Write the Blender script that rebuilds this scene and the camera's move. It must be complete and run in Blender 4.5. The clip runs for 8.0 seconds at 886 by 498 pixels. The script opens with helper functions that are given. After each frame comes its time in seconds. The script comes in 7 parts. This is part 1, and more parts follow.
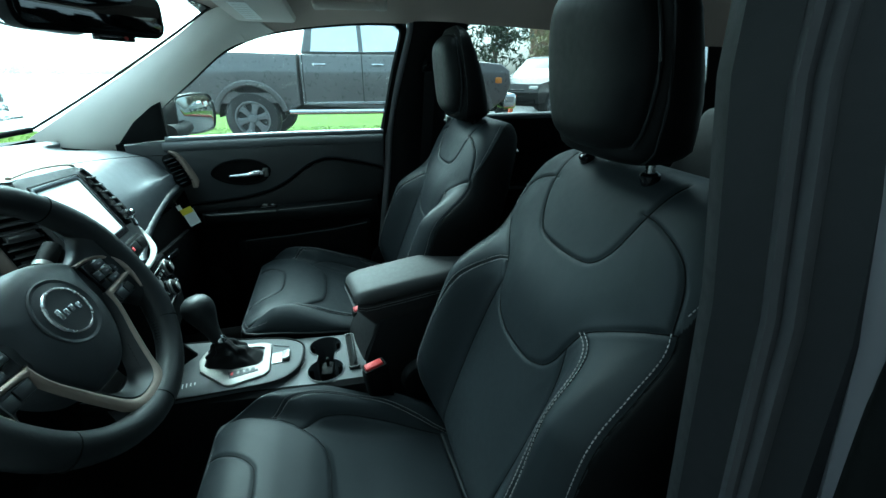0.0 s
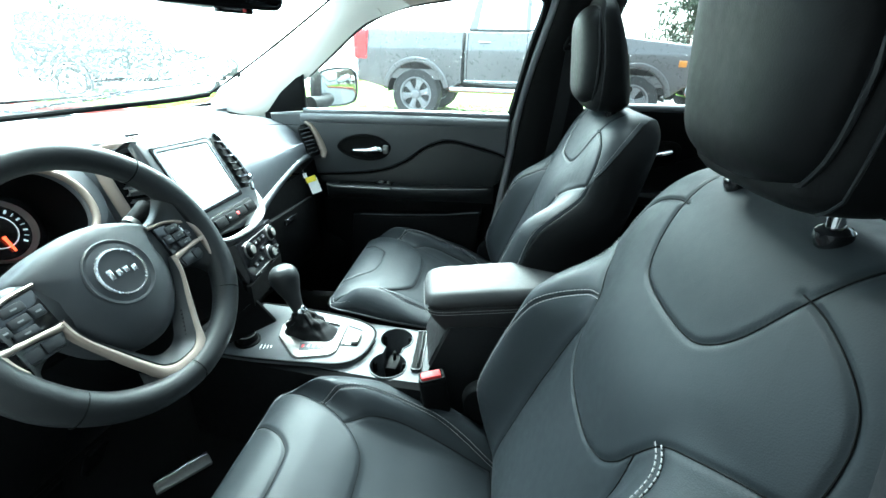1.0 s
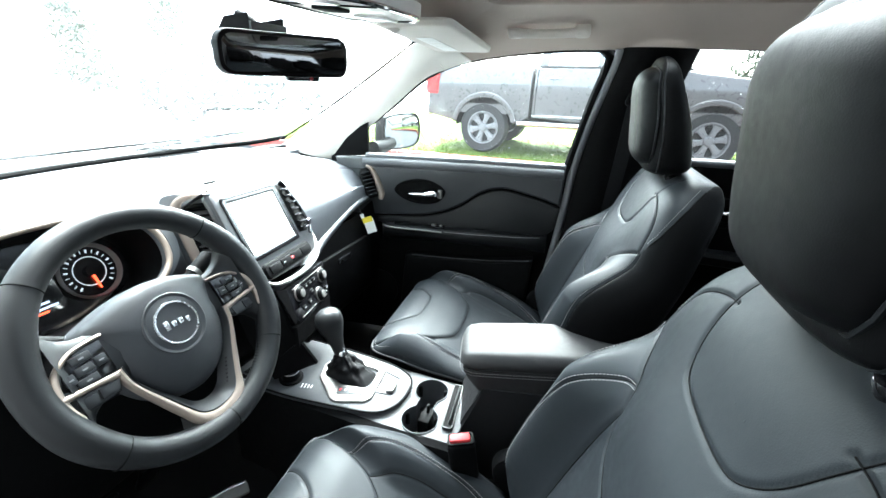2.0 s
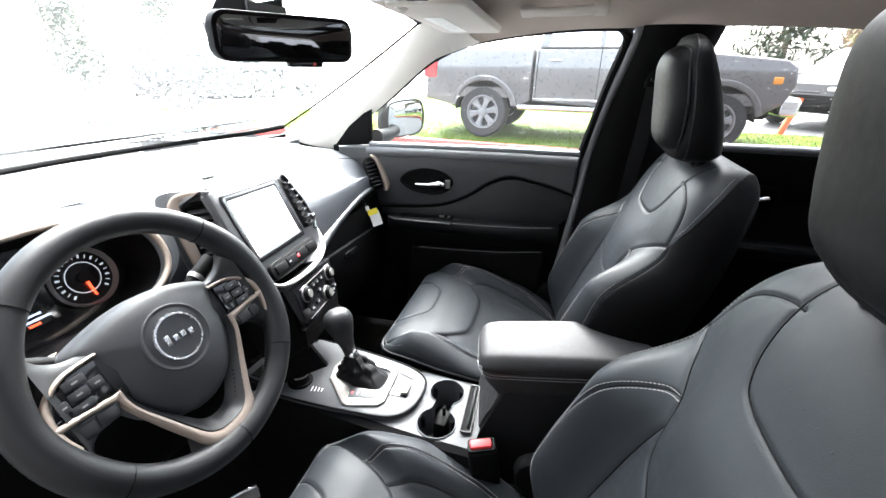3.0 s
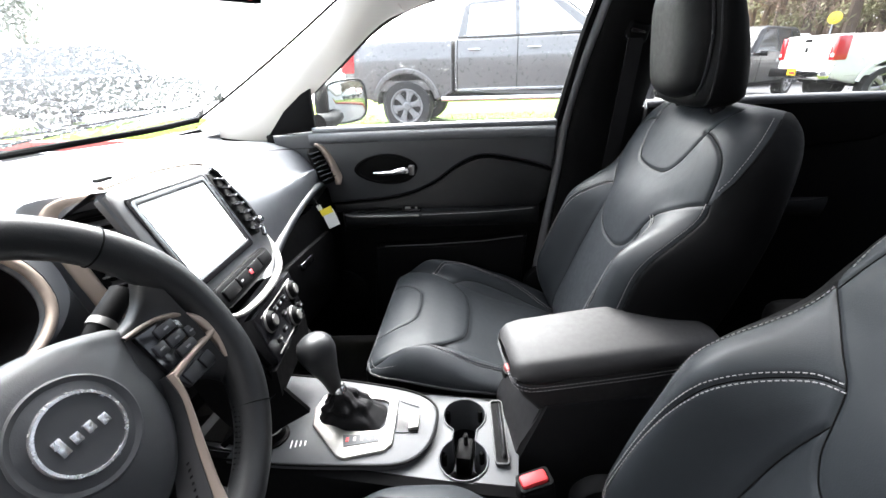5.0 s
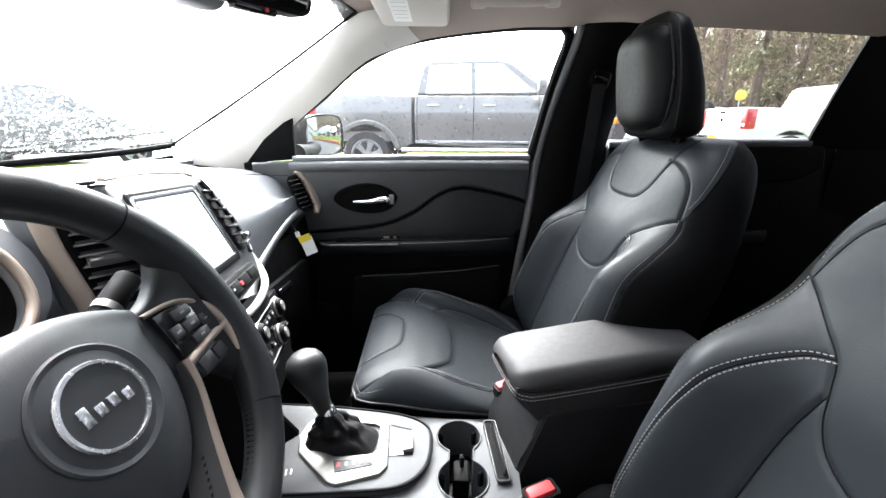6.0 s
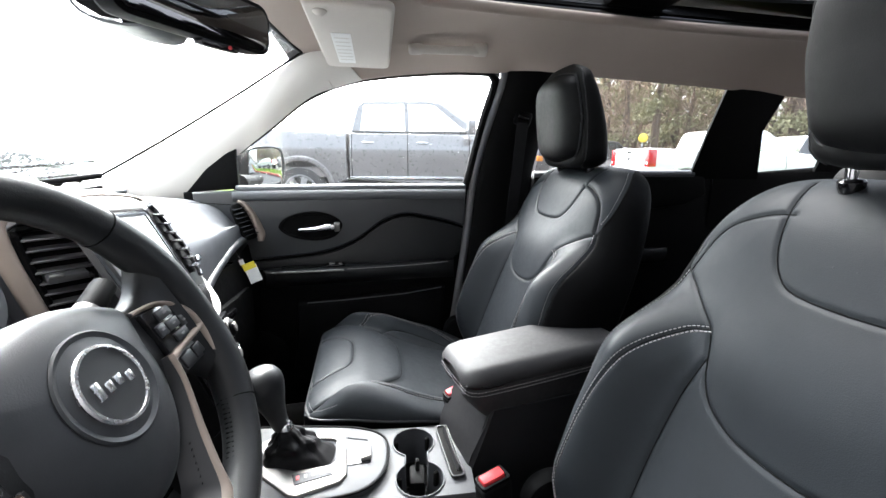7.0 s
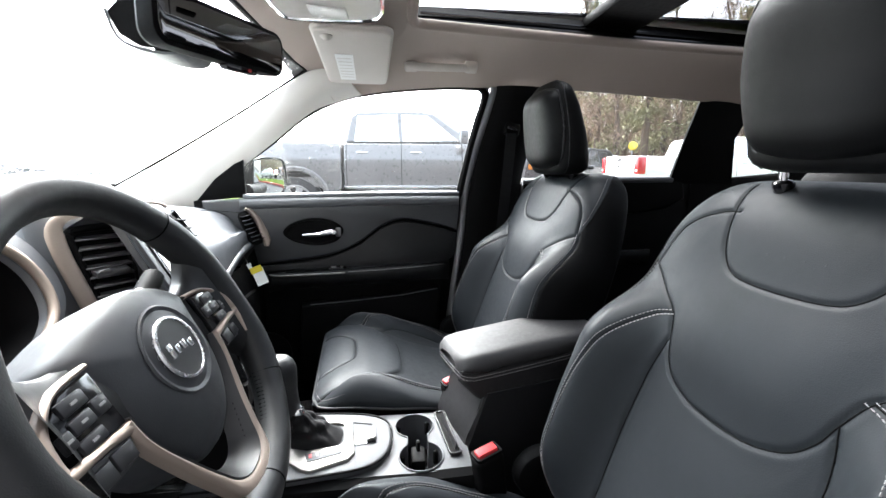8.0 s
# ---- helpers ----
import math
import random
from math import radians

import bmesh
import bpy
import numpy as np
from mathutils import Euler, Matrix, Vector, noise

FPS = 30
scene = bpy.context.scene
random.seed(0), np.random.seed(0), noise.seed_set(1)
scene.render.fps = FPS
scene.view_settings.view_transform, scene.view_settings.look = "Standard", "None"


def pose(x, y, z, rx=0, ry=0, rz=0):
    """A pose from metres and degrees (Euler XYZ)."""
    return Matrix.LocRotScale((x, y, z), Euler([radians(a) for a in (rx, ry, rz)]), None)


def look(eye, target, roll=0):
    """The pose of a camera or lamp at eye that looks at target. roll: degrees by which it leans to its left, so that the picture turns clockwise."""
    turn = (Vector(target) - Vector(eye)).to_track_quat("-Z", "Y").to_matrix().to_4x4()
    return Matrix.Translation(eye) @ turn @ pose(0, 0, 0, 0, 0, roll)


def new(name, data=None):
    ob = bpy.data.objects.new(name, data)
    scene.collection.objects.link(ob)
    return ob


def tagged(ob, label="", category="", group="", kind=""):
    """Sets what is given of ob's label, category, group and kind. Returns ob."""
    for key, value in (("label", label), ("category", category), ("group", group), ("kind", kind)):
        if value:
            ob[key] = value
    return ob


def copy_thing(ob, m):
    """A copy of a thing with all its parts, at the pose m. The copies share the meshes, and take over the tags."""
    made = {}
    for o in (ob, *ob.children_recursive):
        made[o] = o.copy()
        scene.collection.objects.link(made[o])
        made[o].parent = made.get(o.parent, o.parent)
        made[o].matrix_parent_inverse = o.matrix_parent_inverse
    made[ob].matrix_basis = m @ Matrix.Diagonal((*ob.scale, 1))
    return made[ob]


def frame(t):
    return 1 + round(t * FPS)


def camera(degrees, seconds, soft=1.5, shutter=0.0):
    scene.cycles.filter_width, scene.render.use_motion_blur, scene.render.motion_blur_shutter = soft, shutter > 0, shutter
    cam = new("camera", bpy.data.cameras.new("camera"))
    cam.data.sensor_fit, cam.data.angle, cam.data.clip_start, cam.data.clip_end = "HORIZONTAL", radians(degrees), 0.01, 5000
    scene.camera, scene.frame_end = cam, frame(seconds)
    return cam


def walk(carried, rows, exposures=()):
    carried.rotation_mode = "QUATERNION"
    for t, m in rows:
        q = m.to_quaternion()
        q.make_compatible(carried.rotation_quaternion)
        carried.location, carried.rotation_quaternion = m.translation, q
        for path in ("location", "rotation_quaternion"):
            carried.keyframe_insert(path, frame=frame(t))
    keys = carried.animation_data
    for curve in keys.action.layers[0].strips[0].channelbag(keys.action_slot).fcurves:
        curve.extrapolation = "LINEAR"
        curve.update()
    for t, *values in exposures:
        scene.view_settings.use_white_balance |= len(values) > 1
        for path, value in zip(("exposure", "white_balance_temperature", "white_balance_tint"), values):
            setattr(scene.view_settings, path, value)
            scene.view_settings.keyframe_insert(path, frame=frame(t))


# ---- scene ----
cam = camera(93.9, 8.0)
PATH = [
    (0, (0.398, -0.898, 1.36), (0.698, 0.92, 0.581), 0.1),
    (0.5, (0.47, -0.809, 1.345), (0.411, 0.992, 0.478), 0.7),
    (1, (0.519, -0.762, 1.359), (0.16, 1.006, 0.496), 1.4),
    (1.5, (0.544, -0.743, 1.389), (-0.016, 1.008, 0.602), 2.1),
    (2, (0.552, -0.725, 1.423), (-0.103, 1.008, 0.67), 1.5),
    (3.5, (0.448, -0.645, 1.422), (-0.172, 1.052, 0.564), -0.3),
    (4, (0.397, -0.593, 1.397), (-0.184, 1.107, 0.518), -1.7),
    (4.5, (0.363, -0.56, 1.368), (-0.081, 1.176, 0.479), -2.2),
    (5, (0.322, -0.555, 1.331), (-0.01, 1.238, 0.509), -2.3),
    (6.5, (0.232, -0.64, 1.259), (0.256, 1.297, 0.764), 1.1),
    (7, (0.227, -0.683, 1.255), (0.41, 1.261, 0.825), 0.6),
    (7.5, (0.221, -0.729, 1.249), (0.456, 1.215, 0.839), -0.3),
    (8, (0.214, -0.769, 1.253), (0.426, 1.181, 0.865), 0.1),
]
EXPOSURES = [(0.0, 2.55, 4880, -27), (0.6, 4.36, 5230, -24), (1.0, 4.56, 5380, -15), (1.5, 4.68, 5600, -7), (2.2, 4.72, 5950, 2), (3.5, 4.27, 6330, 12), (8.0, 4.14, 6230, 10)]
walk(cam, [(t, look(eye, target, roll)) for t, eye, target, roll in PATH], EXPOSURES)

# world: an overcast day
world = bpy.data.worlds.new("world")
scene.world = world
world.use_nodes = True
wn = world.node_tree.nodes
wl = world.node_tree.links
sky = wn.new("ShaderNodeTexSky")
sky.sky_type = "NISHITA"
sky.sun_disc = False
sky.sun_elevation = radians(51)
sky.sun_rotation = radians(343)
sky.dust_density = 4.0
grey = wn.new("ShaderNodeHueSaturation")
grey.inputs["Saturation"].default_value = 0.35
wl.new(sky.outputs["Color"], grey.inputs["Color"])
wl.new(grey.outputs["Color"], wn["Background"].inputs["Color"])
wn["Background"].inputs["Strength"].default_value = 0.125
sun = new("sun", bpy.data.lights.new("sun", "SUN"))
sun.data.energy, sun.data.angle, sun.data.color = 3.1, radians(60), (1.0, 0.98, 0.95)
sun.matrix_world = look((-3.4, 11.0, 14), (0, 0, 0))


# ---- materials ----
def mat(name, color, rough=0.5, metal=0.0, spec=0.5, vary=0.15, scale=6.0, bump=0.0, bscale=400.0, rvary=0.1, coat=0.0, detail=6.0, voronoi=False):
    """A surface with broad stains and fine grain; bump in millimetres."""
    m = bpy.data.materials.new(name)
    m.use_nodes = True
    nt, n, l = m.node_tree, m.node_tree.nodes, m.node_tree.links
    b = n["Principled BSDF"]
    tc = n.new("ShaderNodeTexCoord")
    big = n.new("ShaderNodeTexNoise")
    big.inputs["Scale"].default_value, big.inputs["Detail"].default_value = scale, detail
    l.new(tc.outputs["Object"], big.inputs["Vector"])
    ramp = n.new("ShaderNodeMix")
    ramp.data_type = "RGBA"
    lo, hi = [c * (1 - vary) for c in color], [min(1, c * (1 + vary)) for c in color]
    ramp.inputs[6].default_value, ramp.inputs[7].default_value = (*lo, 1), (*hi, 1)
    l.new(big.outputs["Fac"], ramp.inputs[0])
    l.new(ramp.outputs[2], b.inputs["Base Color"])
    rr = n.new("ShaderNodeMapRange")
    rr.inputs["To Min"].default_value, rr.inputs["To Max"].default_value = max(0.02, rough - rvary), min(1, rough + rvary)
    fine = n.new("ShaderNodeTexNoise")
    fine.inputs["Scale"].default_value = scale * 9
    l.new(tc.outputs["Object"], fine.inputs["Vector"])
    l.new(fine.outputs["Fac"], rr.inputs["Value"])
    l.new(rr.outputs["Result"], b.inputs["Roughness"])
    b.inputs["Metallic"].default_value = metal
    b.inputs["Specular IOR Level"].default_value = spec
    b.inputs["Coat Weight"].default_value = coat
    b.inputs["Coat Roughness"].default_value = 0.05
    if bump:
        if voronoi:
            t = n.new("ShaderNodeTexVoronoi")
            out = t.outputs["Distance"]
        else:
            t = n.new("ShaderNodeTexNoise")
            out = t.outputs["Fac"]
        t.inputs["Scale"].default_value = bscale
        l.new(tc.outputs["Object"], t.inputs["Vector"])
        bp = n.new("ShaderNodeBump")
        bp.inputs["Strength"].default_value, bp.inputs["Distance"].default_value = 0.6, bump / 1000
        l.new(out, bp.inputs["Height"])
        l.new(bp.outputs["Normal"], b.inputs["Normal"])
    return m


def glass_mat(name, tint=(0.9, 0.95, 0.93), gloss=0.55, veil=0.0):
    m = bpy.data.materials.new(name)
    m.use_nodes = True
    n, l = m.node_tree.nodes, m.node_tree.links
    n.remove(n["Principled BSDF"])
    tr, gl, mx, lw = n.new("ShaderNodeBsdfTransparent"), n.new("ShaderNodeBsdfGlossy"), n.new("ShaderNodeMixShader"), n.new("ShaderNodeLayerWeight")
    tr.inputs["Color"].default_value = (*tint, 1)
    gl.inputs["Roughness"].default_value = 0.02
    pw = n.new("ShaderNodeMath")
    pw.operation = "POWER"
    pw.inputs[1].default_value = 5.0
    l.new(lw.outputs["Facing"], pw.inputs[0])
    ad = n.new("ShaderNodeMath")
    ad.operation = "MULTIPLY_ADD"
    ad.inputs[1].default_value, ad.inputs[2].default_value = gloss, 0.025
    l.new(pw.outputs[0], ad.inputs[0])
    l.new(ad.outputs[0], mx.inputs[0])
    l.new(tr.outputs[0], mx.inputs[1])
    l.new(gl.outputs[0], mx.inputs[2])
    out = mx
    if veil:
        ts, nz, mr, out = n.new("ShaderNodeBsdfTranslucent"), n.new("ShaderNodeTexNoise"), n.new("ShaderNodeMapRange"), n.new("ShaderNodeMixShader")
        ts.inputs["Color"].default_value = (0.95, 0.96, 0.97, 1)
        nz.inputs["Scale"].default_value = 9.0
        mr.inputs["To Min"].default_value, mr.inputs["To Max"].default_value = veil * 0.6, veil * 1.4
        tc = n.new("ShaderNodeTexCoord")
        l.new(tc.outputs["Object"], nz.inputs["Vector"])
        l.new(nz.outputs["Fac"], mr.inputs["Value"])
        l.new(mr.outputs["Result"], out.inputs[0])
        l.new(mx.outputs[0], out.inputs[1])
        l.new(ts.outputs[0], out.inputs[2])
    l.new(out.outputs[0], n["Material Output"].inputs["Surface"])
    return m


def lamp_mat(name, color, strength):
    m = mat(name, color, 0.4)
    b = m.node_tree.nodes["Principled BSDF"]
    b.inputs["Emission Color"].default_value = (*color, 1)
    b.inputs["Emission Strength"].default_value = strength
    return m


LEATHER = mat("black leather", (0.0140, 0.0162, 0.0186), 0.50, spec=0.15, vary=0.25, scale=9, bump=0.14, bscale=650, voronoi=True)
LEATHER_SMOOTH = mat("smooth black leather", (0.010, 0.0107, 0.0117), 0.46, spec=0.36, vary=0.2, scale=12, bump=0.18, bscale=900, voronoi=True)
DASH = mat("grained dashboard vinyl", (0.070, 0.075, 0.082), 0.46, spec=0.9, vary=0.12, scale=5, bump=0.25, bscale=900)
# seat leather in a darker copy, so shade on the headrests sits in the colour
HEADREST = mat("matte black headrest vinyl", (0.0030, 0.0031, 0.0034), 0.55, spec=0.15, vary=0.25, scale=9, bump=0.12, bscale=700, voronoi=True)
DOORPAD = mat("soft black door vinyl", (0.024, 0.026, 0.029), 0.40, spec=0.8, vary=0.15, scale=6, bump=0.25, bscale=900)
ARMREST = mat("smooth armrest leather", (0.017, 0.0165, 0.017), 0.60, spec=0.38, vary=0.15, scale=12, bump=0.1, bscale=900, voronoi=True)
HUB = mat("matte black wheel vinyl", (0.027, 0.0295, 0.033), 0.52, spec=0.6, vary=0.12, scale=8, bump=0.2, bscale=900)
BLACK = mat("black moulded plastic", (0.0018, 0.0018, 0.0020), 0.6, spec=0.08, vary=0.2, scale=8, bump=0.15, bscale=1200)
BUTTON = mat("dark grey rubberised keys", (0.022, 0.023, 0.025), 0.42, spec=0.45, vary=0.12, scale=20, bump=0.1, bscale=1200)
PIANO = mat("gloss black plastic", (0.008, 0.008, 0.009), 0.12, vary=0.2, scale=10, rvary=0.05)
# near-black copy of the leather: painted shade for seat sides and rear bench
SEAT_SHADE = mat("seat leather darkened to near-black shade", (0.0016, 0.0016, 0.0018), 0.6, spec=0.06, vary=0.25, scale=9, bump=0.12, bscale=700, voronoi=True)
RUBBER = mat("black rubber", (0.003, 0.003, 0.003), 0.75, spec=0.08, vary=0.3, scale=15, bump=0.3, bscale=500)
CARPET = mat("black carpet", (0.0014, 0.0014, 0.0016), 0.95, spec=0.1, vary=0.4, scale=40, bump=2.0, bscale=500)
CHAMPAGNE = mat("champagne metallic trim", (0.34, 0.28, 0.235), 0.5, metal=0.5, vary=0.08, scale=7, bump=0.03, bscale=1500)
SILVER = mat("satin silver trim", (0.24, 0.233, 0.222), 0.55, metal=0.8, vary=0.06, scale=9)
CHROME = mat("chrome", (0.82, 0.82, 0.83), 0.08, metal=1.0, vary=0.03, scale=20, rvary=0.04)
PLATE = mat("satin console plate", (0.040, 0.0425, 0.046), 0.58, metal=0.0, spec=0.35, vary=0.1, scale=12, bump=0.05, bscale=1500)
HEADLINER = mat("warm grey headliner cloth", (0.40, 0.335, 0.29), 0.95, vary=0.06, scale=5, bump=0.5, bscale=900)
PILLAR = mat("pale grey pillar trim", (0.62, 0.595, 0.55), 0.6, vary=0.05, scale=6, bump=0.2, bscale=900)
VISOR = mat("warm grey vinyl", (0.55, 0.51, 0.465), 0.75, vary=0.06, scale=8, bump=0.4, bscale=700)
THREAD = mat("grey thread", (0.22, 0.21, 0.21), 0.8, vary=0.15, scale=200)
RED = mat("red button plastic", (0.45, 0.02, 0.025), 0.55, vary=0.1, scale=30)
WHITE = mat("white paper", (0.8, 0.8, 0.78), 0.7, vary=0.05, scale=30)
YELLOW = mat("yellow paper", (0.75, 0.62, 0.04), 0.7, vary=0.05, scale=30)
GREYPRINT = mat("pale grey marking", (0.22, 0.22, 0.22), 0.6, vary=0.05, scale=30)
WEB = mat("black belt webbing", (0.012, 0.012, 0.013), 0.85, spec=0.15, vary=0.2, scale=60, bump=0.6, bscale=900)
DARK_PANE = glass_mat("light-blocking dark glass", (0.10, 0.10, 0.10))
TINT = glass_mat("grey tinted roof glass", (0.50, 0.505, 0.505))
PRIVACY = glass_mat("dark privacy glass", (0.43, 0.435, 0.43), veil=0.0015)
# emission imitates the bright sky mirrored in the touch display
SKY_GLARE = lamp_mat("display glass with painted sky glare", (0.86, 0.90, 0.90), 0.085)
SKY_GLARE.node_tree.nodes["Principled BSDF"].inputs["Coat Weight"].default_value = 1.0
SKY_GLARE.node_tree.nodes["Principled BSDF"].inputs["Base Color"].default_value = (0.01, 0.01, 0.01, 1)
SCREEN = mat("dark display glass", (0.010, 0.011, 0.012), 0.05, spec=1.0, vary=0.1, scale=4, rvary=0.02, coat=1.0)
SCREEN.node_tree.nodes["Principled BSDF"].inputs["Coat IOR"].default_value = 2.4
DIMMED = mat("dimmed inside mirror", (0.14, 0.14, 0.142), 0.05, metal=1.0, vary=0.01, scale=3, rvary=0.01)
MIRROR = mat("door mirror silver", (0.26, 0.27, 0.27), 0.03, metal=1.0, vary=0.01, scale=3, rvary=0.01)
GAUGE_RED = lamp_mat("glowing red needle", (0.9, 0.06, 0.02), 0.22)
GAUGE_WHITE = lamp_mat("lit dial marking", (0.8, 0.85, 0.9), 0.022)
DISPLAY = lamp_mat("lit blue display", (0.45, 0.55, 0.8), 0.09)

# ---- building helpers ----
PLACE = {}


def thing(name, base, label, category, group="", kind="", turn=0.0):
    ob = new(name)
    m = pose(*base, 0, 0, turn)
    ob.matrix_world = m
    PLACE[ob] = m
    return tagged(ob, label, category, group, kind)


def mesh_of(name, bm, material, smooth=True):
    me = bpy.data.meshes.new(name)
    bm.to_mesh(me)
    bm.free()
    me.materials.append(material)
    if smooth:
        me.shade_smooth()
        me.set_sharp_from_angle(angle=radians(38))
    return me


def part(name, bm, material, parent, label="", smooth=True):
    """Links a bmesh in world places as one mesh object under a thing or part."""
    base = PLACE[parent]
    bm.transform(base.inverted())
    ob = new(name, mesh_of(name, bm, material, smooth))
    ob.parent = parent
    PLACE[ob] = base
    return tagged(ob, label) if label else ob


def solo(name, bm, material, label, category, group="", kind="", smooth=True):
    """A thing that is one mesh."""
    ob = new(name, mesh_of(name, bm, material, smooth))
    PLACE[ob] = Matrix()
    return tagged(ob, label, category, group, kind)


def merge(*bms):
    out = bmesh.new()
    for b in bms:
        me = bpy.data.meshes.new("tmp")
        b.to_mesh(me)
        b.free()
        out.from_mesh(me)
        bpy.data.meshes.remove(me)
    return out


def rbox(size, r=0.004, seg=2, m=None):
    """A box with rounded edges about the origin, then posed by m."""
    bm = bmesh.new()
    bmesh.ops.create_cube(bm, size=1.0, matrix=Matrix.Diagonal((*size, 1)))
    if r:
        bmesh.ops.bevel(bm, geom=bm.edges[:], offset=min(r, 0.49 * min(size)), segments=seg, affect="EDGES", profile=0.5)
    if m is not None:
        bm.transform(m)
    return bm


def cyl(r1, r2, h, seg=24, m=None, r=0.0):
    bm = bmesh.new()
    bmesh.ops.create_cone(bm, cap_ends=True, segments=seg, radius1=r1, radius2=r2, depth=h)
    if r:
        es = [e for e in bm.edges if len(e.link_faces) == 2 and e.calc_face_angle() > 0.9]
        bmesh.ops.bevel(bm, geom=es, offset=r, segments=2, affect="EDGES", profile=0.5)
    if m is not None:
        bm.transform(m)
    return bm


def smoothline(pts, n=8, closed=False):
    """A Catmull-Rom curve through the points."""
    p = [Vector(q) for q in pts]
    out = []
    k = len(p)
    for i in range(k if closed else k - 1):
        a, b, c, d = (p[(i - 1) % k], p[i], p[(i + 1) % k], p[(i + 2) % k]) if closed else (p[max(i - 1, 0)], p[i], p[i + 1], p[min(i + 2, k - 1)])
        for j in range(n):
            t = j / n
            out.append(0.5 * (2 * b + (c - a) * t + (2 * a - 5 * b + 4 * c - d) * t * t + (3 * b - a - 3 * c + d) * t ** 3))
    if not closed:
        out.append(p[-1])
    return out


def tube(pts, radius, seg=8, closed=False, flat=1.0, up=(0, 0, 1)):
    """A tube along places; radius may be a list; flat squeezes it along its second axis."""
    pts = [Vector(p) for p in pts]
    bm = bmesh.new()
    rings = []
    k = len(pts)
    for i, p in enumerate(pts):
        d = (pts[(i + 1) % k] - pts[i - 1]) if closed else (pts[min(i + 1, k - 1)] - pts[max(i - 1, 0)])
        d.normalize()
        s = d.cross(Vector(up))
        if s.length < 1e-4:
            s = d.cross(Vector((1, 0, 0)))
        s.normalize()
        u = s.cross(d)
        r = radius[i] if isinstance(radius, (list, tuple)) else radius
        rings.append([bm.verts.new(p + s * (r * math.cos(a)) + u * (r * flat * math.sin(a))) for a in (2 * math.pi * j / seg for j in range(seg))])
    for i in range(k if closed else k - 1):
        a, b = rings[i], rings[(i + 1) % k]
        for j in range(seg):
            bm.faces.new((a[j], a[(j + 1) % seg], b[(j + 1) % seg], b[j]))
    if not closed:
        bm.faces.new(rings[0][::-1])
        bm.faces.new(rings[-1])
    bmesh.ops.recalc_face_normals(bm, faces=bm.faces[:])
    return bm


def slab(outline, depth, m, r=0.003, seg=2):
    """An outline in the local x, y plane, depth along local z (0 to depth), posed by m, with rounded rims."""
    bm = bmesh.new()
    f = bm.faces.new([bm.verts.new((x, y, 0)) for x, y in outline])
    if f.normal.z > 0:
        f.normal_flip()
    ext = bmesh.ops.extrude_face_region(bm, geom=[f])
    bmesh.ops.translate(bm, vec=(0, 0, depth), verts=[v for v in ext["geom"] if isinstance(v, bmesh.types.BMVert)])
    bmesh.ops.recalc_face_normals(bm, faces=bm.faces[:])
    if r:
        top = [e for e in bm.edges if all(abs(v.co.z - depth) < 1e-6 for v in e.verts)]
        bmesh.ops.bevel(bm, geom=top, offset=r, segments=seg, affect="EDGES", profile=0.5)
    bm.transform(m)
    return bm


def ringslab(outer, inner, depth, m, r=0.002):
    """A frame between two outlines with the same number of points."""
    bm = bmesh.new()
    k = len(outer)
    o0, i0 = [bm.verts.new((x, y, 0)) for x, y in outer], [bm.verts.new((x, y, 0)) for x, y in inner]
    o1, i1 = [bm.verts.new((x, y, depth)) for x, y in outer], [bm.verts.new((x, y, depth)) for x, y in inner]
    for a in range(k):
        b = (a + 1) % k
        for q in ((o1[a], o1[b], i1[b], i1[a]), (o0[b], o0[a], i0[a], i0[b]), (o0[a], o0[b], o1[b], o1[a]), (i0[b], i0[a], i1[a], i1[b])):
            bm.faces.new(q)
    bmesh.ops.recalc_face_normals(bm, faces=bm.faces[:])
    if r:
        top = [e for e in bm.edges if all(abs(v.co.z - depth) < 1e-6 for v in e.verts) and e.calc_face_angle(0) > 0.5]
        bmesh.ops.bevel(bm, geom=top, offset=r, segments=2, affect="EDGES", profile=0.5)
    bm.transform(m)
    return bm


def rrect(w, h, r, n=5, cx=0.0, cy=0.0):
    out = []
    for sx, sy, a0 in ((1, 1, 0), (-1, 1, 90), (-1, -1, 180), (1, -1, 270)):
        for i in range(n + 1):
            a = radians(a0 + 90 * i / n)
            out.append((cx + sx * (w / 2 - r) + r * math.cos(a), cy + sy * (h / 2 - r) + r * math.sin(a)))
    return out


def loft(rows, closed=False, thick=0.0):
    """A smooth skin over rows of places, each row with the same count; thick makes it a solid."""
    bm = bmesh.new()
    grid = [[bm.verts.new(p) for p in row] for row in rows]
    for a, b in zip(grid, grid[1:]):
        k = len(a)
        for j in range(k if closed else k - 1):
            bm.faces.new((a[j], a[(j + 1) % k], b[(j + 1) % k], b[j]))
    bmesh.ops.recalc_face_normals(bm, faces=bm.faces[:])
    if thick:
        bmesh.ops.solidify(bm, geom=bm.faces[:], thickness=thick)
    return bm


def lathe(profile, m, seg=32, capped=True):
    """Turns (radius, height) round local z; capped: closed by discs at both ends."""
    bm = bmesh.new()
    rings = [[bm.verts.new((r * math.cos(2 * math.pi * j / seg), r * math.sin(2 * math.pi * j / seg), h)) for j in range(seg)] for r, h in profile]
    for a, b in zip(rings, rings[1:]):
        for j in range(seg):
            bm.faces.new((a[j], a[(j + 1) % seg], b[(j + 1) % seg], b[j]))
    if capped:
        bm.faces.new(rings[0][::-1])
        bm.faces.new(rings[-1])
    bmesh.ops.recalc_face_normals(bm, faces=bm.faces[:])
    bm.transform(m)
    return bm


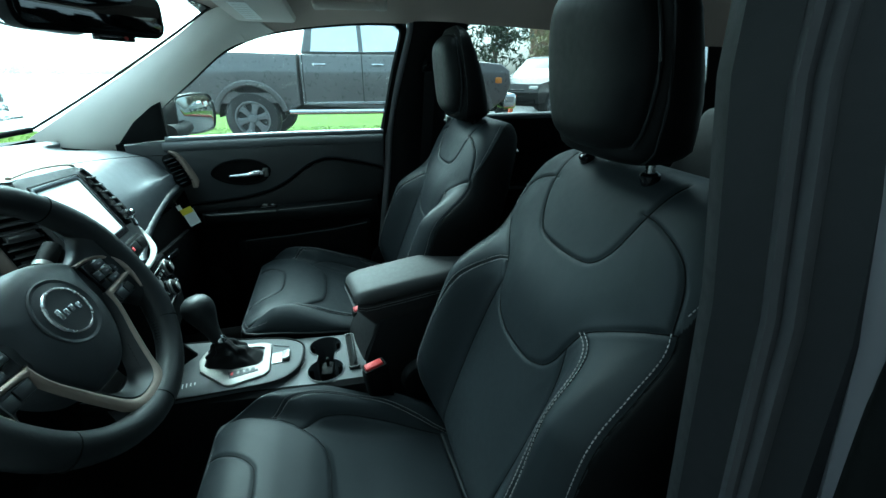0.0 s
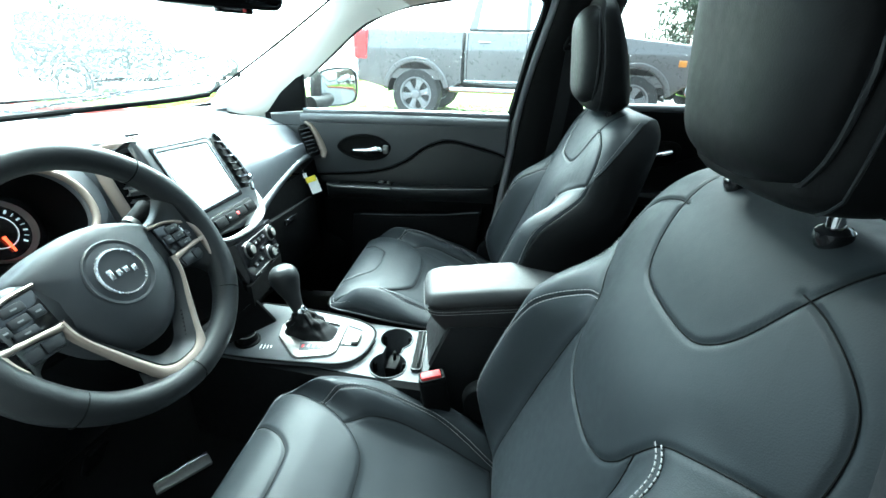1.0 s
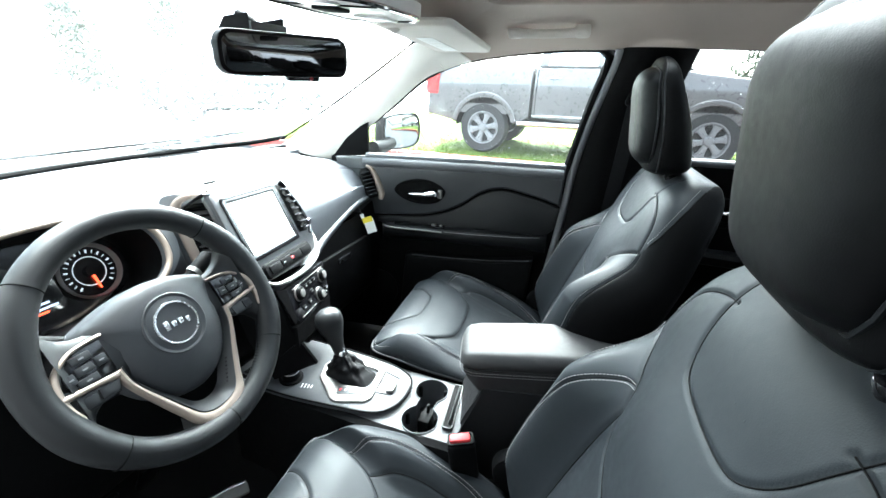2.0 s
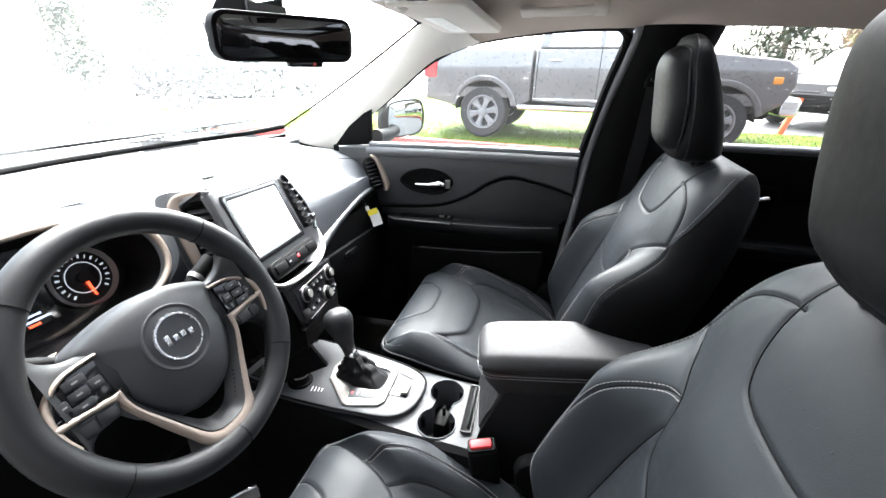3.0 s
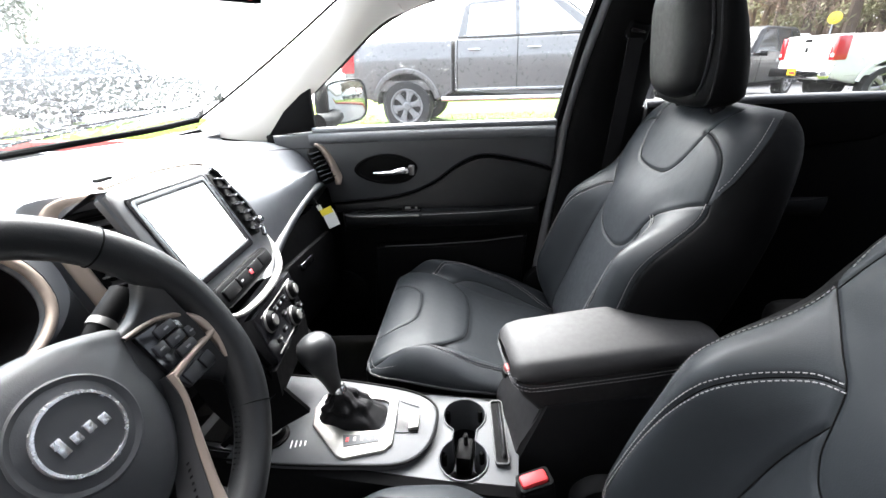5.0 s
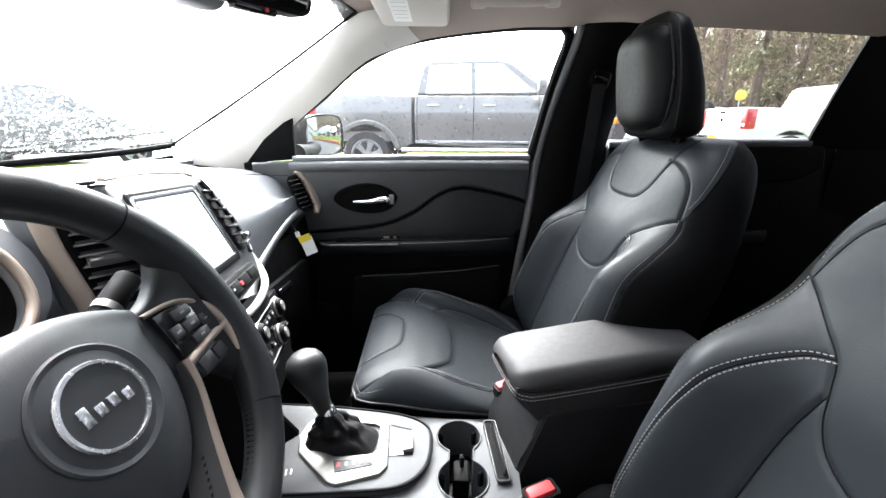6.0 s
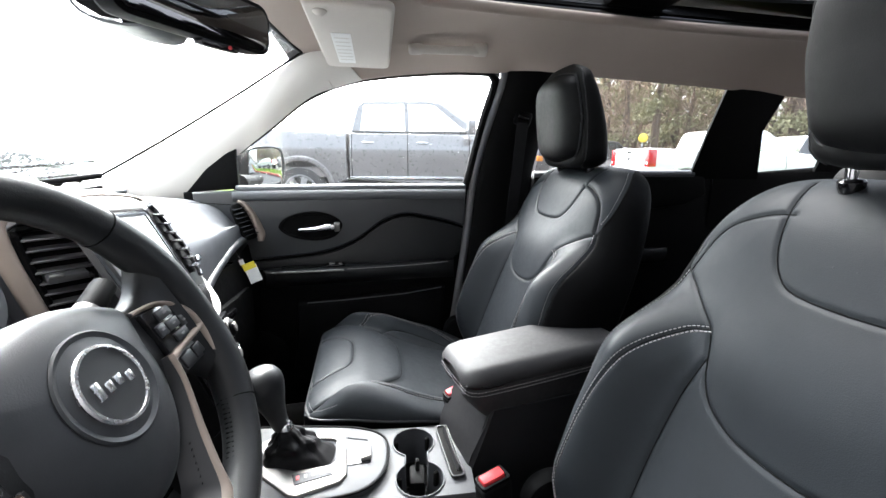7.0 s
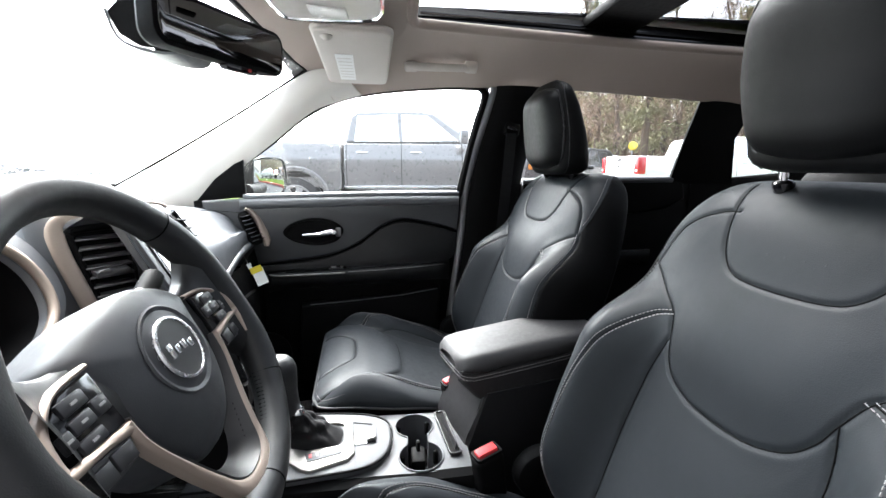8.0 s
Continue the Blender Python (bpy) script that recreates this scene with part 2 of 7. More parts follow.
def axes(o, ex, ey, ez):
    """The pose with that origin and those axes."""
    m = Matrix.Identity(4)
    for i, v in enumerate((ex, ey, ez)):
        m.col[i][:3] = Vector(v).normalized()
    m.col[3][:3] = o
    return m


def facing(o, n, up=(0, 0, 1)):
    """The pose at o whose local z is n and whose local y leans to up; local x is to the viewer's right."""
    n = Vector(n).normalized()
    x = Vector(up).cross(n).normalized()
    return axes(o, x, n.cross(x), n)


# ---- the cabin's shell ----
# x to the car's rear, y to its passenger side, z up
DOOR_YAW = math.atan2(0.105, 0.72)
DOOR = axes((0.0, 0.696, 0.0), (math.cos(DOOR_YAW), math.sin(DOOR_YAW), 0), (0, 0, 1), (math.sin(DOOR_YAW), -math.cos(DOOR_YAW), 0))
# in DOOR: local x along the car, local y up, local z into the cabin


# car floor and tunnel
bm = merge(rbox((2.9, 1.70, 0.06), 0.01, 2, pose(0.75, 0, 0.33)), rbox((1.7, 0.2, 0.16), 0.04, 3, pose(0.75, 0, 0.42)))
solo("floor", bm, CARPET, "black carpeted car floor with a raised tunnel", "floor", kind="structure")

fw = [[(-0.74, y, 0.33), (-0.70, y, 0.55), (-0.78, y, 0.9), (-0.80, y, 1.12)] for y in (-0.80, -0.4, 0, 0.4, 0.80)]
solo("wall_front", loft(fw, thick=0.02), CARPET, "black carpeted bulkhead of the foot wells", "wall", kind="structure")
for y in (0.70, -0.72):
    solo("trim", slab([(-0.78, 0.34), (-0.38, 0.34), (-0.36, 0.7), (-0.42, 1.14), (-0.80, 1.14)], 0.02, axes((0, y, 0), (1, 0, 0), (0, 0, 1), (0, 1, 0)), 0.004), BLACK, "black kick panel beside the foot well", "kick panel", kind="structure")

# headliner: side slopes and flat middle round the sunroof opening
WIN_TOP = [(-0.06, 0.67, 1.428), (0.098, 0.682, 1.484), (0.348, 0.69, 1.514), (0.53, 0.698, 1.518), (0.80, 0.71, 1.519), (1.10, 0.715, 1.505), (1.35, 0.71, 1.488), (1.75, 0.69, 1.455), (2.05, 0.66, 1.43)]
WIN_TOP = smoothline(WIN_TOP, 5)
SUN_X0, SUN_X1 = 0.26, 1.62


def sun_edge(x):
    return 0.335 + (x - 0.26) * 0.155


def roof_rows(side):
    rows = []
    for p in WIN_TOP:
        if p.x < 0.03:
            continue
        e = min(0.50, sun_edge(min(max(p.x, SUN_X0), SUN_X1))) if side > 0 else 0.36
        row = []
        for k in range(9):
            t = k / 8
            y = p.y + (e - p.y) * t
            z = p.z + (1.600 - p.z) * (1 - (1 - t) ** 2.2)
            row.append((p.x, side * y, z))
        rows.append(row)
    return rows


def header_rows():
    rows = []
    for i in range(13):
        y = -0.60 + 1.2 * i / 12
        c = 1 - (abs(y) / 0.62) ** 2.5
        z0 = 1.535 + 0.030 * c
        rows.append([(-0.055 - 0.03 * c, y, z0), (0.02, y, z0 + 0.012), (0.12, y, z0 + 0.022 + 0.005 * c), (SUN_X0 - 0.03, y, 1.600 - 0.012 * (1 - c)), (SUN_X0, y, 1.602)])
    return rows


rear_rows = [[(SUN_X1, y, 1.600), (SUN_X1 + 0.25, y, 1.585), (2.05, y, 1.52)] for y in (-0.66, -0.5, -0.25, 0, 0.25, 0.5, 0.66)]
lip_bm = merge(tube(smoothline([(SUN_X0 + 0.03, sun_edge(SUN_X0) + 0.004, 1.598), (0.9, sun_edge(0.9) + 0.004, 1.598), (SUN_X1, 0.504, 1.598)], 8), 0.013, 10),
               tube([(SUN_X0 - 0.004, -0.36, 1.600), (SUN_X0 - 0.004, 0.30, 1.600)], 0.012, 10),
               tube(smoothline([(SUN_X0 - 0.004, 0.295, 1.600), (SUN_X0 + 0.006, 0.33, 1.599), (SUN_X0 + 0.035, sun_edge(SUN_X0) + 0.006, 1.598)], 5), 0.0125, 10))
solo("ceiling", merge(loft(roof_rows(1)), loft(roof_rows(-1)), loft(header_rows()), loft(rear_rows), lip_bm), HEADLINER, "warm grey cloth headliner round a wide sunroof opening", "ceiling", kind="structure")

# roof skin outside
skin = [[(x, y, 1.70 - 0.05 * (abs(y) / 0.7) ** 3 - (0.05 if x > 1.9 else 0) - (0.10 if x < 0.0 else 0)) for y in (-0.72, -0.60, -0.47)] for x in (-0.12, 0.2, 1.0, 1.7, 2.1)]
skin2 = [[(x, -y, z) for x, y, z in row] for row in skin]
skin3 = [[(x, y, 1.688 - (0.10 if x < 0.0 else 0)) for x in (-0.12, 0.1, 0.24)] for y in (-0.47, 0.0, 0.47)]
skin4 = [[(x, y, 1.688 - (0.05 if x > 1.9 else 0)) for x in (1.66, 1.9, 2.1)] for y in (-0.47, 0.0, 0.47)]
solo("roof", merge(*[loft(s, thick=0.01) for s in (skin, skin2, skin3, skin4)]), BLACK, "painted car roof skin round the glass roof panels", "roof", kind="structure")

# sunroof: black frame, two glass panels, crossbar
sunroof = thing("sunroof", (0.9, 0, 1.60), "panoramic glass sunroof with black frame and crossbar", "sunroof", kind="structure")
for sgn in (1, -1):
    e0, e1 = (sun_edge(SUN_X0) + 0.012, 0.515) if sgn > 0 else (0.372, 0.372)
    rail = loft([[(SUN_X0 - 0.01, sgn * e0, 1.602), (SUN_X1, sgn * e1, 1.602)], [(SUN_X0 - 0.01, sgn * (e0 + 0.035), 1.628), (SUN_X1, sgn * (e1 + 0.03), 1.628)],
                 [(SUN_X0 - 0.01, sgn * (e0 + 0.03), 1.632), (SUN_X1, sgn * (e1 + 0.025), 1.632)], [(SUN_X0 - 0.01, sgn * (e0 + 0.06), 1.664), (SUN_X1, sgn * (e1 + 0.05), 1.664)]])
    part("track", rail, BLACK, sunroof, "black side track of the sunroof")
    part("guide", tube([(SUN_X0 + 0.02, sgn * (e0 + 0.02), 1.620), (SUN_X1 - 0.1, sgn * (e1 + 0.015), 1.620)], 0.003, 6), PIANO, sunroof)
    part("guide", tube([(SUN_X0 + 0.02, sgn * (e0 + 0.035), 1.640), (SUN_X1 - 0.1, sgn * (e1 + 0.03), 1.640)], 0.003, 6), PIANO, sunroof)
part("front_frame", loft([[(SUN_X0 - 0.012, -0.42, 1.602), (SUN_X0 - 0.012, 0.42, 1.602)], [(SUN_X0 - 0.03, -0.42, 1.664), (SUN_X0 - 0.03, 0.42, 1.664)]]), BLACK, sunroof)
part("rear_frame", loft([[(SUN_X1, -0.5, 1.600), (SUN_X1, 0.54, 1.600)], [(SUN_X1 + 0.02, -0.5, 1.664), (SUN_X1 + 0.02, 0.54, 1.664)]]), BLACK, sunroof)
part("crossbar", rbox((0.17, 0.96, 0.03), 0.008, 2, pose(0.83, 0.01, 1.655)), BLACK, sunroof)
for name, x0, x1 in (("glass_panel", 0.24, 0.82), ("glass_panel", 0.84, 1.66)):
    g = part(name, rbox((x1 - x0, 0.98, 0.006), 0.002, 1, pose((x0 + x1) / 2, 0.0, 1.680)), TINT, sunroof, "tinted roof glass")

# windscreen
WS_B = smoothline([(-0.70, -0.67, 1.17), (-0.86, -0.35, 1.165), (-0.92, 0.0, 1.163), (-0.86, 0.35, 1.168), (-0.76, 0.55, 1.178), (-0.69, 0.68, 1.192)], 5)
WS_T = smoothline([(-0.06, -0.60, 1.54), (-0.085, -0.35, 1.565), (-0.10, 0.0, 1.572), (-0.09, 0.30, 1.568), (-0.075, 0.48, 1.553), (-0.055, 0.592, 1.538)], 5)


def ws_point(u, v, lift=0.0):
    """u along the base, v up the glass."""
    k = u * (len(WS_B) - 1)
    i = min(int(k), len(WS_B) - 2)
    b, t = WS_B[i].lerp(WS_B[i + 1], k - i), WS_T[i].lerp(WS_T[i + 1], k - i)
    p = b.lerp(t, v)
    bow = (0.035 * (1 - (2 * u - 1) ** 6) - 0.008 * (2 * u - 1) ** 6) * 4 * v * (1 - v)
    return p + Vector((-0.48, 0, 0.87)) * (bow + lift)


HAZE = glass_mat("rain-misted glass", veil=0.009)
MIST = glass_mat("wet side glass", veil=0.003)
window_1 = thing("window_1", (-0.45, 0, 1.17), "windscreen wet with rain in a black seal", "windscreen", kind="structure")
rows = [[ws_point(i / 25, j / 10, 0.005) for i in range(26)] for j in range(11)]
g = part("pane", loft(rows), HAZE, window_1, "windscreen glass misted by rain")
g.visible_shadow = False
edge = [ws_point(i / 25, 0, 0) for i in range(26)]
part("seal", tube(edge, 0.009, 8), RUBBER, window_1, "black rubber seal along the dashboard")
part("seal", tube([ws_point(1, j / 12, 0) for j in range(13)], 0.0035, 8), RUBBER, window_1)
part("seal", tube([ws_point(i / 25, 1, 0) for i in range(26)], 0.0045, 8), RUBBER, window_1)
part("seal", tube([ws_point(0, j / 12, 0) for j in range(13)], 0.005, 8), RUBBER, window_1)
# cowl and wiper outside the glass
wiper = thing("windscreen_wiper", (-0.75, 0.3, 1.17), "black wiper lying at the foot of the windscreen", "wiper")
part("blade", tube([ws_point(0.30, 0.06, 0.02), ws_point(0.60, 0.045, 0.02), ws_point(0.93, 0.075, 0.02)], 0.004, 6), RUBBER, wiper)
part("arm", tube([ws_point(0.52, -0.02, 0.03), ws_point(0.75, 0.02, 0.035), ws_point(0.9, 0.06, 0.03)], 0.008, 6, flat=0.6), BLACK, wiper)
solo("cowl", loft([[(p.x - d, p.y, p.z - z) for p in WS_B] for d, z in ((0.0, 0.03), (0.10, 0.04), (0.16, 0.09))], thick=0.01), BLACK, "black plastic cowl below the windscreen", "cowl", kind="structure")
bon = [[(x, y, 1.10 - 0.10 * ((-x - 0.9) / 0.9) ** 2 - 0.05 * (y / 0.8) ** 2) for y in (-0.8, -0.5, 0, 0.5, 0.8)] for x in (-0.98, -1.2, -1.5, -1.8)]
solo("bonnet", loft(bon, thick=0.02), mat("dark car paint", (0.03, 0.03, 0.035), 0.3, coat=1.0, vary=0.1), "painted bonnet of the car", "bonnet", kind="structure")

# A-pillar trims
P_IN = smoothline([(-0.735, 0.70, 1.155), (-0.52, 0.70, 1.282), (-0.36, 0.69, 1.372), (-0.20, 0.655, 1.460), (-0.05, 0.60, 1.538), (0.045, 0.612, 1.545)], 6)
P_OUT = smoothline([(-0.455, 0.690, 1.120), (-0.30, 0.677, 1.246), (-0.19, 0.672, 1.330), (-0.06, 0.67, 1.428), (0.03, 0.677, 1.463), (0.098, 0.682, 1.484)], 6)
for sgn in (1, -1):
    rows = []
    for j in range(9):
        t = j / 8
        row = []
        for a, b in zip(P_IN, P_OUT):
            p = a.lerp(b, t)
            off = -0.022 * math.sin(math.pi * t)
            row.append((p.x + 0.004, sgn * (p.y + off), p.z - 0.006 * math.sin(math.pi * t)))
        rows.append(row)
    solo("trim", loft(rows, thick=-0.004), PILLAR, "pale grey windscreen pillar trim", "pillar trim", kind="structure")
solo("trim", tube([(-0.03, 0.605, 1.534), (0.0, 0.635, 1.488), (0.02, 0.662, 1.452)], 0.0016, 6), VISOR, "fine joint between pillar trim and headliner", "trim", kind="structure")


# ---- doors of the passenger side ----
def on_door(s, z, d):
    return DOOR @ Vector((s, z, d))


def door_panel():
    """The front door with its trim, window, handle and armrest."""
    door = thing("door_1", tuple(on_door(0, 0.36, 0)), "closed black front door with padded trim and chrome handle", "car door", kind="structure")
    body = [(-0.44, 0.40), (0.36, 0.40), (0.42, 0.70), (0.445, 1.00), (0.445, 1.150), (-0.30, 1.150), (-0.44, 1.145)]
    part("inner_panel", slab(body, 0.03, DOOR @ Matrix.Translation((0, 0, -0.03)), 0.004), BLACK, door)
    # upper pad, its lower rim rising in a hump
    hump = smoothline([(-0.40, 0.925, 0), (-0.165, 0.937, 0), (-0.03, 0.952, 0), (0.07, 0.990, 0), (0.15, 1.045, 0), (0.225, 1.070, 0), (0.31, 1.057, 0), (0.39, 1.037, 0), (0.437, 1.020, 0)], 5)
    hump = [(p.x, p.y) for p in hump]
    top = [(0.440, 1.150), (-0.30, 1.152), (-0.41, 1.147)]
    part("upper_pad", slab(hump + top, 0.022, DOOR, 0.009, 4), DOORPAD, door, "soft grained upper door pad")
    # lighter dash vinyl on roll and strip paints the sheen along the pad's top
    part("pad_roll", tube([on_door(-0.30, 1.132, 0.007), on_door(-0.1, 1.134, 0.007), on_door(0.15, 1.135, 0.007), on_door(0.435, 1.133, 0.007)], 0.021, 20), DASH, door, "rounded top edge of the door pad, lighter for painted sheen")
    part("belt_strip", tube([on_door(-0.29, 1.154, 0.006), on_door(0.1, 1.158, 0.006), on_door(0.44, 1.157, 0.006)], 0.012, 12), DASH, door, "soft window strip, lighter for painted sheen")
    insert = [(x, z - 0.010) for x, z in hump] + [(0.425, 0.93), (0.39, 0.895), (-0.2, 0.895), (-0.38, 0.90)]
    part("insert", slab(insert, 0.010, DOOR, 0.003, 2), LEATHER_SMOOTH, door, "stitched leather insert under the pad")
    # handle bowl
    bowl_o = [(p.x, p.y) for p in smoothline([(-0.175, 1.037, 0), (-0.150, 1.066, 0), (-0.095, 1.083, 0), (-0.04, 1.081, 0), (0.005, 1.062, 0), (0.022, 1.037, 0), (0.000, 1.004, 0), (-0.045, 0.990, 0), (-0.10, 0.993, 0), (-0.150, 1.010, 0)], 4, True)]
    bowl_i = [(-0.085 + (x + 0.085) * 0.86, 1.037 + (z - 1.037) * 0.82) for x, z in bowl_o]
    part("handle_bezel", ringslab(bowl_o, bowl_i, 0.007, DOOR @ Matrix.Translation((0, 0, 0.021)), 0.002), BLACK, door)
    part("handle_bowl", slab(bowl_i, 0.002, DOOR @ Matrix.Translation((0, 0, 0.0225)), 0), RUBBER, door, "dark bowl behind the handle")
    h = part("door_handle", tube([on_door(s, z, d) for s, z, d in ((-0.112, 1.028, 0.032), (-0.09, 1.029, 0.040), (-0.055, 1.031, 0.044), (-0.03, 1.036, 0.042), (-0.005, 1.036, 0.036))], [0.007, 0.0110, 0.0125, 0.0165, 0.0165], 16, flat=0.7), CHROME, door, "chrome pull handle")
    part("lock_knob", cyl(0.010, 0.008, 0.014, 20, DOOR @ pose(-0.010, 1.037, 0.052), 0.002), CHROME, h)
    part("handle_pivot", rbox((0.018, 0.03, 0.014), 0.003, 2, DOOR @ pose(0.004, 1.034, 0.032)), SILVER, h)
    # armrest
    arm = []
    for s, d0, zt in ((-0.235, 0.006, 0.896), (-0.222, 0.035, 0.900), (-0.19, 0.052, 0.903), (-0.05, 0.060, 0.905), (0.10, 0.058, 0.905), (0.26, 0.046, 0.905), (0.36, 0.030, 0.905), (0.405, 0.008, 0.903)):
        arm.append([on_door(s, zt - 0.004, 0.0), on_door(s, zt, d0 * 0.5), on_door(s, zt - 0.003, d0 * 0.9), on_door(s, zt - 0.012, d0), on_door(s, zt - 0.03, d0 * 0.96), on_door(s, zt - 0.05, d0 * 0.7), on_door(s, zt - 0.07, 0.0)])
    part("armrest", loft(arm), LEATHER_SMOOTH, door, "padded black armrest")
    part("armrest_trim", tube([on_door(s, z, d) for s, z, d in ((-0.225, 0.895, 0.03), (-0.19, 0.896, 0.056), (-0.1, 0.897, 0.062), (0.02, 0.897, 0.063))], 0.0035, 8), SILVER, door, "satin silver edge on the switch panel")
    part("stitching", tube([on_door(s, z, d) for s, z, d in ((0.03, 0.899, 0.062), (0.15, 0.899, 0.058), (0.28, 0.899, 0.046), (0.38, 0.899, 0.024))], 0.0012, 6), THREAD, door)
    part("pull_cup", rbox((0.15, 0.004, 0.028), 0.002, 2, DOOR @ pose(-0.10, 0.905, 0.028)), RUBBER, door, "dark pull cup")
    sw = part("switch_plate", rbox((0.06, 0.006, 0.028), 0.002, 2, DOOR @ pose(-0.005, 0.907, 0.030)), PIANO, door)
    part("window_switch", rbox((0.018, 0.008, 0.010), 0.002, 2, DOOR @ pose(-0.017, 0.912, 0.030)), SILVER, sw)
    part("window_switch", rbox((0.010, 0.007, 0.008), 0.002, 2, DOOR @ pose(0.010, 0.911, 0.030)), SILVER, sw)
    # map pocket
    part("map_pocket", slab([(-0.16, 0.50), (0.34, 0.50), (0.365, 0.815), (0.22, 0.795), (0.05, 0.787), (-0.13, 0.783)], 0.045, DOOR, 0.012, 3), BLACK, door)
    part("pocket_edge", tube([on_door(s, z, 0.044) for s, z in ((-0.1, 0.786), (0.05, 0.789), (0.22, 0.797), (0.35, 0.812))], 0.002, 6), PLATE, door, "thin dark rim of the door pocket")
    part("speaker_grille", cyl(0.085, 0.085, 0.012, 40, DOOR @ pose(-0.26, 0.60, 0.008), 0.003), BLACK, door)
    # sail panel at the mirror
    sail = [(-0.43, 1.145), (-0.283, 1.155), (-0.283, 1.275), (-0.31, 1.262), (-0.37, 1.215)]
    part("sail_panel", slab(sail, 0.016, DOOR @ Matrix.Translation((0, 0, -0.012)), 0.004), BLACK, door, "black triangle behind the door mirror")
    # window glass and frame
    win = smoothline([(-0.29, 0.712, 1.265), (-0.19, 0.705, 1.335), (-0.06, 0.70, 1.43), (0.098, 0.70, 1.486), (0.348, 0.712, 1.515), (0.535, 0.72, 1.517)], 4)
    lo = [on_door(-0.295 + 0.735 * i / (len(win) - 1), 1.15, -0.030) for i in range(len(win))]
    g = part("pane", loft([lo, [a.lerp(b, 0.5) + Vector((0, 0.008, 0)) for a, b in zip(lo, win)], win]), MIST, door, "wet clear window glass")
    g.visible_shadow = False
    part("window_frame", tube(smoothline([on_door(0.443, 1.150, 0.0), (0.462, 0.752, 1.25), (0.495, 0.735, 1.39), (0.520, 0.722, 1.475), (0.520, 0.712, 1.505), (0.500, 0.706, 1.517), (0.47, 0.703, 1.519)], 5), [0.015] * 24 + [0.012, 0.010, 0.008, 0.006, 0.005, 0.004, 0.003], 8), RUBBER, door, "black rubber window frame")
    part("window_frame", tube([(p.x, p.y - 0.004, p.z) for p in win], 0.006, 8), RUBBER, door)
    return door


door_panel()

# seal and body pillar between the doors
solo("trim", loft([[(0.34, 0.795, 0.40), (0.40, 0.797, 0.70), (0.425, 0.797, 1.0), (0.43, 0.797, 1.152)], [(0.47, 0.80, 0.40), (0.50, 0.80, 0.70), (0.51, 0.80, 1.0), (0.515, 0.80, 1.152)]], thick=0.004), RUBBER, "black body edge behind the front door", "door jamb", kind="structure")
solo("trim", tube(smoothline([(0.395, 0.752, 0.62), (0.44, 0.758, 0.95), (0.462, 0.757, 1.16), (0.490, 0.742, 1.30), (0.525, 0.722, 1.42), (0.545, 0.708, 1.49), (0.548, 0.700, 1.522)], 6), 0.013, 10), mat("grey door seal", (0.13, 0.13, 0.135), 0.45, vary=0.1, scale=20), "grey rubber seal round the door opening", "door seal", kind="structure")
bp_f = smoothline([(0.40, 0.765, 0.40), (0.445, 0.768, 0.95), (0.468, 0.765, 1.16), (0.498, 0.748, 1.32), (0.54, 0.715, 1.47), (0.555, 0.700, 1.525)], 6)
bp_r = smoothline([(0.66, 0.80, 0.40), (0.66, 0.80, 0.95), (0.675, 0.795, 1.18), (0.70, 0.775, 1.32), (0.735, 0.735, 1.46), (0.75, 0.712, 1.522)], 6)
rows = [[a.lerp(b, t) + Vector((0, -0.035 * math.sin(math.pi * t) ** 0.7, 0)) for a, b in zip(bp_f, bp_r)] for t in (0, 0.1, 0.25, 0.5, 0.75, 0.9, 1)]
solo("trim", loft(rows, thick=0.006), BLACK, "black trim of the pillar between the doors", "pillar trim", kind="structure")
belt = thing("seat_belt", (0.60, 0.72, 0.9), "black seat belt hanging from the pillar between the doors", "seat belt")
part("webbing", loft([[(x - 0.018, y - 0.022, z), (x + 0.024, y - 0.006, z)] for x, y, z in ((0.61, 0.708, 1.37), (0.60, 0.716, 1.2), (0.585, 0.726, 1.0), (0.57, 0.735, 0.75))], thick=0.0015), WEB, belt)
part("belt_guide", rbox((0.06, 0.03, 0.05), 0.012, 3, pose(0.617, 0.712, 1.385, 0, 15, 10)), BLACK, belt, "black plastic belt guide")
part("guide_slot", rbox((0.04, 0.012, 0.012), 0.004, 2, pose(0.615, 0.694, 1.385, 0, 15, 10)), PIANO, belt)


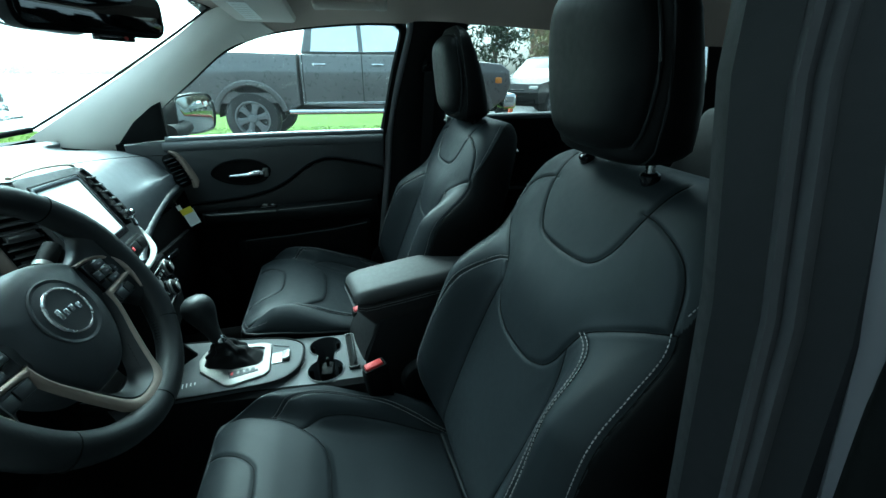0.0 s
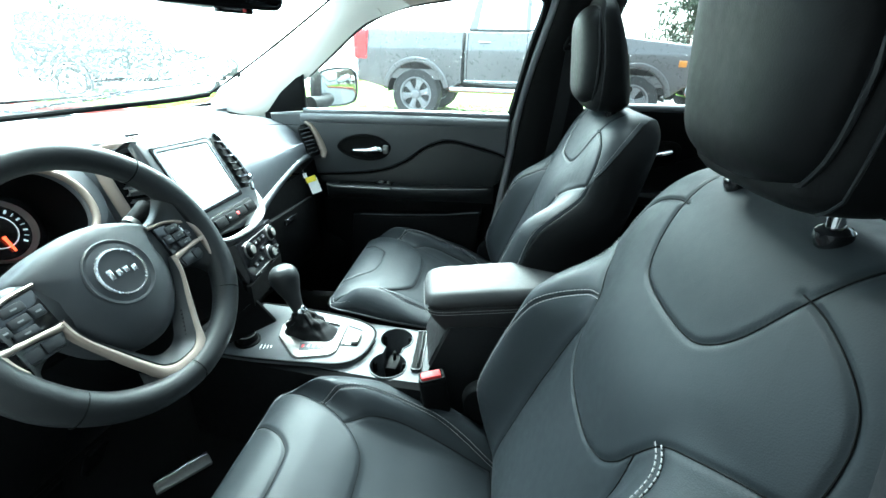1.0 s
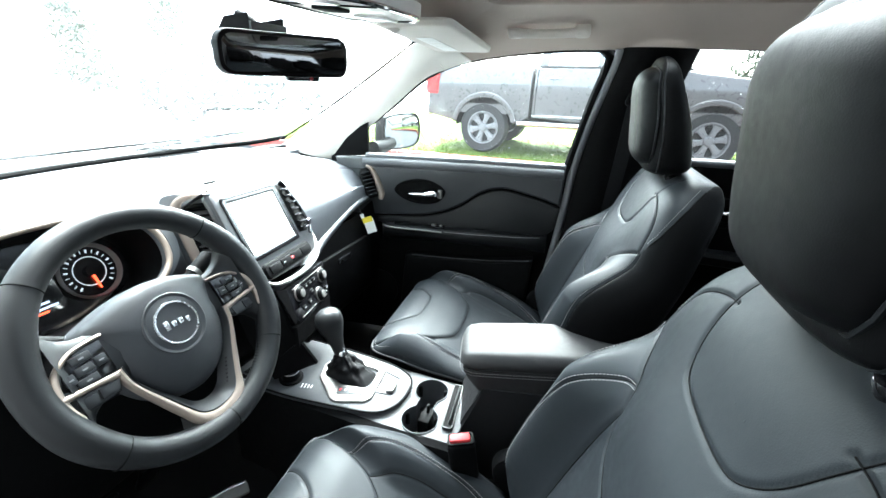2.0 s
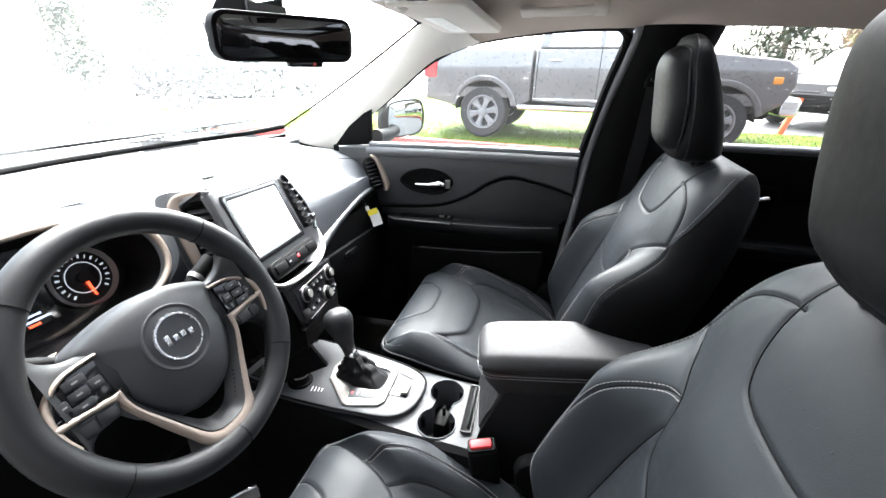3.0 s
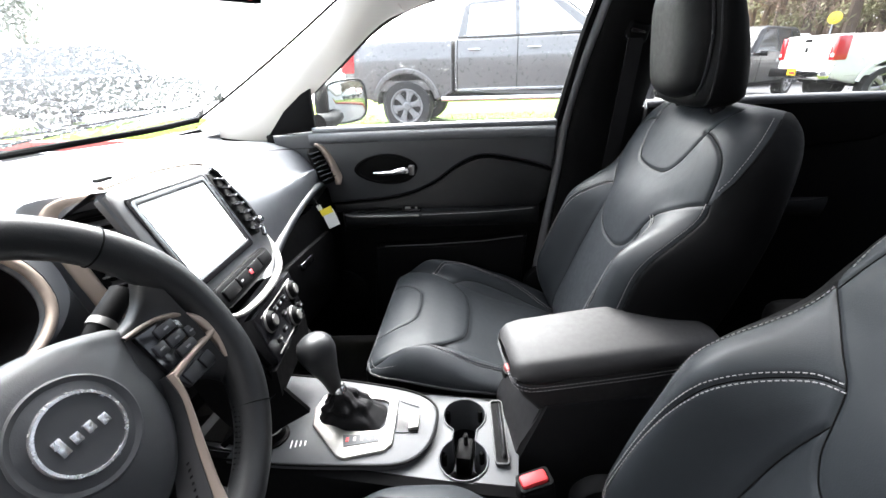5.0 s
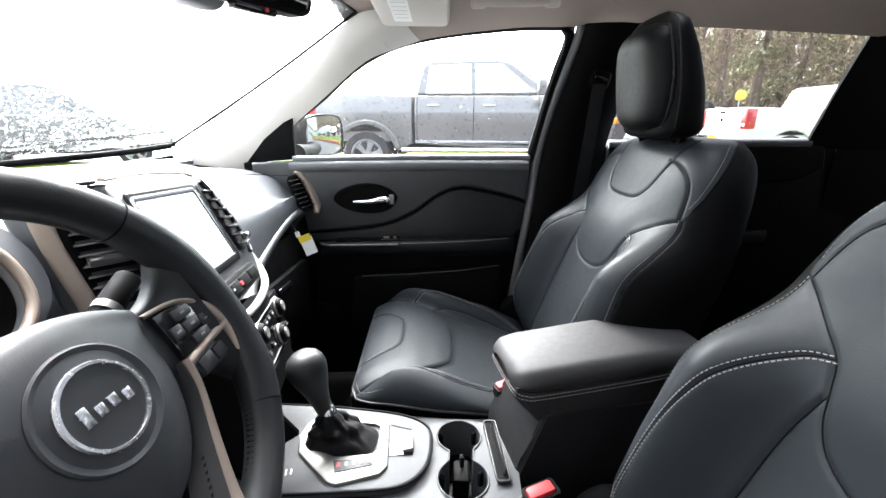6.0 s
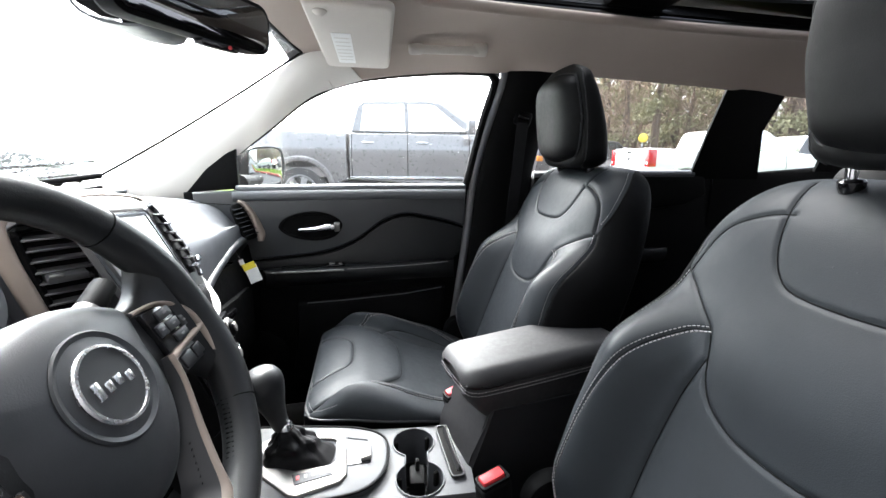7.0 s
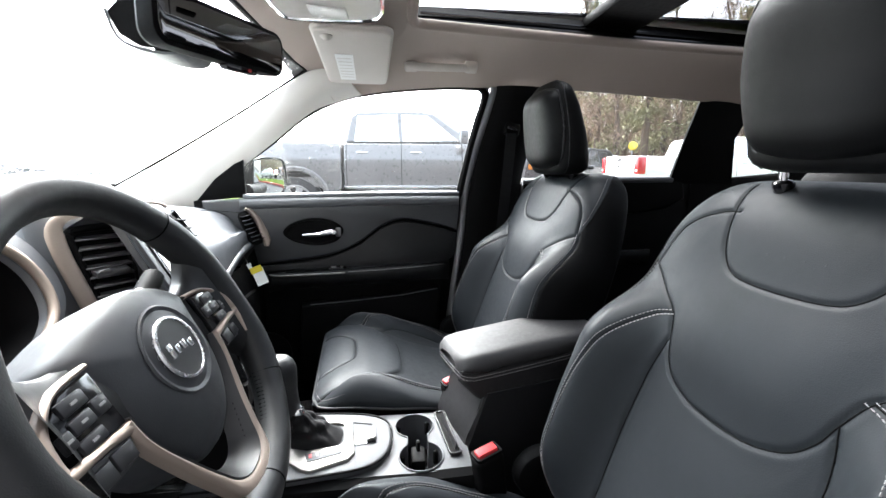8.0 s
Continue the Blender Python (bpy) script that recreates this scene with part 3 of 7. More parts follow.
def rear_door():
    door = thing("door_2", (1.0, 0.81, 0.40), "closed black rear door with a tinted window", "car door", kind="structure")
    y0 = 0.81
    m = axes((0, y0, 0), (1, 0, 0), (0, 0, 1), (0, -1, 0))
    part("inner_panel", slab([(0.645, 0.34), (1.50, 0.34), (1.50, 0.75), (1.48, 1.0), (1.45, 1.20), (0.66, 1.19)], 0.03, m @ Matrix.Translation((0, 0, -0.03)), 0.004), BLACK, door)
    pad = [(0.685, 1.02), (0.85, 1.0), (0.95, 1.0), (1.12, 1.07), (1.28, 1.09), (1.36, 1.13), (1.345, 1.205), (0.69, 1.197)]
    part("upper_pad", slab(pad, 0.024, m, 0.010, 4), BLACK, door, "soft black upper pad")
    # dash vinyl again, painting the reflection along the rear sill
    part("belt_strip", tube([(0.69, 0.80, 1.196), (1.0, 0.797, 1.203), (1.30, 0.797, 1.205)], 0.015, 12), DASH, door, "soft window strip, lighter for painted sheen")
    arm = [[(x, y0 - 0.0, 0.92), (x, y0 - d, 0.925), (x, y0 - d - 0.004, 0.91), (x, y0 - d * 0.8, 0.88), (x, y0, 0.86)] for x, d in ((0.72, 0.01), (0.76, 0.05), (0.95, 0.06), (1.15, 0.05), (1.24, 0.01))]
    part("armrest", loft(arm), LEATHER_SMOOTH, door)
    bowl_o = rrect(0.15, 0.085, 0.035, 4, 0.945, 1.058)
    bowl_i = rrect(0.13, 0.066, 0.03, 4, 0.945, 1.058)
    part("handle_bezel", ringslab(bowl_o, bowl_i, 0.007, m @ Matrix.Translation((0, 0, 0.0225)), 0.002), BLACK, door)
    part("door_handle", tube([(0.905, 0.775, 1.05), (0.93, 0.768, 1.054), (0.955, 0.766, 1.06), (0.985, 0.77, 1.068)], [0.006, 0.009, 0.012, 0.013], 12, flat=0.7), CHROME, door, "chrome pull handle")
    lo = [(0.70 + 0.62 * i / 6, 0.822, 1.195) for i in range(7)]
    hi = [(0.745 + 0.60 * i / 6, 0.735, 1.530 - 0.02 * (i / 6) ** 2) for i in range(7)]
    mid = [((a[0] + b[0]) / 2, (a[1] + b[1]) / 2 + 0.01, (a[2] + b[2]) / 2) for a, b in zip(lo, hi)]
    g = part("pane", loft([lo, mid, hi]), PRIVACY, door, "wet window glass")
    return door


rear_door()
# body behind the rear door with its small fixed window, and the car's tail
cp = [[(1.285, 0.80, 1.19), (1.31, 0.765, 1.36), (1.325, 0.72, 1.50)], [(1.40, 0.795, 1.19), (1.41, 0.755, 1.36), (1.43, 0.705, 1.49)], [(1.545, 0.785, 1.19), (1.505, 0.75, 1.36), (1.52, 0.70, 1.475)]]
solo("trim", loft(cp, thick=0.01), BLACK, "black trim of the rear door pillar", "pillar trim", kind="structure")
cp = [[(1.40, 0.83, 0.4), (1.40, 0.83, 0.8), (1.39, 0.81, 1.20)], [(1.8, 0.82, 0.4), (1.8, 0.82, 0.8), (1.8, 0.80, 1.235)], [(2.2, 0.80, 0.4), (2.2, 0.80, 0.8), (2.15, 0.75, 1.25)]]
solo("wall_side", loft(cp, thick=0.01), BLACK, "black trim of the luggage side", "wall", kind="structure")
cp = [[(1.77, 0.780, 1.22), (1.765, 0.745, 1.34), (1.70, 0.695, 1.462)], [(2.15, 0.745, 1.22), (2.11, 0.70, 1.36), (2.05, 0.65, 1.45)]]
solo("trim", loft(cp, thick=0.01), BLACK, "black trim of the tail pillar", "pillar trim", kind="structure")
window_2 = thing("window_2", (1.7, 0.79, 1.22), "small fixed rear side window", "window", kind="structure")
g = part("pane", loft([[(1.50, 0.79, 1.21), (1.68, 0.785, 1.215), (1.88, 0.78, 1.22)], [(1.51, 0.705, 1.475), (1.66, 0.70, 1.465), (1.82, 0.695, 1.455)]]), PRIVACY, window_2)
tail = [[(2.2, -0.8, 0.4), (2.2, 0.8, 0.4)], [(2.2, -0.78, 1.15), (2.2, 0.78, 1.15)]]
solo("wall_tail", loft(tail, thick=0.02), BLACK, "black trim of the tailgate", "wall", kind="structure")

# ---- driver side: open door, so sill, pillars and rear door only ----
solo("trim", rbox((1.25, 0.12, 0.12), 0.03, 3, pose(-0.15, -0.74, 0.36)), BLACK, "black sill of the open driver door", "door sill", kind="structure")
bd = [[(0.609 + dx, -0.690 + dy, z) for z, dx, dy in ((0.38, 0.04, -0.03), (0.8, 0.032, -0.02), (1.05, 0.020, -0.005), (1.22, 0.006, 0.0), (1.36, -0.010, 0.015), (1.47, -0.002, 0.03), (1.535, 0.01, 0.04))]]
ROLL = ((0.04, 0.045), (0.008, 0.02), (0.0, 0.0), (0.010, -0.020), (0.026, -0.034), (0.034, -0.044), (0.040, -0.056), (0.055, -0.060), (0.062, -0.072), (0.070, -0.095), (0.085, -0.104), (0.094, -0.120), (0.13, -0.13))
rows = [[(x + p, y + q, z) for x, y, z in bd[0]] for p, q in ROLL]


def jamb(profile):
    """A strip down the pillar: (way round it, height over it), widening towards the sill."""
    out = []
    for s, h in profile:
        line = []
        for x, y, z in bd[0]:
            w = s + max(0.0, s - 0.047) * min(1.6, max(0.0, (1.40 - z) / 0.28))
            line.append((x + 0.61 * w - 0.79 * h, y - 0.79 * w - 0.61 * h, z))
        out.append(line)
    return out


solo("trim", loft(jamb(((0.024, -0.004), (0.026, 0.003), (0.030, 0.0065), (0.034, 0.0055), (0.0365, 0.002), (0.039, 0.0055), (0.043, 0.0068), (0.047, 0.003), (0.050, -0.012)))), mat("grey seal rubber", (0.035, 0.034, 0.037), 0.6, spec=0.3, vary=0.2, scale=14, bump=0.2, bscale=700), "grey double-lipped seal down the driver side pillar", "door seal", kind="structure")
solo("trim", loft(jamb(((0.060, -0.012), (0.062, 0.001), (0.065, 0.004), (0.074, 0.005), (0.083, 0.003), (0.087, -0.010)))), mat("grey body paint in the door opening", (0.10, 0.095, 0.105), 0.35, coat=0.5, vary=0.1, scale=6), "grey painted body edge behind the driver door seal", "body edge", kind="structure")
solo("trim", loft(rows, thick=0.006), mat("grey pillar trim", (0.009, 0.009, 0.0105), 0.55, spec=0.3, vary=0.15, scale=10, bump=0.2, bscale=900), "dark grey trim of the driver side pillar", "pillar trim", kind="structure")
seal = smoothline([(0.70, -0.80, 0.42), (0.69, -0.79, 0.8), (0.672, -0.775, 1.12), (0.675, -0.755, 1.35), (0.71, -0.73, 1.50)], 6)
solo("trim", tube(seal, 0.014, 10), RUBBER, "black rubber seal of the driver door opening", "door seal", kind="structure")
cp = [[(0.85, -0.80, 0.4), (0.85, -0.80, 0.8), (0.86, -0.78, 1.20)], [(1.5, -0.82, 0.4), (1.5, -0.82, 0.8), (1.5, -0.80, 1.22)], [(2.2, -0.80, 0.4), (2.2, -0.80, 0.8), (2.15, -0.75, 1.25)]]
solo("wall_side", loft(cp, thick=0.01), BLACK, "black trim of the rear door on the driver side", "wall", kind="structure")
# rear window and pillars of the driver side; glass darkened to block light
window_3 = thing("window_3", (1.5, -0.78, 1.2), "rear side windows of the driver side, darkened to block light", "window", kind="structure")
for x0, x1 in ((0.86, 1.36), (1.52, 2.0)):
    g = part("pane", loft([[(x0, -0.79, 1.21), (x1, -0.79, 1.22)], [(x0 - 0.02, -0.70, 1.52), (x1 - 0.06, -0.69, 1.46)]]), DARK_PANE, window_3)
for x0, x1 in ((0.72, 0.87), (1.35, 1.53), (1.94, 2.16)):
    part("pillar", loft([[(x0, -0.785, 1.19), (x1, -0.785, 1.19)], [(x0, -0.74, 1.37), (x1 - 0.02, -0.74, 1.37)], [(x0 - 0.01, -0.685, 1.535), (x1 - 0.05, -0.685, 1.525)]], thick=0.01), BLACK, window_3, "black window pillar")
belt2 = thing("seat_belt", (0.70, -0.68, 0.9), "black seat belt hanging from the driver side pillar", "seat belt")
part("webbing", loft([[(x, y, z), (x + 0.045, y + 0.008, z)] for x, y, z in ((0.70, -0.635, 1.37), (0.695, -0.645, 1.2), (0.69, -0.65, 0.95), (0.685, -0.66, 0.55))], thick=0.0015), WEB, belt2)
part("belt_guide", rbox((0.06, 0.03, 0.05), 0.012, 3, pose(0.725, -0.635, 1.39)), BLACK, belt2)


# ---- rain on the glass ----
WATER = bpy.data.materials.new("rain water")
WATER.use_nodes = True
wb = WATER.node_tree.nodes["Principled BSDF"]
wb.inputs["Transmission Weight"].default_value, wb.inputs["Roughness"].default_value, wb.inputs["IOR"].default_value = 1.0, 0.0, 1.33


def drops(places, seed, label, size=1.0):
    """Flat round drops at (place, outward way)."""
    rr = random.Random(seed)
    bm = bmesh.new()
    for p, n in places:
        n = Vector(n).normalized()
        x = n.orthogonal().normalized()
        y = n.cross(x)
        r = size * (0.0009 + 0.0026 * rr.random() ** 2.5)
        h = r * rr.uniform(0.35, 0.6)
        top = bm.verts.new(p + n * h)
        ring = [[bm.verts.new(p + n * k + (x * math.cos(a) * s + y * math.sin(a) * s * rr.uniform(0.85, 1.2)) * r) for a in (2 * math.pi * j / 7 for j in range(7))] for s, k in ((1.0, 0.0), (0.7, h * 0.75))]
        for j in range(7):
            q = (j + 1) % 7
            bm.faces.new((ring[0][j], ring[0][q], ring[1][q], ring[1][j]))
            bm.faces.new((ring[1][j], ring[1][q], top))
        bm.faces.new(ring[0][::-1])
    ob = solo("raindrops", bm, WATER, label, "raindrops", kind="stuff")
    ob.visible_shadow = False
    return ob


rr = random.Random(21)
drops([(ws_point(rr.uniform(0.25, 0.985), rr.random() ** 1.2 * 0.97 + 0.01, 0.0125), (-0.48, 0, 0.87)) for _ in range(14000)], 1, "raindrops all over the windscreen", 1.15)
spots = []
for _ in range(800):
    t, v = rr.random(), rr.random()
    lo, hi = on_door(-0.28 + 0.71 * t, 1.165, -0.036), Vector((-0.27 + 0.79 * t, 0.722, float(np.interp(t, [0, 0.1, 0.3, 0.5, 0.8, 1], [1.27, 1.33, 1.43, 1.48, 1.51, 1.515]))))
    spots.append((lo.lerp(hi, v) + Vector((0, 0.011 * 4 * v * (1 - v) + 0.004, 0)), (-0.1, 1, 0.25)))
drops(spots, 2, "raindrops on the front door window", 0.45)
spots = []
for _ in range(600):
    t, v = rr.random(), rr.random()
    lo, hi = Vector((0.70 + 0.62 * t, 0.828, 1.20)), Vector((0.745 + 0.60 * t, 0.741, 1.525))
    spots.append((lo.lerp(hi, v) + Vector((0, 0.011 * 4 * v * (1 - v) + 0.003, 0)), (0, 1, 0.25)))
drops(spots, 3, "raindrops on the rear door window", 0.6)


# ---- seats ----
RECLINE = radians(22)
B0 = Vector((0.461, 0.0, 0.62))
BU = Vector((math.sin(RECLINE), 0, math.cos(RECLINE)))
BN = Vector((-math.cos(RECLINE), 0, math.sin(RECLINE)))


def seam_distance(A, B, curves):
    """Distance of each grid place to the nearest seam."""
    best = np.full(A.shape, 9.0)
    for c in curves:
        for (x0, y0), (x1, y1) in zip(c, c[1:]):
            dx, dy = x1 - x0, y1 - y0
            t = np.clip(((A - x0) * dx + (B - y0) * dy) / (dx * dx + dy * dy + 1e-12), 0, 1)
            best = np.minimum(best, np.hypot(A - x0 - t * dx, B - y0 - t * dy))
    return best


def curve2(pts, n=6):
    return [(p.x, p.y) for p in smoothline([(a, b, 0) for a, b in pts], n)]


def both(c):
    return [c, [(-a, b) for a, b in c]]


def grid_mesh(P, close=None):
    """A mesh over a grid of places (rows, columns, 3); close: a second grid joined to it at the rim."""
    r, c, _ = P.shape
    bm = bmesh.new()
    V = [[bm.verts.new(P[i, j]) for j in range(c)] for i in range(r)]
    for i in range(r - 1):
        for j in range(c - 1):
            bm.faces.new((V[i][j], V[i][j + 1], V[i + 1][j + 1], V[i + 1][j]))
    if close is not None:
        Q = [[V[i][j] if i in (0, r - 1) or j in (0, c - 1) else bm.verts.new(close[i, j]) for j in range(c)] for i in range(r)]
        for i in range(r - 1):
            for j in range(c - 1):
                bm.faces.new((Q[i][j], Q[i + 1][j], Q[i + 1][j + 1], Q[i][j + 1]))
    bmesh.ops.recalc_face_normals(bm, faces=bm.faces[:])
    return bm


def sstep(x, a, b):
    t = np.clip((x - a) / (b - a), 0, 1)
    return t * t * (3 - 2 * t)


W_B = ([0, 0.1, 0.22, 0.32, 0.40, 0.46, 0.52, 0.57, 0.60, 0.63, 0.66, 0.68, 0.695], [0.256, 0.286, 0.308, 0.314, 0.308, 0.299, 0.287, 0.273, 0.262, 0.246, 0.222, 0.198, 0.165])
D_B = ([0, 0.3, 0.5, 0.695], [0.095, 0.105, 0.102, 0.085])
BACK_LEN = 0.695


def eased(table, width=0.05):
    """The table as a dense, softened curve."""
    x = np.linspace(table[0][0], table[0][-1], 271)
    y = np.interp(x, *table)
    k = np.hanning(int(width / (x[1] - x[0])) | 1)
    pad = len(k) // 2
    lo, hi = 2 * y[0] - y[1:pad + 1][::-1], 2 * y[-1] - y[-pad - 1:-1][::-1]
    return x, np.convolve(np.concatenate([lo, y, hi]), k / k.sum(), "valid")


W_B, D_B = eased(W_B), eased(D_B, 0.12)
S_PATCH = curve2([(0.130, 0.672), (0.120, 0.615), (0.104, 0.562), (0.080, 0.530), (0.050, 0.519), (0.0, 0.516)])
S_U = curve2([(0.0, 0.329), (0.045, 0.333), (0.085, 0.350), (0.107, 0.376), (0.118, 0.405), (0.134, 0.440), (0.163, 0.464), (0.199, 0.489), (0.221, 0.502), (0.237, 0.511)])
S_BOLSTER = curve2([(0.134, 0.440), (0.160, 0.427), (0.186, 0.388), (0.206, 0.325), (0.218, 0.25), (0.219, 0.15), (0.212, 0.03)])
S_INNER = curve2([(0.118, 0.405), (0.130, 0.345), (0.132, 0.25), (0.126, 0.13), (0.120, 0.03)])
S_ARCH = curve2([(0.112, 0.619), (0.138, 0.616), (0.172, 0.604), (0.198, 0.588), (0.213, 0.568), (0.222, 0.545), (0.231, 0.510)])
S_OUTER = curve2([(0.237, 0.511), (0.243, 0.487), (0.250, 0.447), (0.260, 0.402), (0.271, 0.33), (0.275, 0.22), (0.262, 0.05)])
BACK_SEAMS = [c for s in (S_PATCH, S_U, S_BOLSTER, S_INNER, S_ARCH, S_OUTER) for c in both(s)]


def back_front(A, B):
    """How far the backrest's face stands out at a across, b up."""
    W, D = np.interp(B, *W_B), np.interp(B, *D_B)
    u, v = np.clip(np.abs(A) / W, 0, 1), np.clip(np.abs(B - BACK_LEN / 2) / (BACK_LEN / 2), 0, 1)
    roll = np.sqrt(np.clip(1 - u ** 6, 0, 1)) * np.sqrt(np.clip(1 - v ** 12, 0, 1))
    c = -D + D * roll
    bol = sstep(np.abs(A), 0.120, 0.225) * (1 - sstep(B, 0.34, 0.50)) * sstep(B, -0.04, 0.14)
    c = c + 0.080 * bol * roll ** 0.7
    c = c + 0.014 * np.exp(-((B - 0.43) / 0.08) ** 2) * (1 - sstep(np.abs(A), 0.05, 0.20))
    c = c - 0.010 * sstep(B, 0.56, 0.695) ** 1.5
    return c


def groove(D, deep=0.0032, wide=0.0036, puff=0.0018):
    return -deep * np.exp(-(D / wide) ** 2) + puff * (1 - np.exp(-(D / 0.035) ** 2))


def make_seat(base):
    seat = thing("car_seat", base, "black leather front seat with grey double stitching", "car seat", group="front seats")
    O = Vector(base)
    # backrest
    nb, na = 290, 260
    th = np.linspace(-math.pi / 2, math.pi / 2, na)
    ph = np.linspace(-math.pi / 2, math.pi / 2, nb)
    Bc = BACK_LEN / 2 * (1 + np.sin(ph) * 0.55 + (ph / (math.pi / 2)) * 0.45)
    Bm = np.repeat(Bc[:, None], na, 1)
    Am = (np.sin(th) * 0.5 + th / (math.pi / 2) * 0.5)[None, :] * np.interp(Bc, *W_B)[:, None]
    C = back_front(Am, Bm) + groove(seam_distance(Am, Bm, BACK_SEAMS))
    Wm = np.interp(Bm, *W_B)
    u, v = np.clip(np.abs(Am) / Wm, 0, 1), np.clip(np.abs(Bm - BACK_LEN / 2) / (BACK_LEN / 2), 0, 1)
    Cb = -np.interp(Bm, *D_B) - 0.010 * sstep(Bm, 0.56, 0.695) ** 1.5 - 0.035 * np.sqrt(np.clip(1 - u ** 6, 0, 1) * np.clip(1 - v ** 10, 0, 1))

    def to_world(A, B, Cc):
        o, U, N = np.array(O + B0), np.array(BU), np.array(BN)
        return o + A[..., None] * np.array((0, 1, 0)) + B[..., None] * U + Cc[..., None] * N
    back = part("backrest", grid_mesh(to_world(Am, Bm, C), to_world(Am, Bm, Cb)), LEATHER, seat, "quilted black leather backrest")
    # past the outer seam, sides and rear are painted near-black to stand for shade
    back.data.materials.append(SEAT_SHADE)
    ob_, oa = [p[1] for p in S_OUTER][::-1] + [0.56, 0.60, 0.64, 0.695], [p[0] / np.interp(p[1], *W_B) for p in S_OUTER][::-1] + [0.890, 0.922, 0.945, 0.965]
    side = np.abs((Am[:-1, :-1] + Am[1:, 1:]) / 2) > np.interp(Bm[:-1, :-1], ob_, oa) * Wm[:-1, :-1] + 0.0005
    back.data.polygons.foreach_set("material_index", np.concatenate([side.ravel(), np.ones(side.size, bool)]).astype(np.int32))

    def place_back(a, b, lift=0.0):
        A, B = np.array([[a]]), np.array([[b]])
        c = float(back_front(A, B)[0, 0]) + lift
        return O + B0 + Vector((0, a, 0)) + BU * b + BN * c

    def stitches(curve, place, step=0.0064, size=0.0040, thick=0.0008):
        pts = [place(a, b) for a, b in curve]
        out, acc = [], 0.0
        for p, q in zip(pts, pts[1:]):
            L = (q - p).length
            while acc < L:
                m = p.lerp(q, acc / L)
                d = (q - p).normalized()
                out.append(tube([m - d * size / 2, m + d * size / 2], thick, 4))
                acc += step
            acc -= L
        return out

    for c in both(S_BOLSTER) + both(S_OUTER):
        sg = 1 if c[3][0] > 0 else -1
        inner = [(a - sg * 0.0036, b - 0.003) for a, b in c]
        outer = [(a + sg * 0.0036, b + 0.002) for a, b in c]
        rowset = [inner, outer] if abs(c[0][0]) < 0.2 else [inner]
        part("stitching", merge(*[s for r in rowset for s in stitches(r, lambda a, b: place_back(a, b, 0.0012))]), THREAD, back, "grey stitching on the side bolster")
    for c in BACK_SEAMS:
        part("seam", tube([place_back(a, b, -0.0024) for a, b in c], 0.0008, 6), RUBBER, back)
    for sg in (1, -1):
        rim = [(sg * float(np.interp(b, ob_, oa) * np.interp(b, *W_B)), float(b)) for b in np.linspace(0.535, 0.675, 36)]
        part("seam", tube([place_back(a, b, -0.0004) for a, b in rim], 0.0022, 8), RUBBER, back, "sewn edge between leather and the shade-darkened side")
        part("stitching", merge(*stitches([(a - sg * 0.006, b) for a, b in rim[1:]], lambda a, b: place_back(a, b, 0.0012))), THREAD, back)
    # embossed mark, as plain raised bars
    for k in range(4):
        part("emboss", tube([place_back(-0.036 + 0.024 * k, 0.562, 0.0010), place_back(-0.036 + 0.024 * k, 0.582, 0.0006)], 0.0022, 6, flat=0.3, up=(1, 0, 0.4)), LEATHER, back, "embossed mark in the leather")
    # back shell of plastic
    shell = [[O + B0 + BU * b + Vector((0, a, 0)) + BN * (-0.128 + 0.03 * max(0.0, b - 0.3) / 0.25 - 0.012 * (1 - (a / 0.2) ** 2)) for a in np.linspace(-0.19, 0.19, 9)] for b in np.linspace(0.02, 0.54, 8)]
    part("back_panel", loft(shell, thick=0.006), BLACK, seat, "black plastic backrest panel")
    # cushion
    nx, ny = 230, 230
    L = 0.52
    CU_W = eased(([0, 0.03, 0.12, 0.20, 0.26, 0.36, 0.46, 0.52], [0.215, 0.240, 0.263, 0.277, 0.280, 0.268, 0.240, 0.222]), 0.06)
    X = L / 2 * (1 + np.sin(np.linspace(-math.pi / 2, math.pi / 2, nx)) * 0.5 + np.linspace(-1, 1, nx) * 0.5)
    tt = np.linspace(-math.pi / 2, math.pi / 2, ny)
    Xm = np.repeat(X[:, None], ny, 1)
    Wc = np.interp(X, *CU_W)
    Ym = (np.sin(tt) * 0.5 + tt / (math.pi / 2) * 0.5)[None, :] * Wc[:, None]
    CU_PATCH = curve2([(0.004, 0.124), (0.030, 0.117), (0.064, 0.098), (0.088, 0.076), (0.099, 0.052), (0.102, 0.0)])
    CU_U = curve2([(0.014, 0.218), (0.045, 0.210), (0.115, 0.183), (0.169, 0.153), (0.211, 0.113), (0.226, 0.075), (0.230, 0.0)])
    CU_SIDE = curve2([(0.115, 0.183), (0.15, 0.204), (0.20, 0.221), (0.26, 0.226), (0.34, 0.215), (0.42, 0.191), (0.488, 0.158)])
    CU_INNER = curve2([(0.169, 0.153), (0.215, 0.177), (0.27, 0.186), (0.33, 0.182), (0.40, 0.171), (0.470, 0.155)])
    CU_REAR = [(0.470, 0.155), (0.480, 0.0)]
    CU_Z = eased(([0, 0.06, 0.13, 0.20, 0.25, 0.3, 0.4, 0.49, 0.52], [0.730, 0.741, 0.739, 0.718, 0.692, 0.670, 0.640, 0.615, 0.608]), 0.06)

    CU_RIM = eased(([0, 0.10, 0.25, 0.33, 0.45, 0.52], [0.700, 0.706, 0.697, 0.680, 0.635, 0.600]), 0.06)

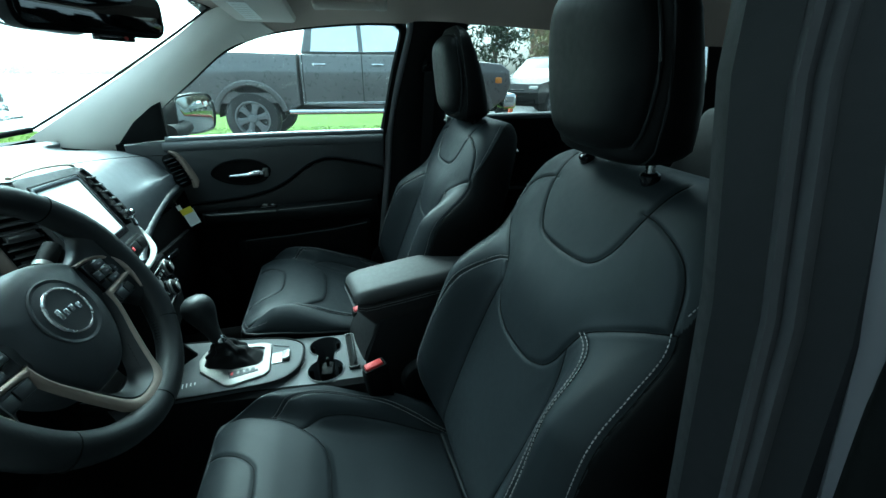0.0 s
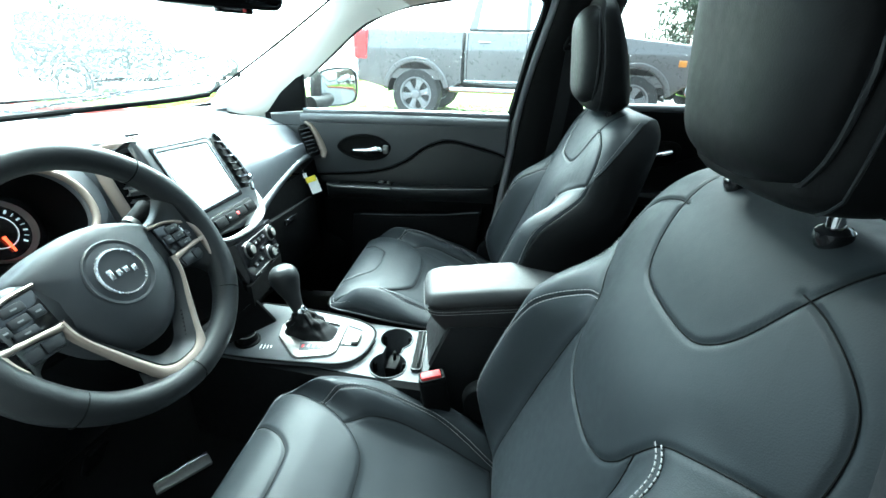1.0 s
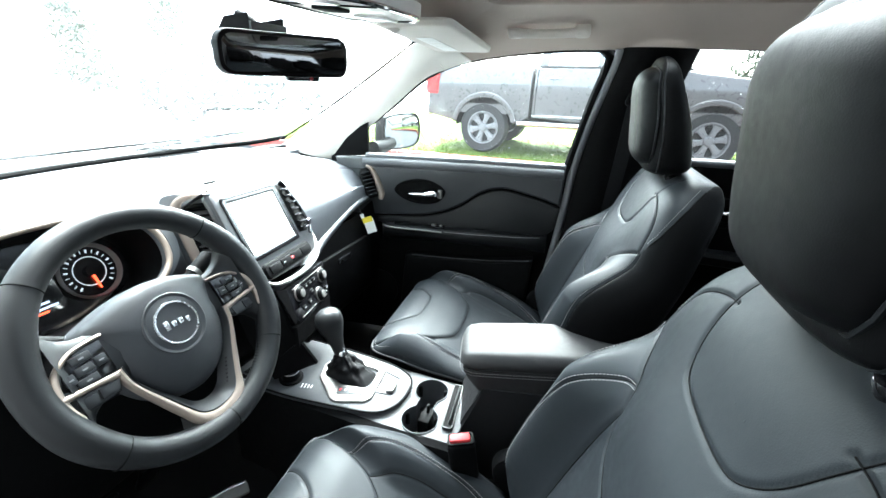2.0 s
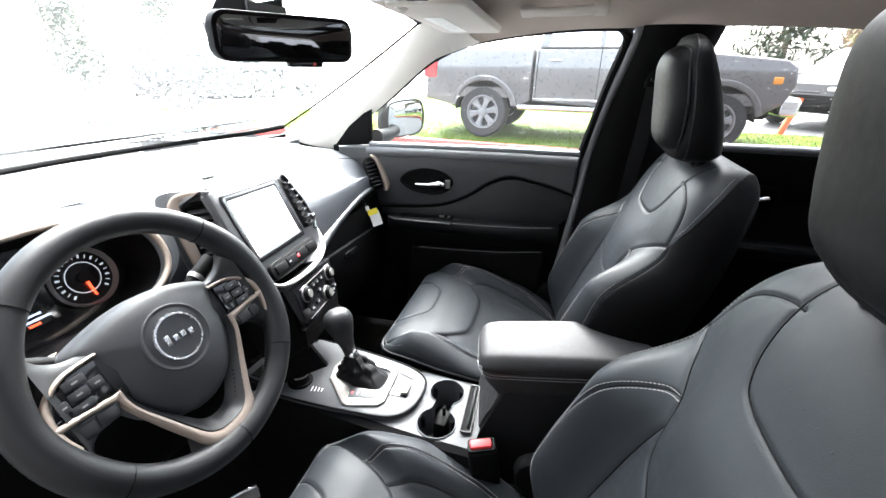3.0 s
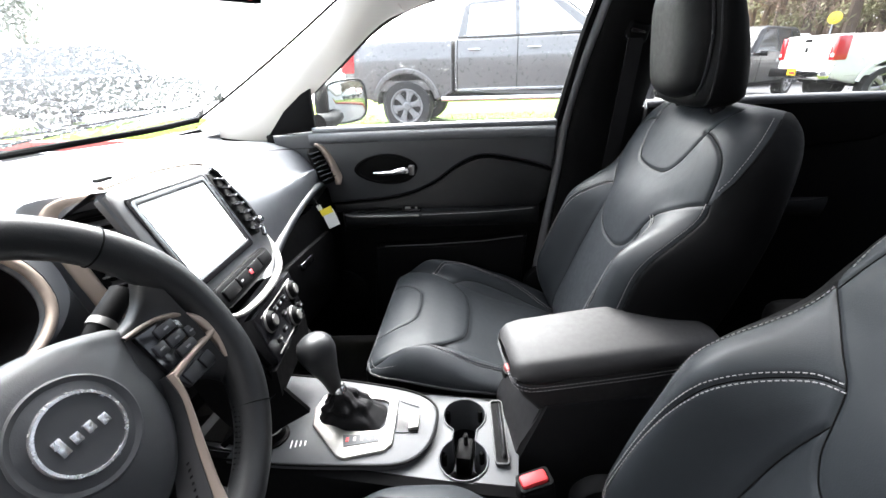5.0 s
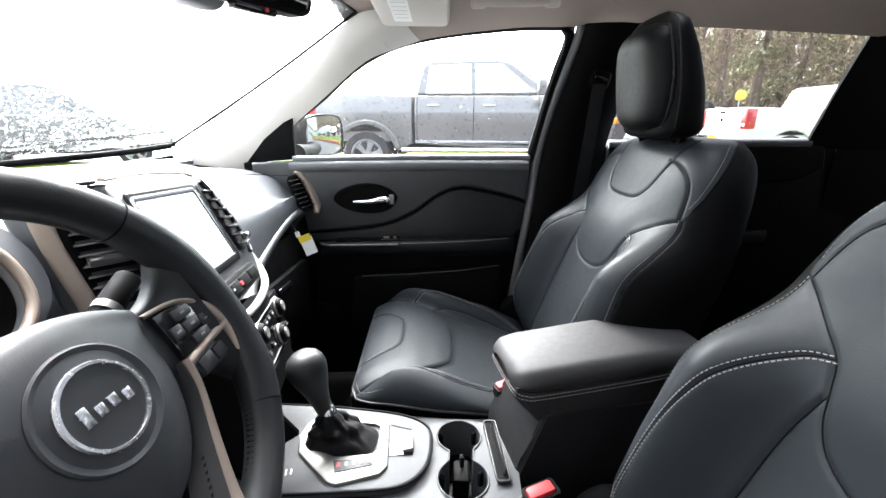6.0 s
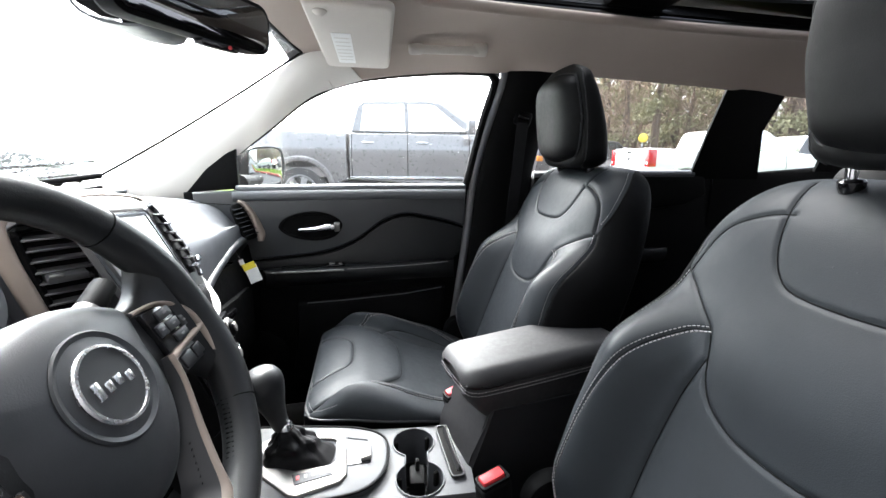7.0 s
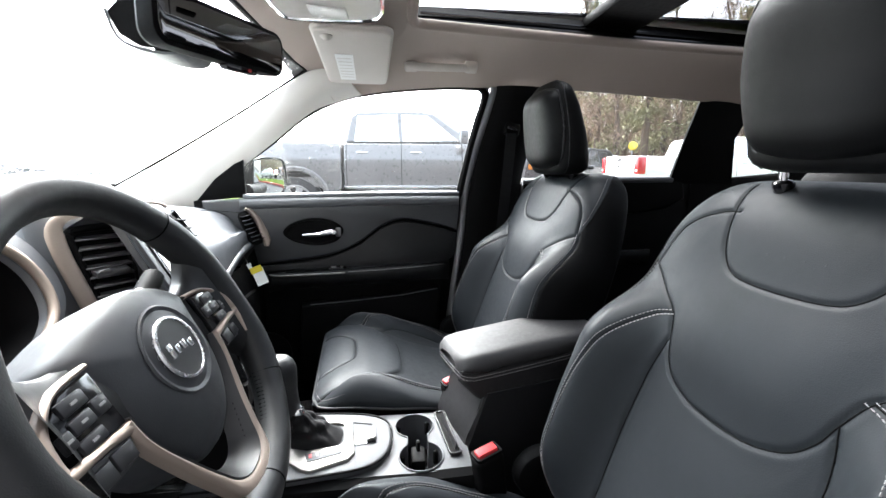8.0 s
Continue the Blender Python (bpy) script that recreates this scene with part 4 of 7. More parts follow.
    def cushion_top(Xq, Yq):
        W = np.interp(Xq, *CU_W)
        uu, vv = np.clip(np.abs(Yq) / W, 0, 1), np.clip(np.abs(Xq - L / 2) / (L / 2), 0, 1)
        rl = np.sqrt(np.clip(1 - uu ** 6, 0, 1)) * np.sqrt(np.clip(1 - vv ** 9, 0, 1))
        # the side bolsters rise behind the front pad and sink again towards the backrest
        behind = Xq - np.interp(np.abs(Yq), [p[1] for p in CU_U][::-1], [p[0] for p in CU_U][::-1])
        bl = sstep(np.abs(Yq), 0.150, 0.222) * sstep(behind, 0.0, 0.09) * (1 - 0.45 * sstep(Xq, 0.34, 0.50))
        full = np.interp(Xq, *CU_Z) + 0.042 * bl - 0.007 * sstep(behind, -0.004, 0.010) * (1 - bl)
        rim = np.interp(Xq, *CU_RIM)
        return rim + (full - rim) * rl

    mirrored = [c for s in (CU_PATCH, CU_U, CU_SIDE, CU_INNER, CU_REAR) for c in (s, [(a, -b) for a, b in s])]
    Z = cushion_top(Xm, Ym) + groove(seam_distance(Xm, Ym, mirrored), 0.0032, 0.0038, 0.0020)
    slew = 0.03 * (0.55 - Xm)
    top = np.stack([Xm, Ym - slew, Z], -1) + np.array(O)
    uu, vv = np.clip(np.abs(Ym) / Wc[:, None], 0, 1), np.clip(np.abs(Xm - L / 2) / (L / 2), 0, 1)
    low = np.stack([Xm, Ym - slew, np.minimum(Z, 0.635) - 0.055 * np.sqrt(np.clip(1 - uu ** 8, 0, 1) * np.clip(1 - vv ** 8, 0, 1))], -1) + np.array(O)
    cushion = part("cushion", grid_mesh(top, low), LEATHER, seat, "black leather cushion with sewn front patch")
    # flanks under the sewn edge carry the same painted shade
    cushion.data.materials.append(SEAT_SHADE)
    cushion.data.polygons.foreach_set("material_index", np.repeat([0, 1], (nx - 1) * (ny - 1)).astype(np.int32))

    def place_cu(x, y, lift=0.002):
        return O + Vector((x, y - 0.03 * (0.55 - x), float(cushion_top(np.array([[x]]), np.array([[y]]))[0, 0]) + lift))
    for c in mirrored:
        part("seam", tube([place_cu(a, b, -0.0023) for a, b in c], 0.0008, 6), RUBBER, cushion)
    for sg in (1, -1):
        part("stitching", merge(*stitches([(a, sg * (b - 0.004)) for a, b in CU_SIDE], place_cu), *stitches([(a, sg * (b + 0.004)) for a, b in CU_SIDE], place_cu)), THREAD, cushion)
    half = [(float(x), float(np.interp(x, *CU_W))) for x in np.linspace(0.47, 0.014, 40)] + [(0.004, 0.205), (0.0, 0.17), (0.0, 0.08)]
    edge = curve2(half + [(a, -b) for a, b in half[::-1]], 2)
    part("piping", tube([place_cu(a, b, 0.0004) for a, b in edge], 0.0030, 8), LEATHER_SMOOTH, cushion, "sewn edge round the cushion")
    within = [(0.007 + a * 0.985, b * 0.968) for a, b in edge]
    part("stitching", merge(*stitches(within, lambda a, b: place_cu(a, b, 0.0008), thick=0.0005)), THREAD, cushion)
    val = [[O + Vector((x, y, z)) for x, y in ((0.50, -0.25), (0.10, -0.252), (0.035, -0.225), (0.02, -0.18), (0.02, 0.18), (0.035, 0.225), (0.10, 0.252), (0.50, 0.25))] for z in (0.46, 0.55, 0.64)]
    part("seat_base", loft(val, thick=-0.02), BLACK, seat, "black plastic seat base")
    for sg in (1, -1):
        part("seat_rail", rbox((0.46, 0.04, 0.10), 0.006, 2, Matrix.Translation(O) @ pose(0.28, sg * 0.19, 0.41)), RUBBER, seat)
    part("side_shield", slab(rrect(0.46, 0.10, 0.04, 4), 0.02, Matrix.Translation(O) @ axes((0.30, -0.258, 0.60), (1, 0, 0), (0, 0, 1), (0, -1, 0)), 0.006), BLACK, seat, "black plastic side shield")
    part("recliner_cover", cyl(0.055, 0.05, 0.03, 28, Matrix.Translation(O) @ pose(0.47, 0.262, 0.66, 90), 0.005), BLACK, seat)
    part("recliner_cover", cyl(0.055, 0.05, 0.03, 28, Matrix.Translation(O) @ pose(0.47, -0.262, 0.66, 90), 0.005), BLACK, seat)
    # headrest: a wedge-shaped body with a raised front pad
    H, hc = 0.1275, O + Vector((0.687, -0.010, 1.359))

    def head_ring(ub, s):
        W = 1.05 * float(np.interp(ub, [-1, -0.85, -0.3, 0.4, 0.8, 1], [0.092, 0.110, 0.122, 0.121, 0.112, 0.086]))
        fwd = 0.016 * float(np.interp(ub, [-0.5, 0.0, 0.6, 1], [0, 0.3, 0.85, 1]))
        nf = 0.020 - 0.010 * max(0.0, ub - 0.6) / 0.4 + fwd
        nb = 0.89 * float(np.interp(ub, [-1, -0.8, 0.0, 0.6, 0.9, 1], [-0.082, -0.092, -0.068, -0.042, -0.028, -0.018])) + fwd
        mid, half = (nf + nb) / 2, (nf - nb) / 2
        ring = []
        for k in range(48):
            c, q = math.cos(2 * math.pi * k / 48), math.sin(2 * math.pi * k / 48)
            ring.append(hc + Vector((-(mid + s ** 0.5 * half * math.copysign(abs(q) ** 0.62, q)), (W - (1 - s) * (0.055 if ub > 0 else 0.03)) * math.copysign(abs(c) ** (0.5 + 0.4 * (1 - s)), c), ub * H)))
        return ring
    HEAD = ((-1.0, 0.15), (-0.985, 0.45), (-0.955, 0.75), (-0.90, 0.93), (-0.82, 1.0), (-0.6, 1.0), (-0.35, 1.0), (-0.1, 1.0), (0.15, 1.0), (0.4, 1.0), (0.56, 0.985), (0.69, 0.935), (0.79, 0.85), (0.87, 0.72), (0.93, 0.54), (0.97, 0.32), (0.985, 0.12))
    rings = [head_ring(*r) for r in HEAD]
    hb = loft(rings, closed=True)
    hb.verts.ensure_lookup_table()
    hb.faces.new(hb.verts[:48])
    hb.faces.new(hb.verts[-48:])
    bmesh.ops.recalc_face_normals(hb, faces=hb.faces[:])
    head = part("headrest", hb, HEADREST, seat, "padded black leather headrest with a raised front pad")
    n1 = 44
    q = np.linspace(-1, 1, n1)
    sh = np.sin(q * math.pi / 2) * 0.6 + q * 0.4
    Bh, Ah = np.repeat(sh[:, None], n1, 1), np.repeat(sh[None, :], n1, 0)
    Wp = np.interp(Bh, [-1, -0.8, 0, 0.8, 1], [0.104, 0.112, 0.118, 0.114, 0.106])
    rl = np.sqrt(np.clip(1 - np.abs(Ah) ** 3.2, 0, 1) * np.clip(1 - np.abs(Bh) ** 5, 0, 1))
    Nf = 0.008 + 0.042 * rl
    Aq, Bq = Ah * np.sqrt(1 - 0.24 * Bh ** 2), Bh * np.sqrt(1 - 0.24 * Ah ** 2)
    P3 = lambda Nn: np.array(hc) + np.stack([-Nn - 0.016 * np.interp(Bq, [-0.5, 0.0, 0.6, 1], [0, 0.3, 0.85, 1]), Aq * Wp, (Bq * 0.86 - 0.03) * H], -1)
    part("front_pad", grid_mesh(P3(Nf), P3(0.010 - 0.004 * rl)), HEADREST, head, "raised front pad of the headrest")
    G = P3(Nf * 0 + 0.013)
    rim = [G[0, j] for j in range(n1)] + [G[i, -1] for i in range(n1)] + [G[-1, j] for j in range(n1 - 1, -1, -1)] + [G[i, 0] for i in range(n1 - 1, -1, -1)]
    part("piping", tube([Vector(p) for p in rim[::3]], 0.0024, 6, closed=True), LEATHER_SMOOTH, head, "sewn piping round the pad")
    for k in (21, 3):
        part("seam", tube([r[k] + Vector((0, 0.0008 if k == 3 else -0.0008, 0)) for r in rings[2:-1]], 0.0016, 6), LEATHER_SMOOTH, head, "sewn seam down the headrest side")
    for sg in (1, -1):
        part("post", tube([O + Vector((0.732, sg * 0.078, 1.17)), O + Vector((0.722, sg * 0.078, 1.27))], 0.0065, 14), CHROME, head, "chrome headrest post")
        part("collar", lathe([(0.010, -0.02), (0.0135, -0.008), (0.0135, -0.003), (0.011, 0.0), (0.008, 0.001)], Matrix.Translation(O) @ pose(0.728, sg * 0.078, 1.238, 0, -8, 0), 20), PIANO, seat, "black post collar")
    return seat


passenger = make_seat((-0.03, 0.375, 0.0))
passenger.matrix_world = pose(-0.03, 0.376, 0.0, 0, 0, 5.2)
for o in passenger.children:
    if o.name.startswith("cushion"):
        o.location = o.location + Vector((0.012, 0.0, 0.0))
driver = copy_thing(passenger, pose(0.04, -0.374, -0.003, 0, 0, 5.2))
for o in driver.children:  # the driver's cushion is set lower and further back
    if o.name.startswith("cushion"):
        o.location = o.location + Vector((0.004, 0.0, -0.032))
    elif o.name.startswith(("seat_base", "side_shield")):
        o.location = o.location + Vector((0.026, 0.0, -0.030))
# the driver's headrest is pulled up a little
for ob in driver.children:
    if ob.name.startswith("headrest"):
        ob.location.z += 0.018

# rear bench seen between the front seats, its dimness painted as near-black
bench = thing("rear_bench", (1.35, 0.0, 0.40), "rear bench seat in shade-darkened black leather", "bench seat")
part("cushion", rbox((0.50, 1.22, 0.20), 0.05, 4, pose(1.28, 0, 0.62, 0, -6, 0)), SEAT_SHADE, bench)
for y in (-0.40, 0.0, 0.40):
    part("backrest", rbox((0.15, 0.40, 0.62), 0.05, 4, pose(1.60, y, 0.95, 0, 24, 0)), SEAT_SHADE, bench)
    part("headrest", rbox((0.09, 0.24, 0.15), 0.04, 4, pose(1.745, y, 1.235, 0, 18, 0)), SEAT_SHADE, bench, "low black headrest")


# ---- dashboard ----
dash = thing("dashboard", (-0.45, 0.0, 0.75), "grained black dashboard with champagne trim and centre display", "dashboard")


def dash_profile(y):
    """The pad's cross section at y: from the windscreen's foot over the top and down its face."""
    low = float(np.interp(y, [-0.66, 0.16, 0.30, 0.42, 0.55, 0.66], [0.98, 0.90, 0.925, 0.962, 0.992, 1.0]))
    xf = float(np.interp(y, [-0.66, -0.24, -0.10, 0.16, 0.40, 0.66], [-0.35, -0.35, -0.262, -0.24, -0.262, -0.272]))
    crown = float(np.interp(y, [-0.66, -0.5, -0.1, 0.15, 0.45, 0.60, 0.66], [1.150, 1.165, 1.172, 1.168, 1.150, 1.132, 1.125]))
    back = float(np.interp(abs(y), [0, 0.35, 0.55, 0.70], [-0.915, -0.855, -0.755, -0.69]))
    zb = float(np.interp(y, [-0.66, 0, 0.4, 0.68], [1.155, 1.150, 1.155, 1.150]))
    return [(back, y, zb), (back + 0.10, y, zb + 0.006), (-0.60, y, crown + 0.004), (-0.46, y, crown), (xf - 0.115, y, crown - 0.012), (xf - 0.06, y, crown - 0.036), (xf - 0.02, y, crown - 0.085), (xf, y, (crown + low) / 2 - 0.01), (xf + 0.004, y, low + 0.02), (xf - 0.004, y, low + 0.004), (xf - 0.03, y, low)]


ys = np.linspace(-0.66, 0.655, 76)
part("upper_pad", loft([smoothline(dash_profile(float(y)), 3) for y in ys]), DASH, dash, "soft grained dashboard pad")
part("pad_seam", tube(smoothline([(-0.29, 0.63, 1.108), (-0.33, 0.50, 1.128), (-0.345, 0.35, 1.145), (-0.345, 0.22, 1.158)], 6), 0.0012, 6), RUBBER, dash)
# sun sensor on top
part("sensor_plate", rbox((0.012, 0.028, 0.006), 0.002, 2, pose(-0.348, 0.010, 1.176)), BLACK, dash, "small black sensor on the pad")
# lower dashboard and glovebox
lowb = [[(-0.262, y, 0.99 if y > 0.5 else 0.955), (-0.250, y, 0.90), (-0.245, y, 0.80), (-0.262, y, 0.66), (-0.34, y, 0.56), (-0.5, y, 0.50)] for y in (0.13, 0.3, 0.5, 0.65)]
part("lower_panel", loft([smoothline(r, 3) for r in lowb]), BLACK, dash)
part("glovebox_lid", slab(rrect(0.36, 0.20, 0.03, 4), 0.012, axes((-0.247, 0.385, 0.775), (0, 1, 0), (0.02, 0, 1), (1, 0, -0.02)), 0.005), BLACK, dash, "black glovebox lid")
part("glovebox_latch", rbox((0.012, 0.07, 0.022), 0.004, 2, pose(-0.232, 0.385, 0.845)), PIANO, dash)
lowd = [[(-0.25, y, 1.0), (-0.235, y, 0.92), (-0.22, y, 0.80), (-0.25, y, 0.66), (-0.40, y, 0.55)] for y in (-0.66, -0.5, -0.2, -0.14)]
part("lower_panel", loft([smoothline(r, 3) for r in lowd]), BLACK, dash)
# edge roll that follows the pad's lower rim to the door
roll = smoothline([(-0.205, 0.155, 0.905), (-0.240, 0.24, 0.922), (-0.262, 0.36, 0.952), (-0.268, 0.50, 0.990), (-0.262, 0.60, 1.008)], 8)
part("edge_roll", tube(roll, [0.021 - 0.008 * i / (len(roll) - 1) for i in range(len(roll))], 12, flat=0.8), DOORPAD, dash, "rounded edge under the passenger pad")

# end vent by the door
vent_m = facing((-0.262, 0.618, 1.058), (0.80, -0.50, 0.36), (-0.42, 0.10, 0.90))
vent = part("end_vent", slab(rrect(0.056, 0.115, 0.02, 4), 0.006, vent_m, 0.001), RUBBER, dash, "side air vent with dark slats")
for k in range(7):
    part("slat", rbox((0.050, 0.0035, 0.014), 0.0012, 1, vent_m @ pose(0, -0.042 + 0.014 * k, 0.009, 25)), PIANO, vent)
part("vent_trim", tube(smoothline([vent_m @ Vector(p) for p in ((0.008, 0.064, 0.006), (0.022, 0.050, 0.008), (0.031, 0.020, 0.010), (0.034, -0.015, 0.010), (0.031, -0.050, 0.010), (0.020, -0.072, 0.008))], 6), [0.003 + 0.0135 * math.sin(math.pi * (0.08 + 0.8 * i / 30)) for i in range(31)], 10, flat=0.7), CHAMPAGNE, vent, "champagne vent surround")

# ---- centre stack ----
SM = pose(-0.176, -0.004, 1.104, 0, 0, 17.0) @ pose(0, 0, 0, 0, -25.5, 0) @ pose(0, 0, 0, -6.0)
STK = SM @ axes((0, 0, 0), (0, 1, 0), (0, 0, 1), (1, 0, 0))
# in STK: local x to the passenger, y up the face, z out of it


def on_stack(p, q, d=0.0):
    return STK @ Vector((p, q, d))


stack = part("stack_surround", slab([(p.x, p.y) for p in smoothline([(-0.130, 0.060, 0), (-0.122, 0.092, 0), (-0.05, 0.094, 0), (0.135, 0.092, 0), (0.162, 0.080, 0), (0.190, 0.0, 0), (0.200, -0.06, 0), (0.175, -0.105, 0), (0.12, -0.128, 0), (-0.06, -0.128, 0), (-0.11, -0.11, 0), (-0.128, -0.085, 0), (-0.130, -0.05, 0)], 3, True)], 0.018, STK @ Matrix.Translation((0, 0, -0.0215)), 0.004), DOORPAD, dash, "black centre stack surround")
part("screen_frame", ringslab(rrect(0.224, 0.152, 0.008, 4), rrect(0.195, 0.125, 0.004, 4), 0.004, STK @ Matrix.Translation((0.003, 0.001, -0.0045)), 0.0015), PIANO, stack, "gloss black display frame")
part("display", rbox((0.1955, 0.1255, 0.004), 0.001, 1, STK @ pose(0.003, 0.001, -0.005)), SKY_GLARE, stack, "touch display whose pale glow imitates reflected sky")
# the trim lines round the stack
part("stack_trim", tube(smoothline([on_stack(p, q, -0.004) for p, q in ((-0.126, 0.098), (-0.02, 0.104), (0.10, 0.101), (0.140, 0.094))], 6), 0.0045, 8, flat=0.7), CHAMPAGNE, stack, "champagne line over the display")
# left vent, turned to the driver
VM = facing((-0.209, -0.126, 1.105), (0.754, -0.633, 0.174))
vent_out = [(p.x, p.y) for p in smoothline([(-0.036, 0.052, 0), (-0.030, 0.061, 0), (0.0, 0.063, 0), (0.022, 0.062, 0), (0.028, 0.052, 0), (0.036, -0.052, 0), (0.032, -0.060, 0), (-0.008, -0.060, 0), (-0.018, -0.052, 0), (-0.029, 0.0, 0)], 3, True)]
part("vent_surround", slab([(p.x, p.y) for p in smoothline([(-0.082, 0.06, 0), (-0.070, 0.090, 0), (0.0, 0.090, 0), (0.026, 0.078, 0), (0.034, 0.0, 0), (0.040, -0.09, 0), (0.0, -0.095, 0), (-0.045, -0.09, 0), (-0.066, 0.0, 0)], 4, True)], 0.04, VM @ Matrix.Translation((0, 0, -0.052)), 0.006), DASH, stack, "grained panel round the vent")
lv = part("centre_vent", slab(vent_out, 0.004, VM @ Matrix.Translation((0, 0, -0.014)), 0), RUBBER, stack, "left air vent with dark slats")
part("vent_frame", tube([VM @ Vector((p, q, -0.006)) for p, q in vent_out], 0.0055, 8, closed=True), BLACK, lv, "black vent frame")
SLAT = mat("satin vent slat plastic", (0.07, 0.07, 0.073), 0.35, spec=0.6, vary=0.1, scale=20)
for k in range(8):
    q = -0.049 + 0.0140 * k
    x0 = -0.021 - 0.0125 * (q + 0.05) / 0.1
    part("slat", rbox((0.029 - x0, 0.0028, 0.016), 0.001, 1, VM @ pose((x0 + 0.029) / 2, q, -0.007, 24)), SLAT, lv)
band = smoothline([(0.026, 0.083, -0.002), (0.0, 0.084, -0.002), (-0.034, 0.082, -0.002), (-0.052, 0.066, -0.002), (-0.050, 0.030, -0.001), (-0.042, -0.010, 0), (-0.033, -0.05, 0), (-0.026, -0.085, -0.002)], 6)
part("vent_trim", tube([VM @ p for p in band], [0.004 + 0.0065 * min(1.0, max(0.0, (i - 8) / 12)) for i in range(len(band))], 12, flat=0.35, up=VM.col[2][:3]), CHAMPAGNE, lv, "wide champagne trim beside the vent")
part("vent_tab", rbox((0.042, 0.010, 0.026), 0.003, 2, VM @ pose(0.0, -0.003, 0.0, 18)), SLAT, lv, "black vent tab with a bright tip")
part("tab_tip", rbox((0.014, 0.004, 0.006), 0.0015, 1, VM @ pose(-0.012, -0.001, 0.0145, 18)), SILVER, lv, "silver tip of the vent tab")
# cheeks that join the display to the vent and the pad
part("display_cheek", loft([[on_stack(-0.116, q, -0.0045) for q in (0.090, 0.045, 0.0, -0.045, -0.085)], [on_stack(-0.126, q, -0.006) for q in (0.092, 0.045, 0.0, -0.045, -0.09)], [on_stack(-0.134, q, -0.011) for q in (0.092, 0.045, 0.0, -0.045, -0.09)], [VM @ Vector((0.034, q, -0.016)) for q in (0.085, 0.045, 0.0, -0.045, -0.09)]]), DOORPAD, stack, "dark cheek between display and vent")
part("display_cheek", loft([[on_stack(p, 0.092 - 0.002 * (p > 0.1), -0.004) for p in (-0.12, -0.06, 0.0, 0.06, 0.11, 0.135)], [on_stack(p, 0.099, -0.02) for p in (-0.125, -0.06, 0.0, 0.06, 0.115, 0.145)], [on_stack(p, 0.088, -0.10) for p in (-0.125, -0.06, 0.0, 0.06, 0.12, 0.155)]]), DASH, stack, "grained lip over the display")
# right vent, seen on edge
rv = part("centre_vent", slab([(0.126, 0.075), (0.150, 0.070), (0.178, 0.0), (0.182, -0.055), (0.168, -0.066), (0.128, -0.062)], 0.004, STK @ Matrix.Translation((0, 0, -0.006)), 0.001), RUBBER, stack, "right air vent with slats")
for k in range(7):
    q = -0.052 + 0.0185 * k
    part("slat", rbox((0.034 - 0.02 * k / 7, 0.004, 0.022), 0.0015, 1, STK @ pose(0.152 - 0.010 * k / 7, q, 0.004, 28)), PIANO, rv)
part("vent_frame", tube([on_stack(p, q, 0.0) for p, q in ((0.150, 0.082), (0.160, 0.070), (0.186, 0.0), (0.190, -0.055), (0.174, -0.076))], 0.005, 8), PIANO, rv)
part("tab_tip", rbox((0.014, 0.012, 0.010), 0.003, 1, STK @ pose(0.170, -0.045, 0.014)), CHROME, rv)
# button strip under the display
strip = part("button_strip", slab(rrect(0.225, 0.036, 0.014, 4), 0.016, STK @ pose(0.018, -0.106, -0.010), 0.004), BLACK, stack, "row of dark buttons under the display")
for k in range(4):
    part("button", rbox((0.048, 0.020, 0.006), 0.003, 2, STK @ pose(-0.058 + 0.051 * k, -0.106, 0.007)), BLACK, strip)
part("hazard_mark", rbox((0.011, 0.008, 0.002), 0.001, 1, STK @ pose(0.018, -0.106, 0.0105)), RED, strip, "red warning light symbol")
part("printed_bar", rbox((0.008, 0.003, 0.001), 0, 1, STK @ pose(-0.022, -0.106, 0.0105)), GREYPRINT, strip)
part("stack_trim", tube(smoothline([on_stack(p, q, d) for p, q, d in ((-0.115, -0.118, 0.0), (-0.075, -0.142, 0.006), (0.03, -0.150, 0.008), (0.13, -0.140, 0.004), (0.182, -0.108, -0.004), (0.198, -0.06, -0.012))], 6), [0.004 + 0.0035 * math.sin(math.pi * i / 30) for i in range(31)], 10, flat=0.7), SILVER, stack, "satin silver band under the buttons")
# climate panel
cl_m = STK @ pose(0.035, -0.205, 0.0, 12)
clim = part("climate_panel", slab([(-0.105, 0.046), (0.105, 0.046), (0.092, -0.05), (-0.092, -0.05)], 0.05, cl_m @ Matrix.Translation((0, 0, -0.048)), 0.005), PIANO, dash, "gloss black climate control panel")
for p, q, r in ((0.070, 0.018, 0.0165), (0.035, -0.024, 0.0165), (-0.062, 0.018, 0.0165)):
    k = part("knob", lathe([(r * 1.15, 0.0), (r * 1.1, 0.006), (r * 0.95, 0.011), (r * 0.85, 0.013), (r * 0.5, 0.013)], cl_m @ pose(p, q, 0.0), 28), BLACK, clim, "black climate knob with a chrome ring")
    part("knob_ring", lathe([(r * 1.16, 0.0), (r * 1.23, 0.003), (r * 1.16, 0.006), (r * 1.12, 0.004)], cl_m @ pose(p, q, 0.0), 28, False), SILVER, k)
    part("knob_cap", cyl(r * 0.6, r * 0.58, 0.002, 24, cl_m @ pose(p, q, 0.014)), SILVER, k)
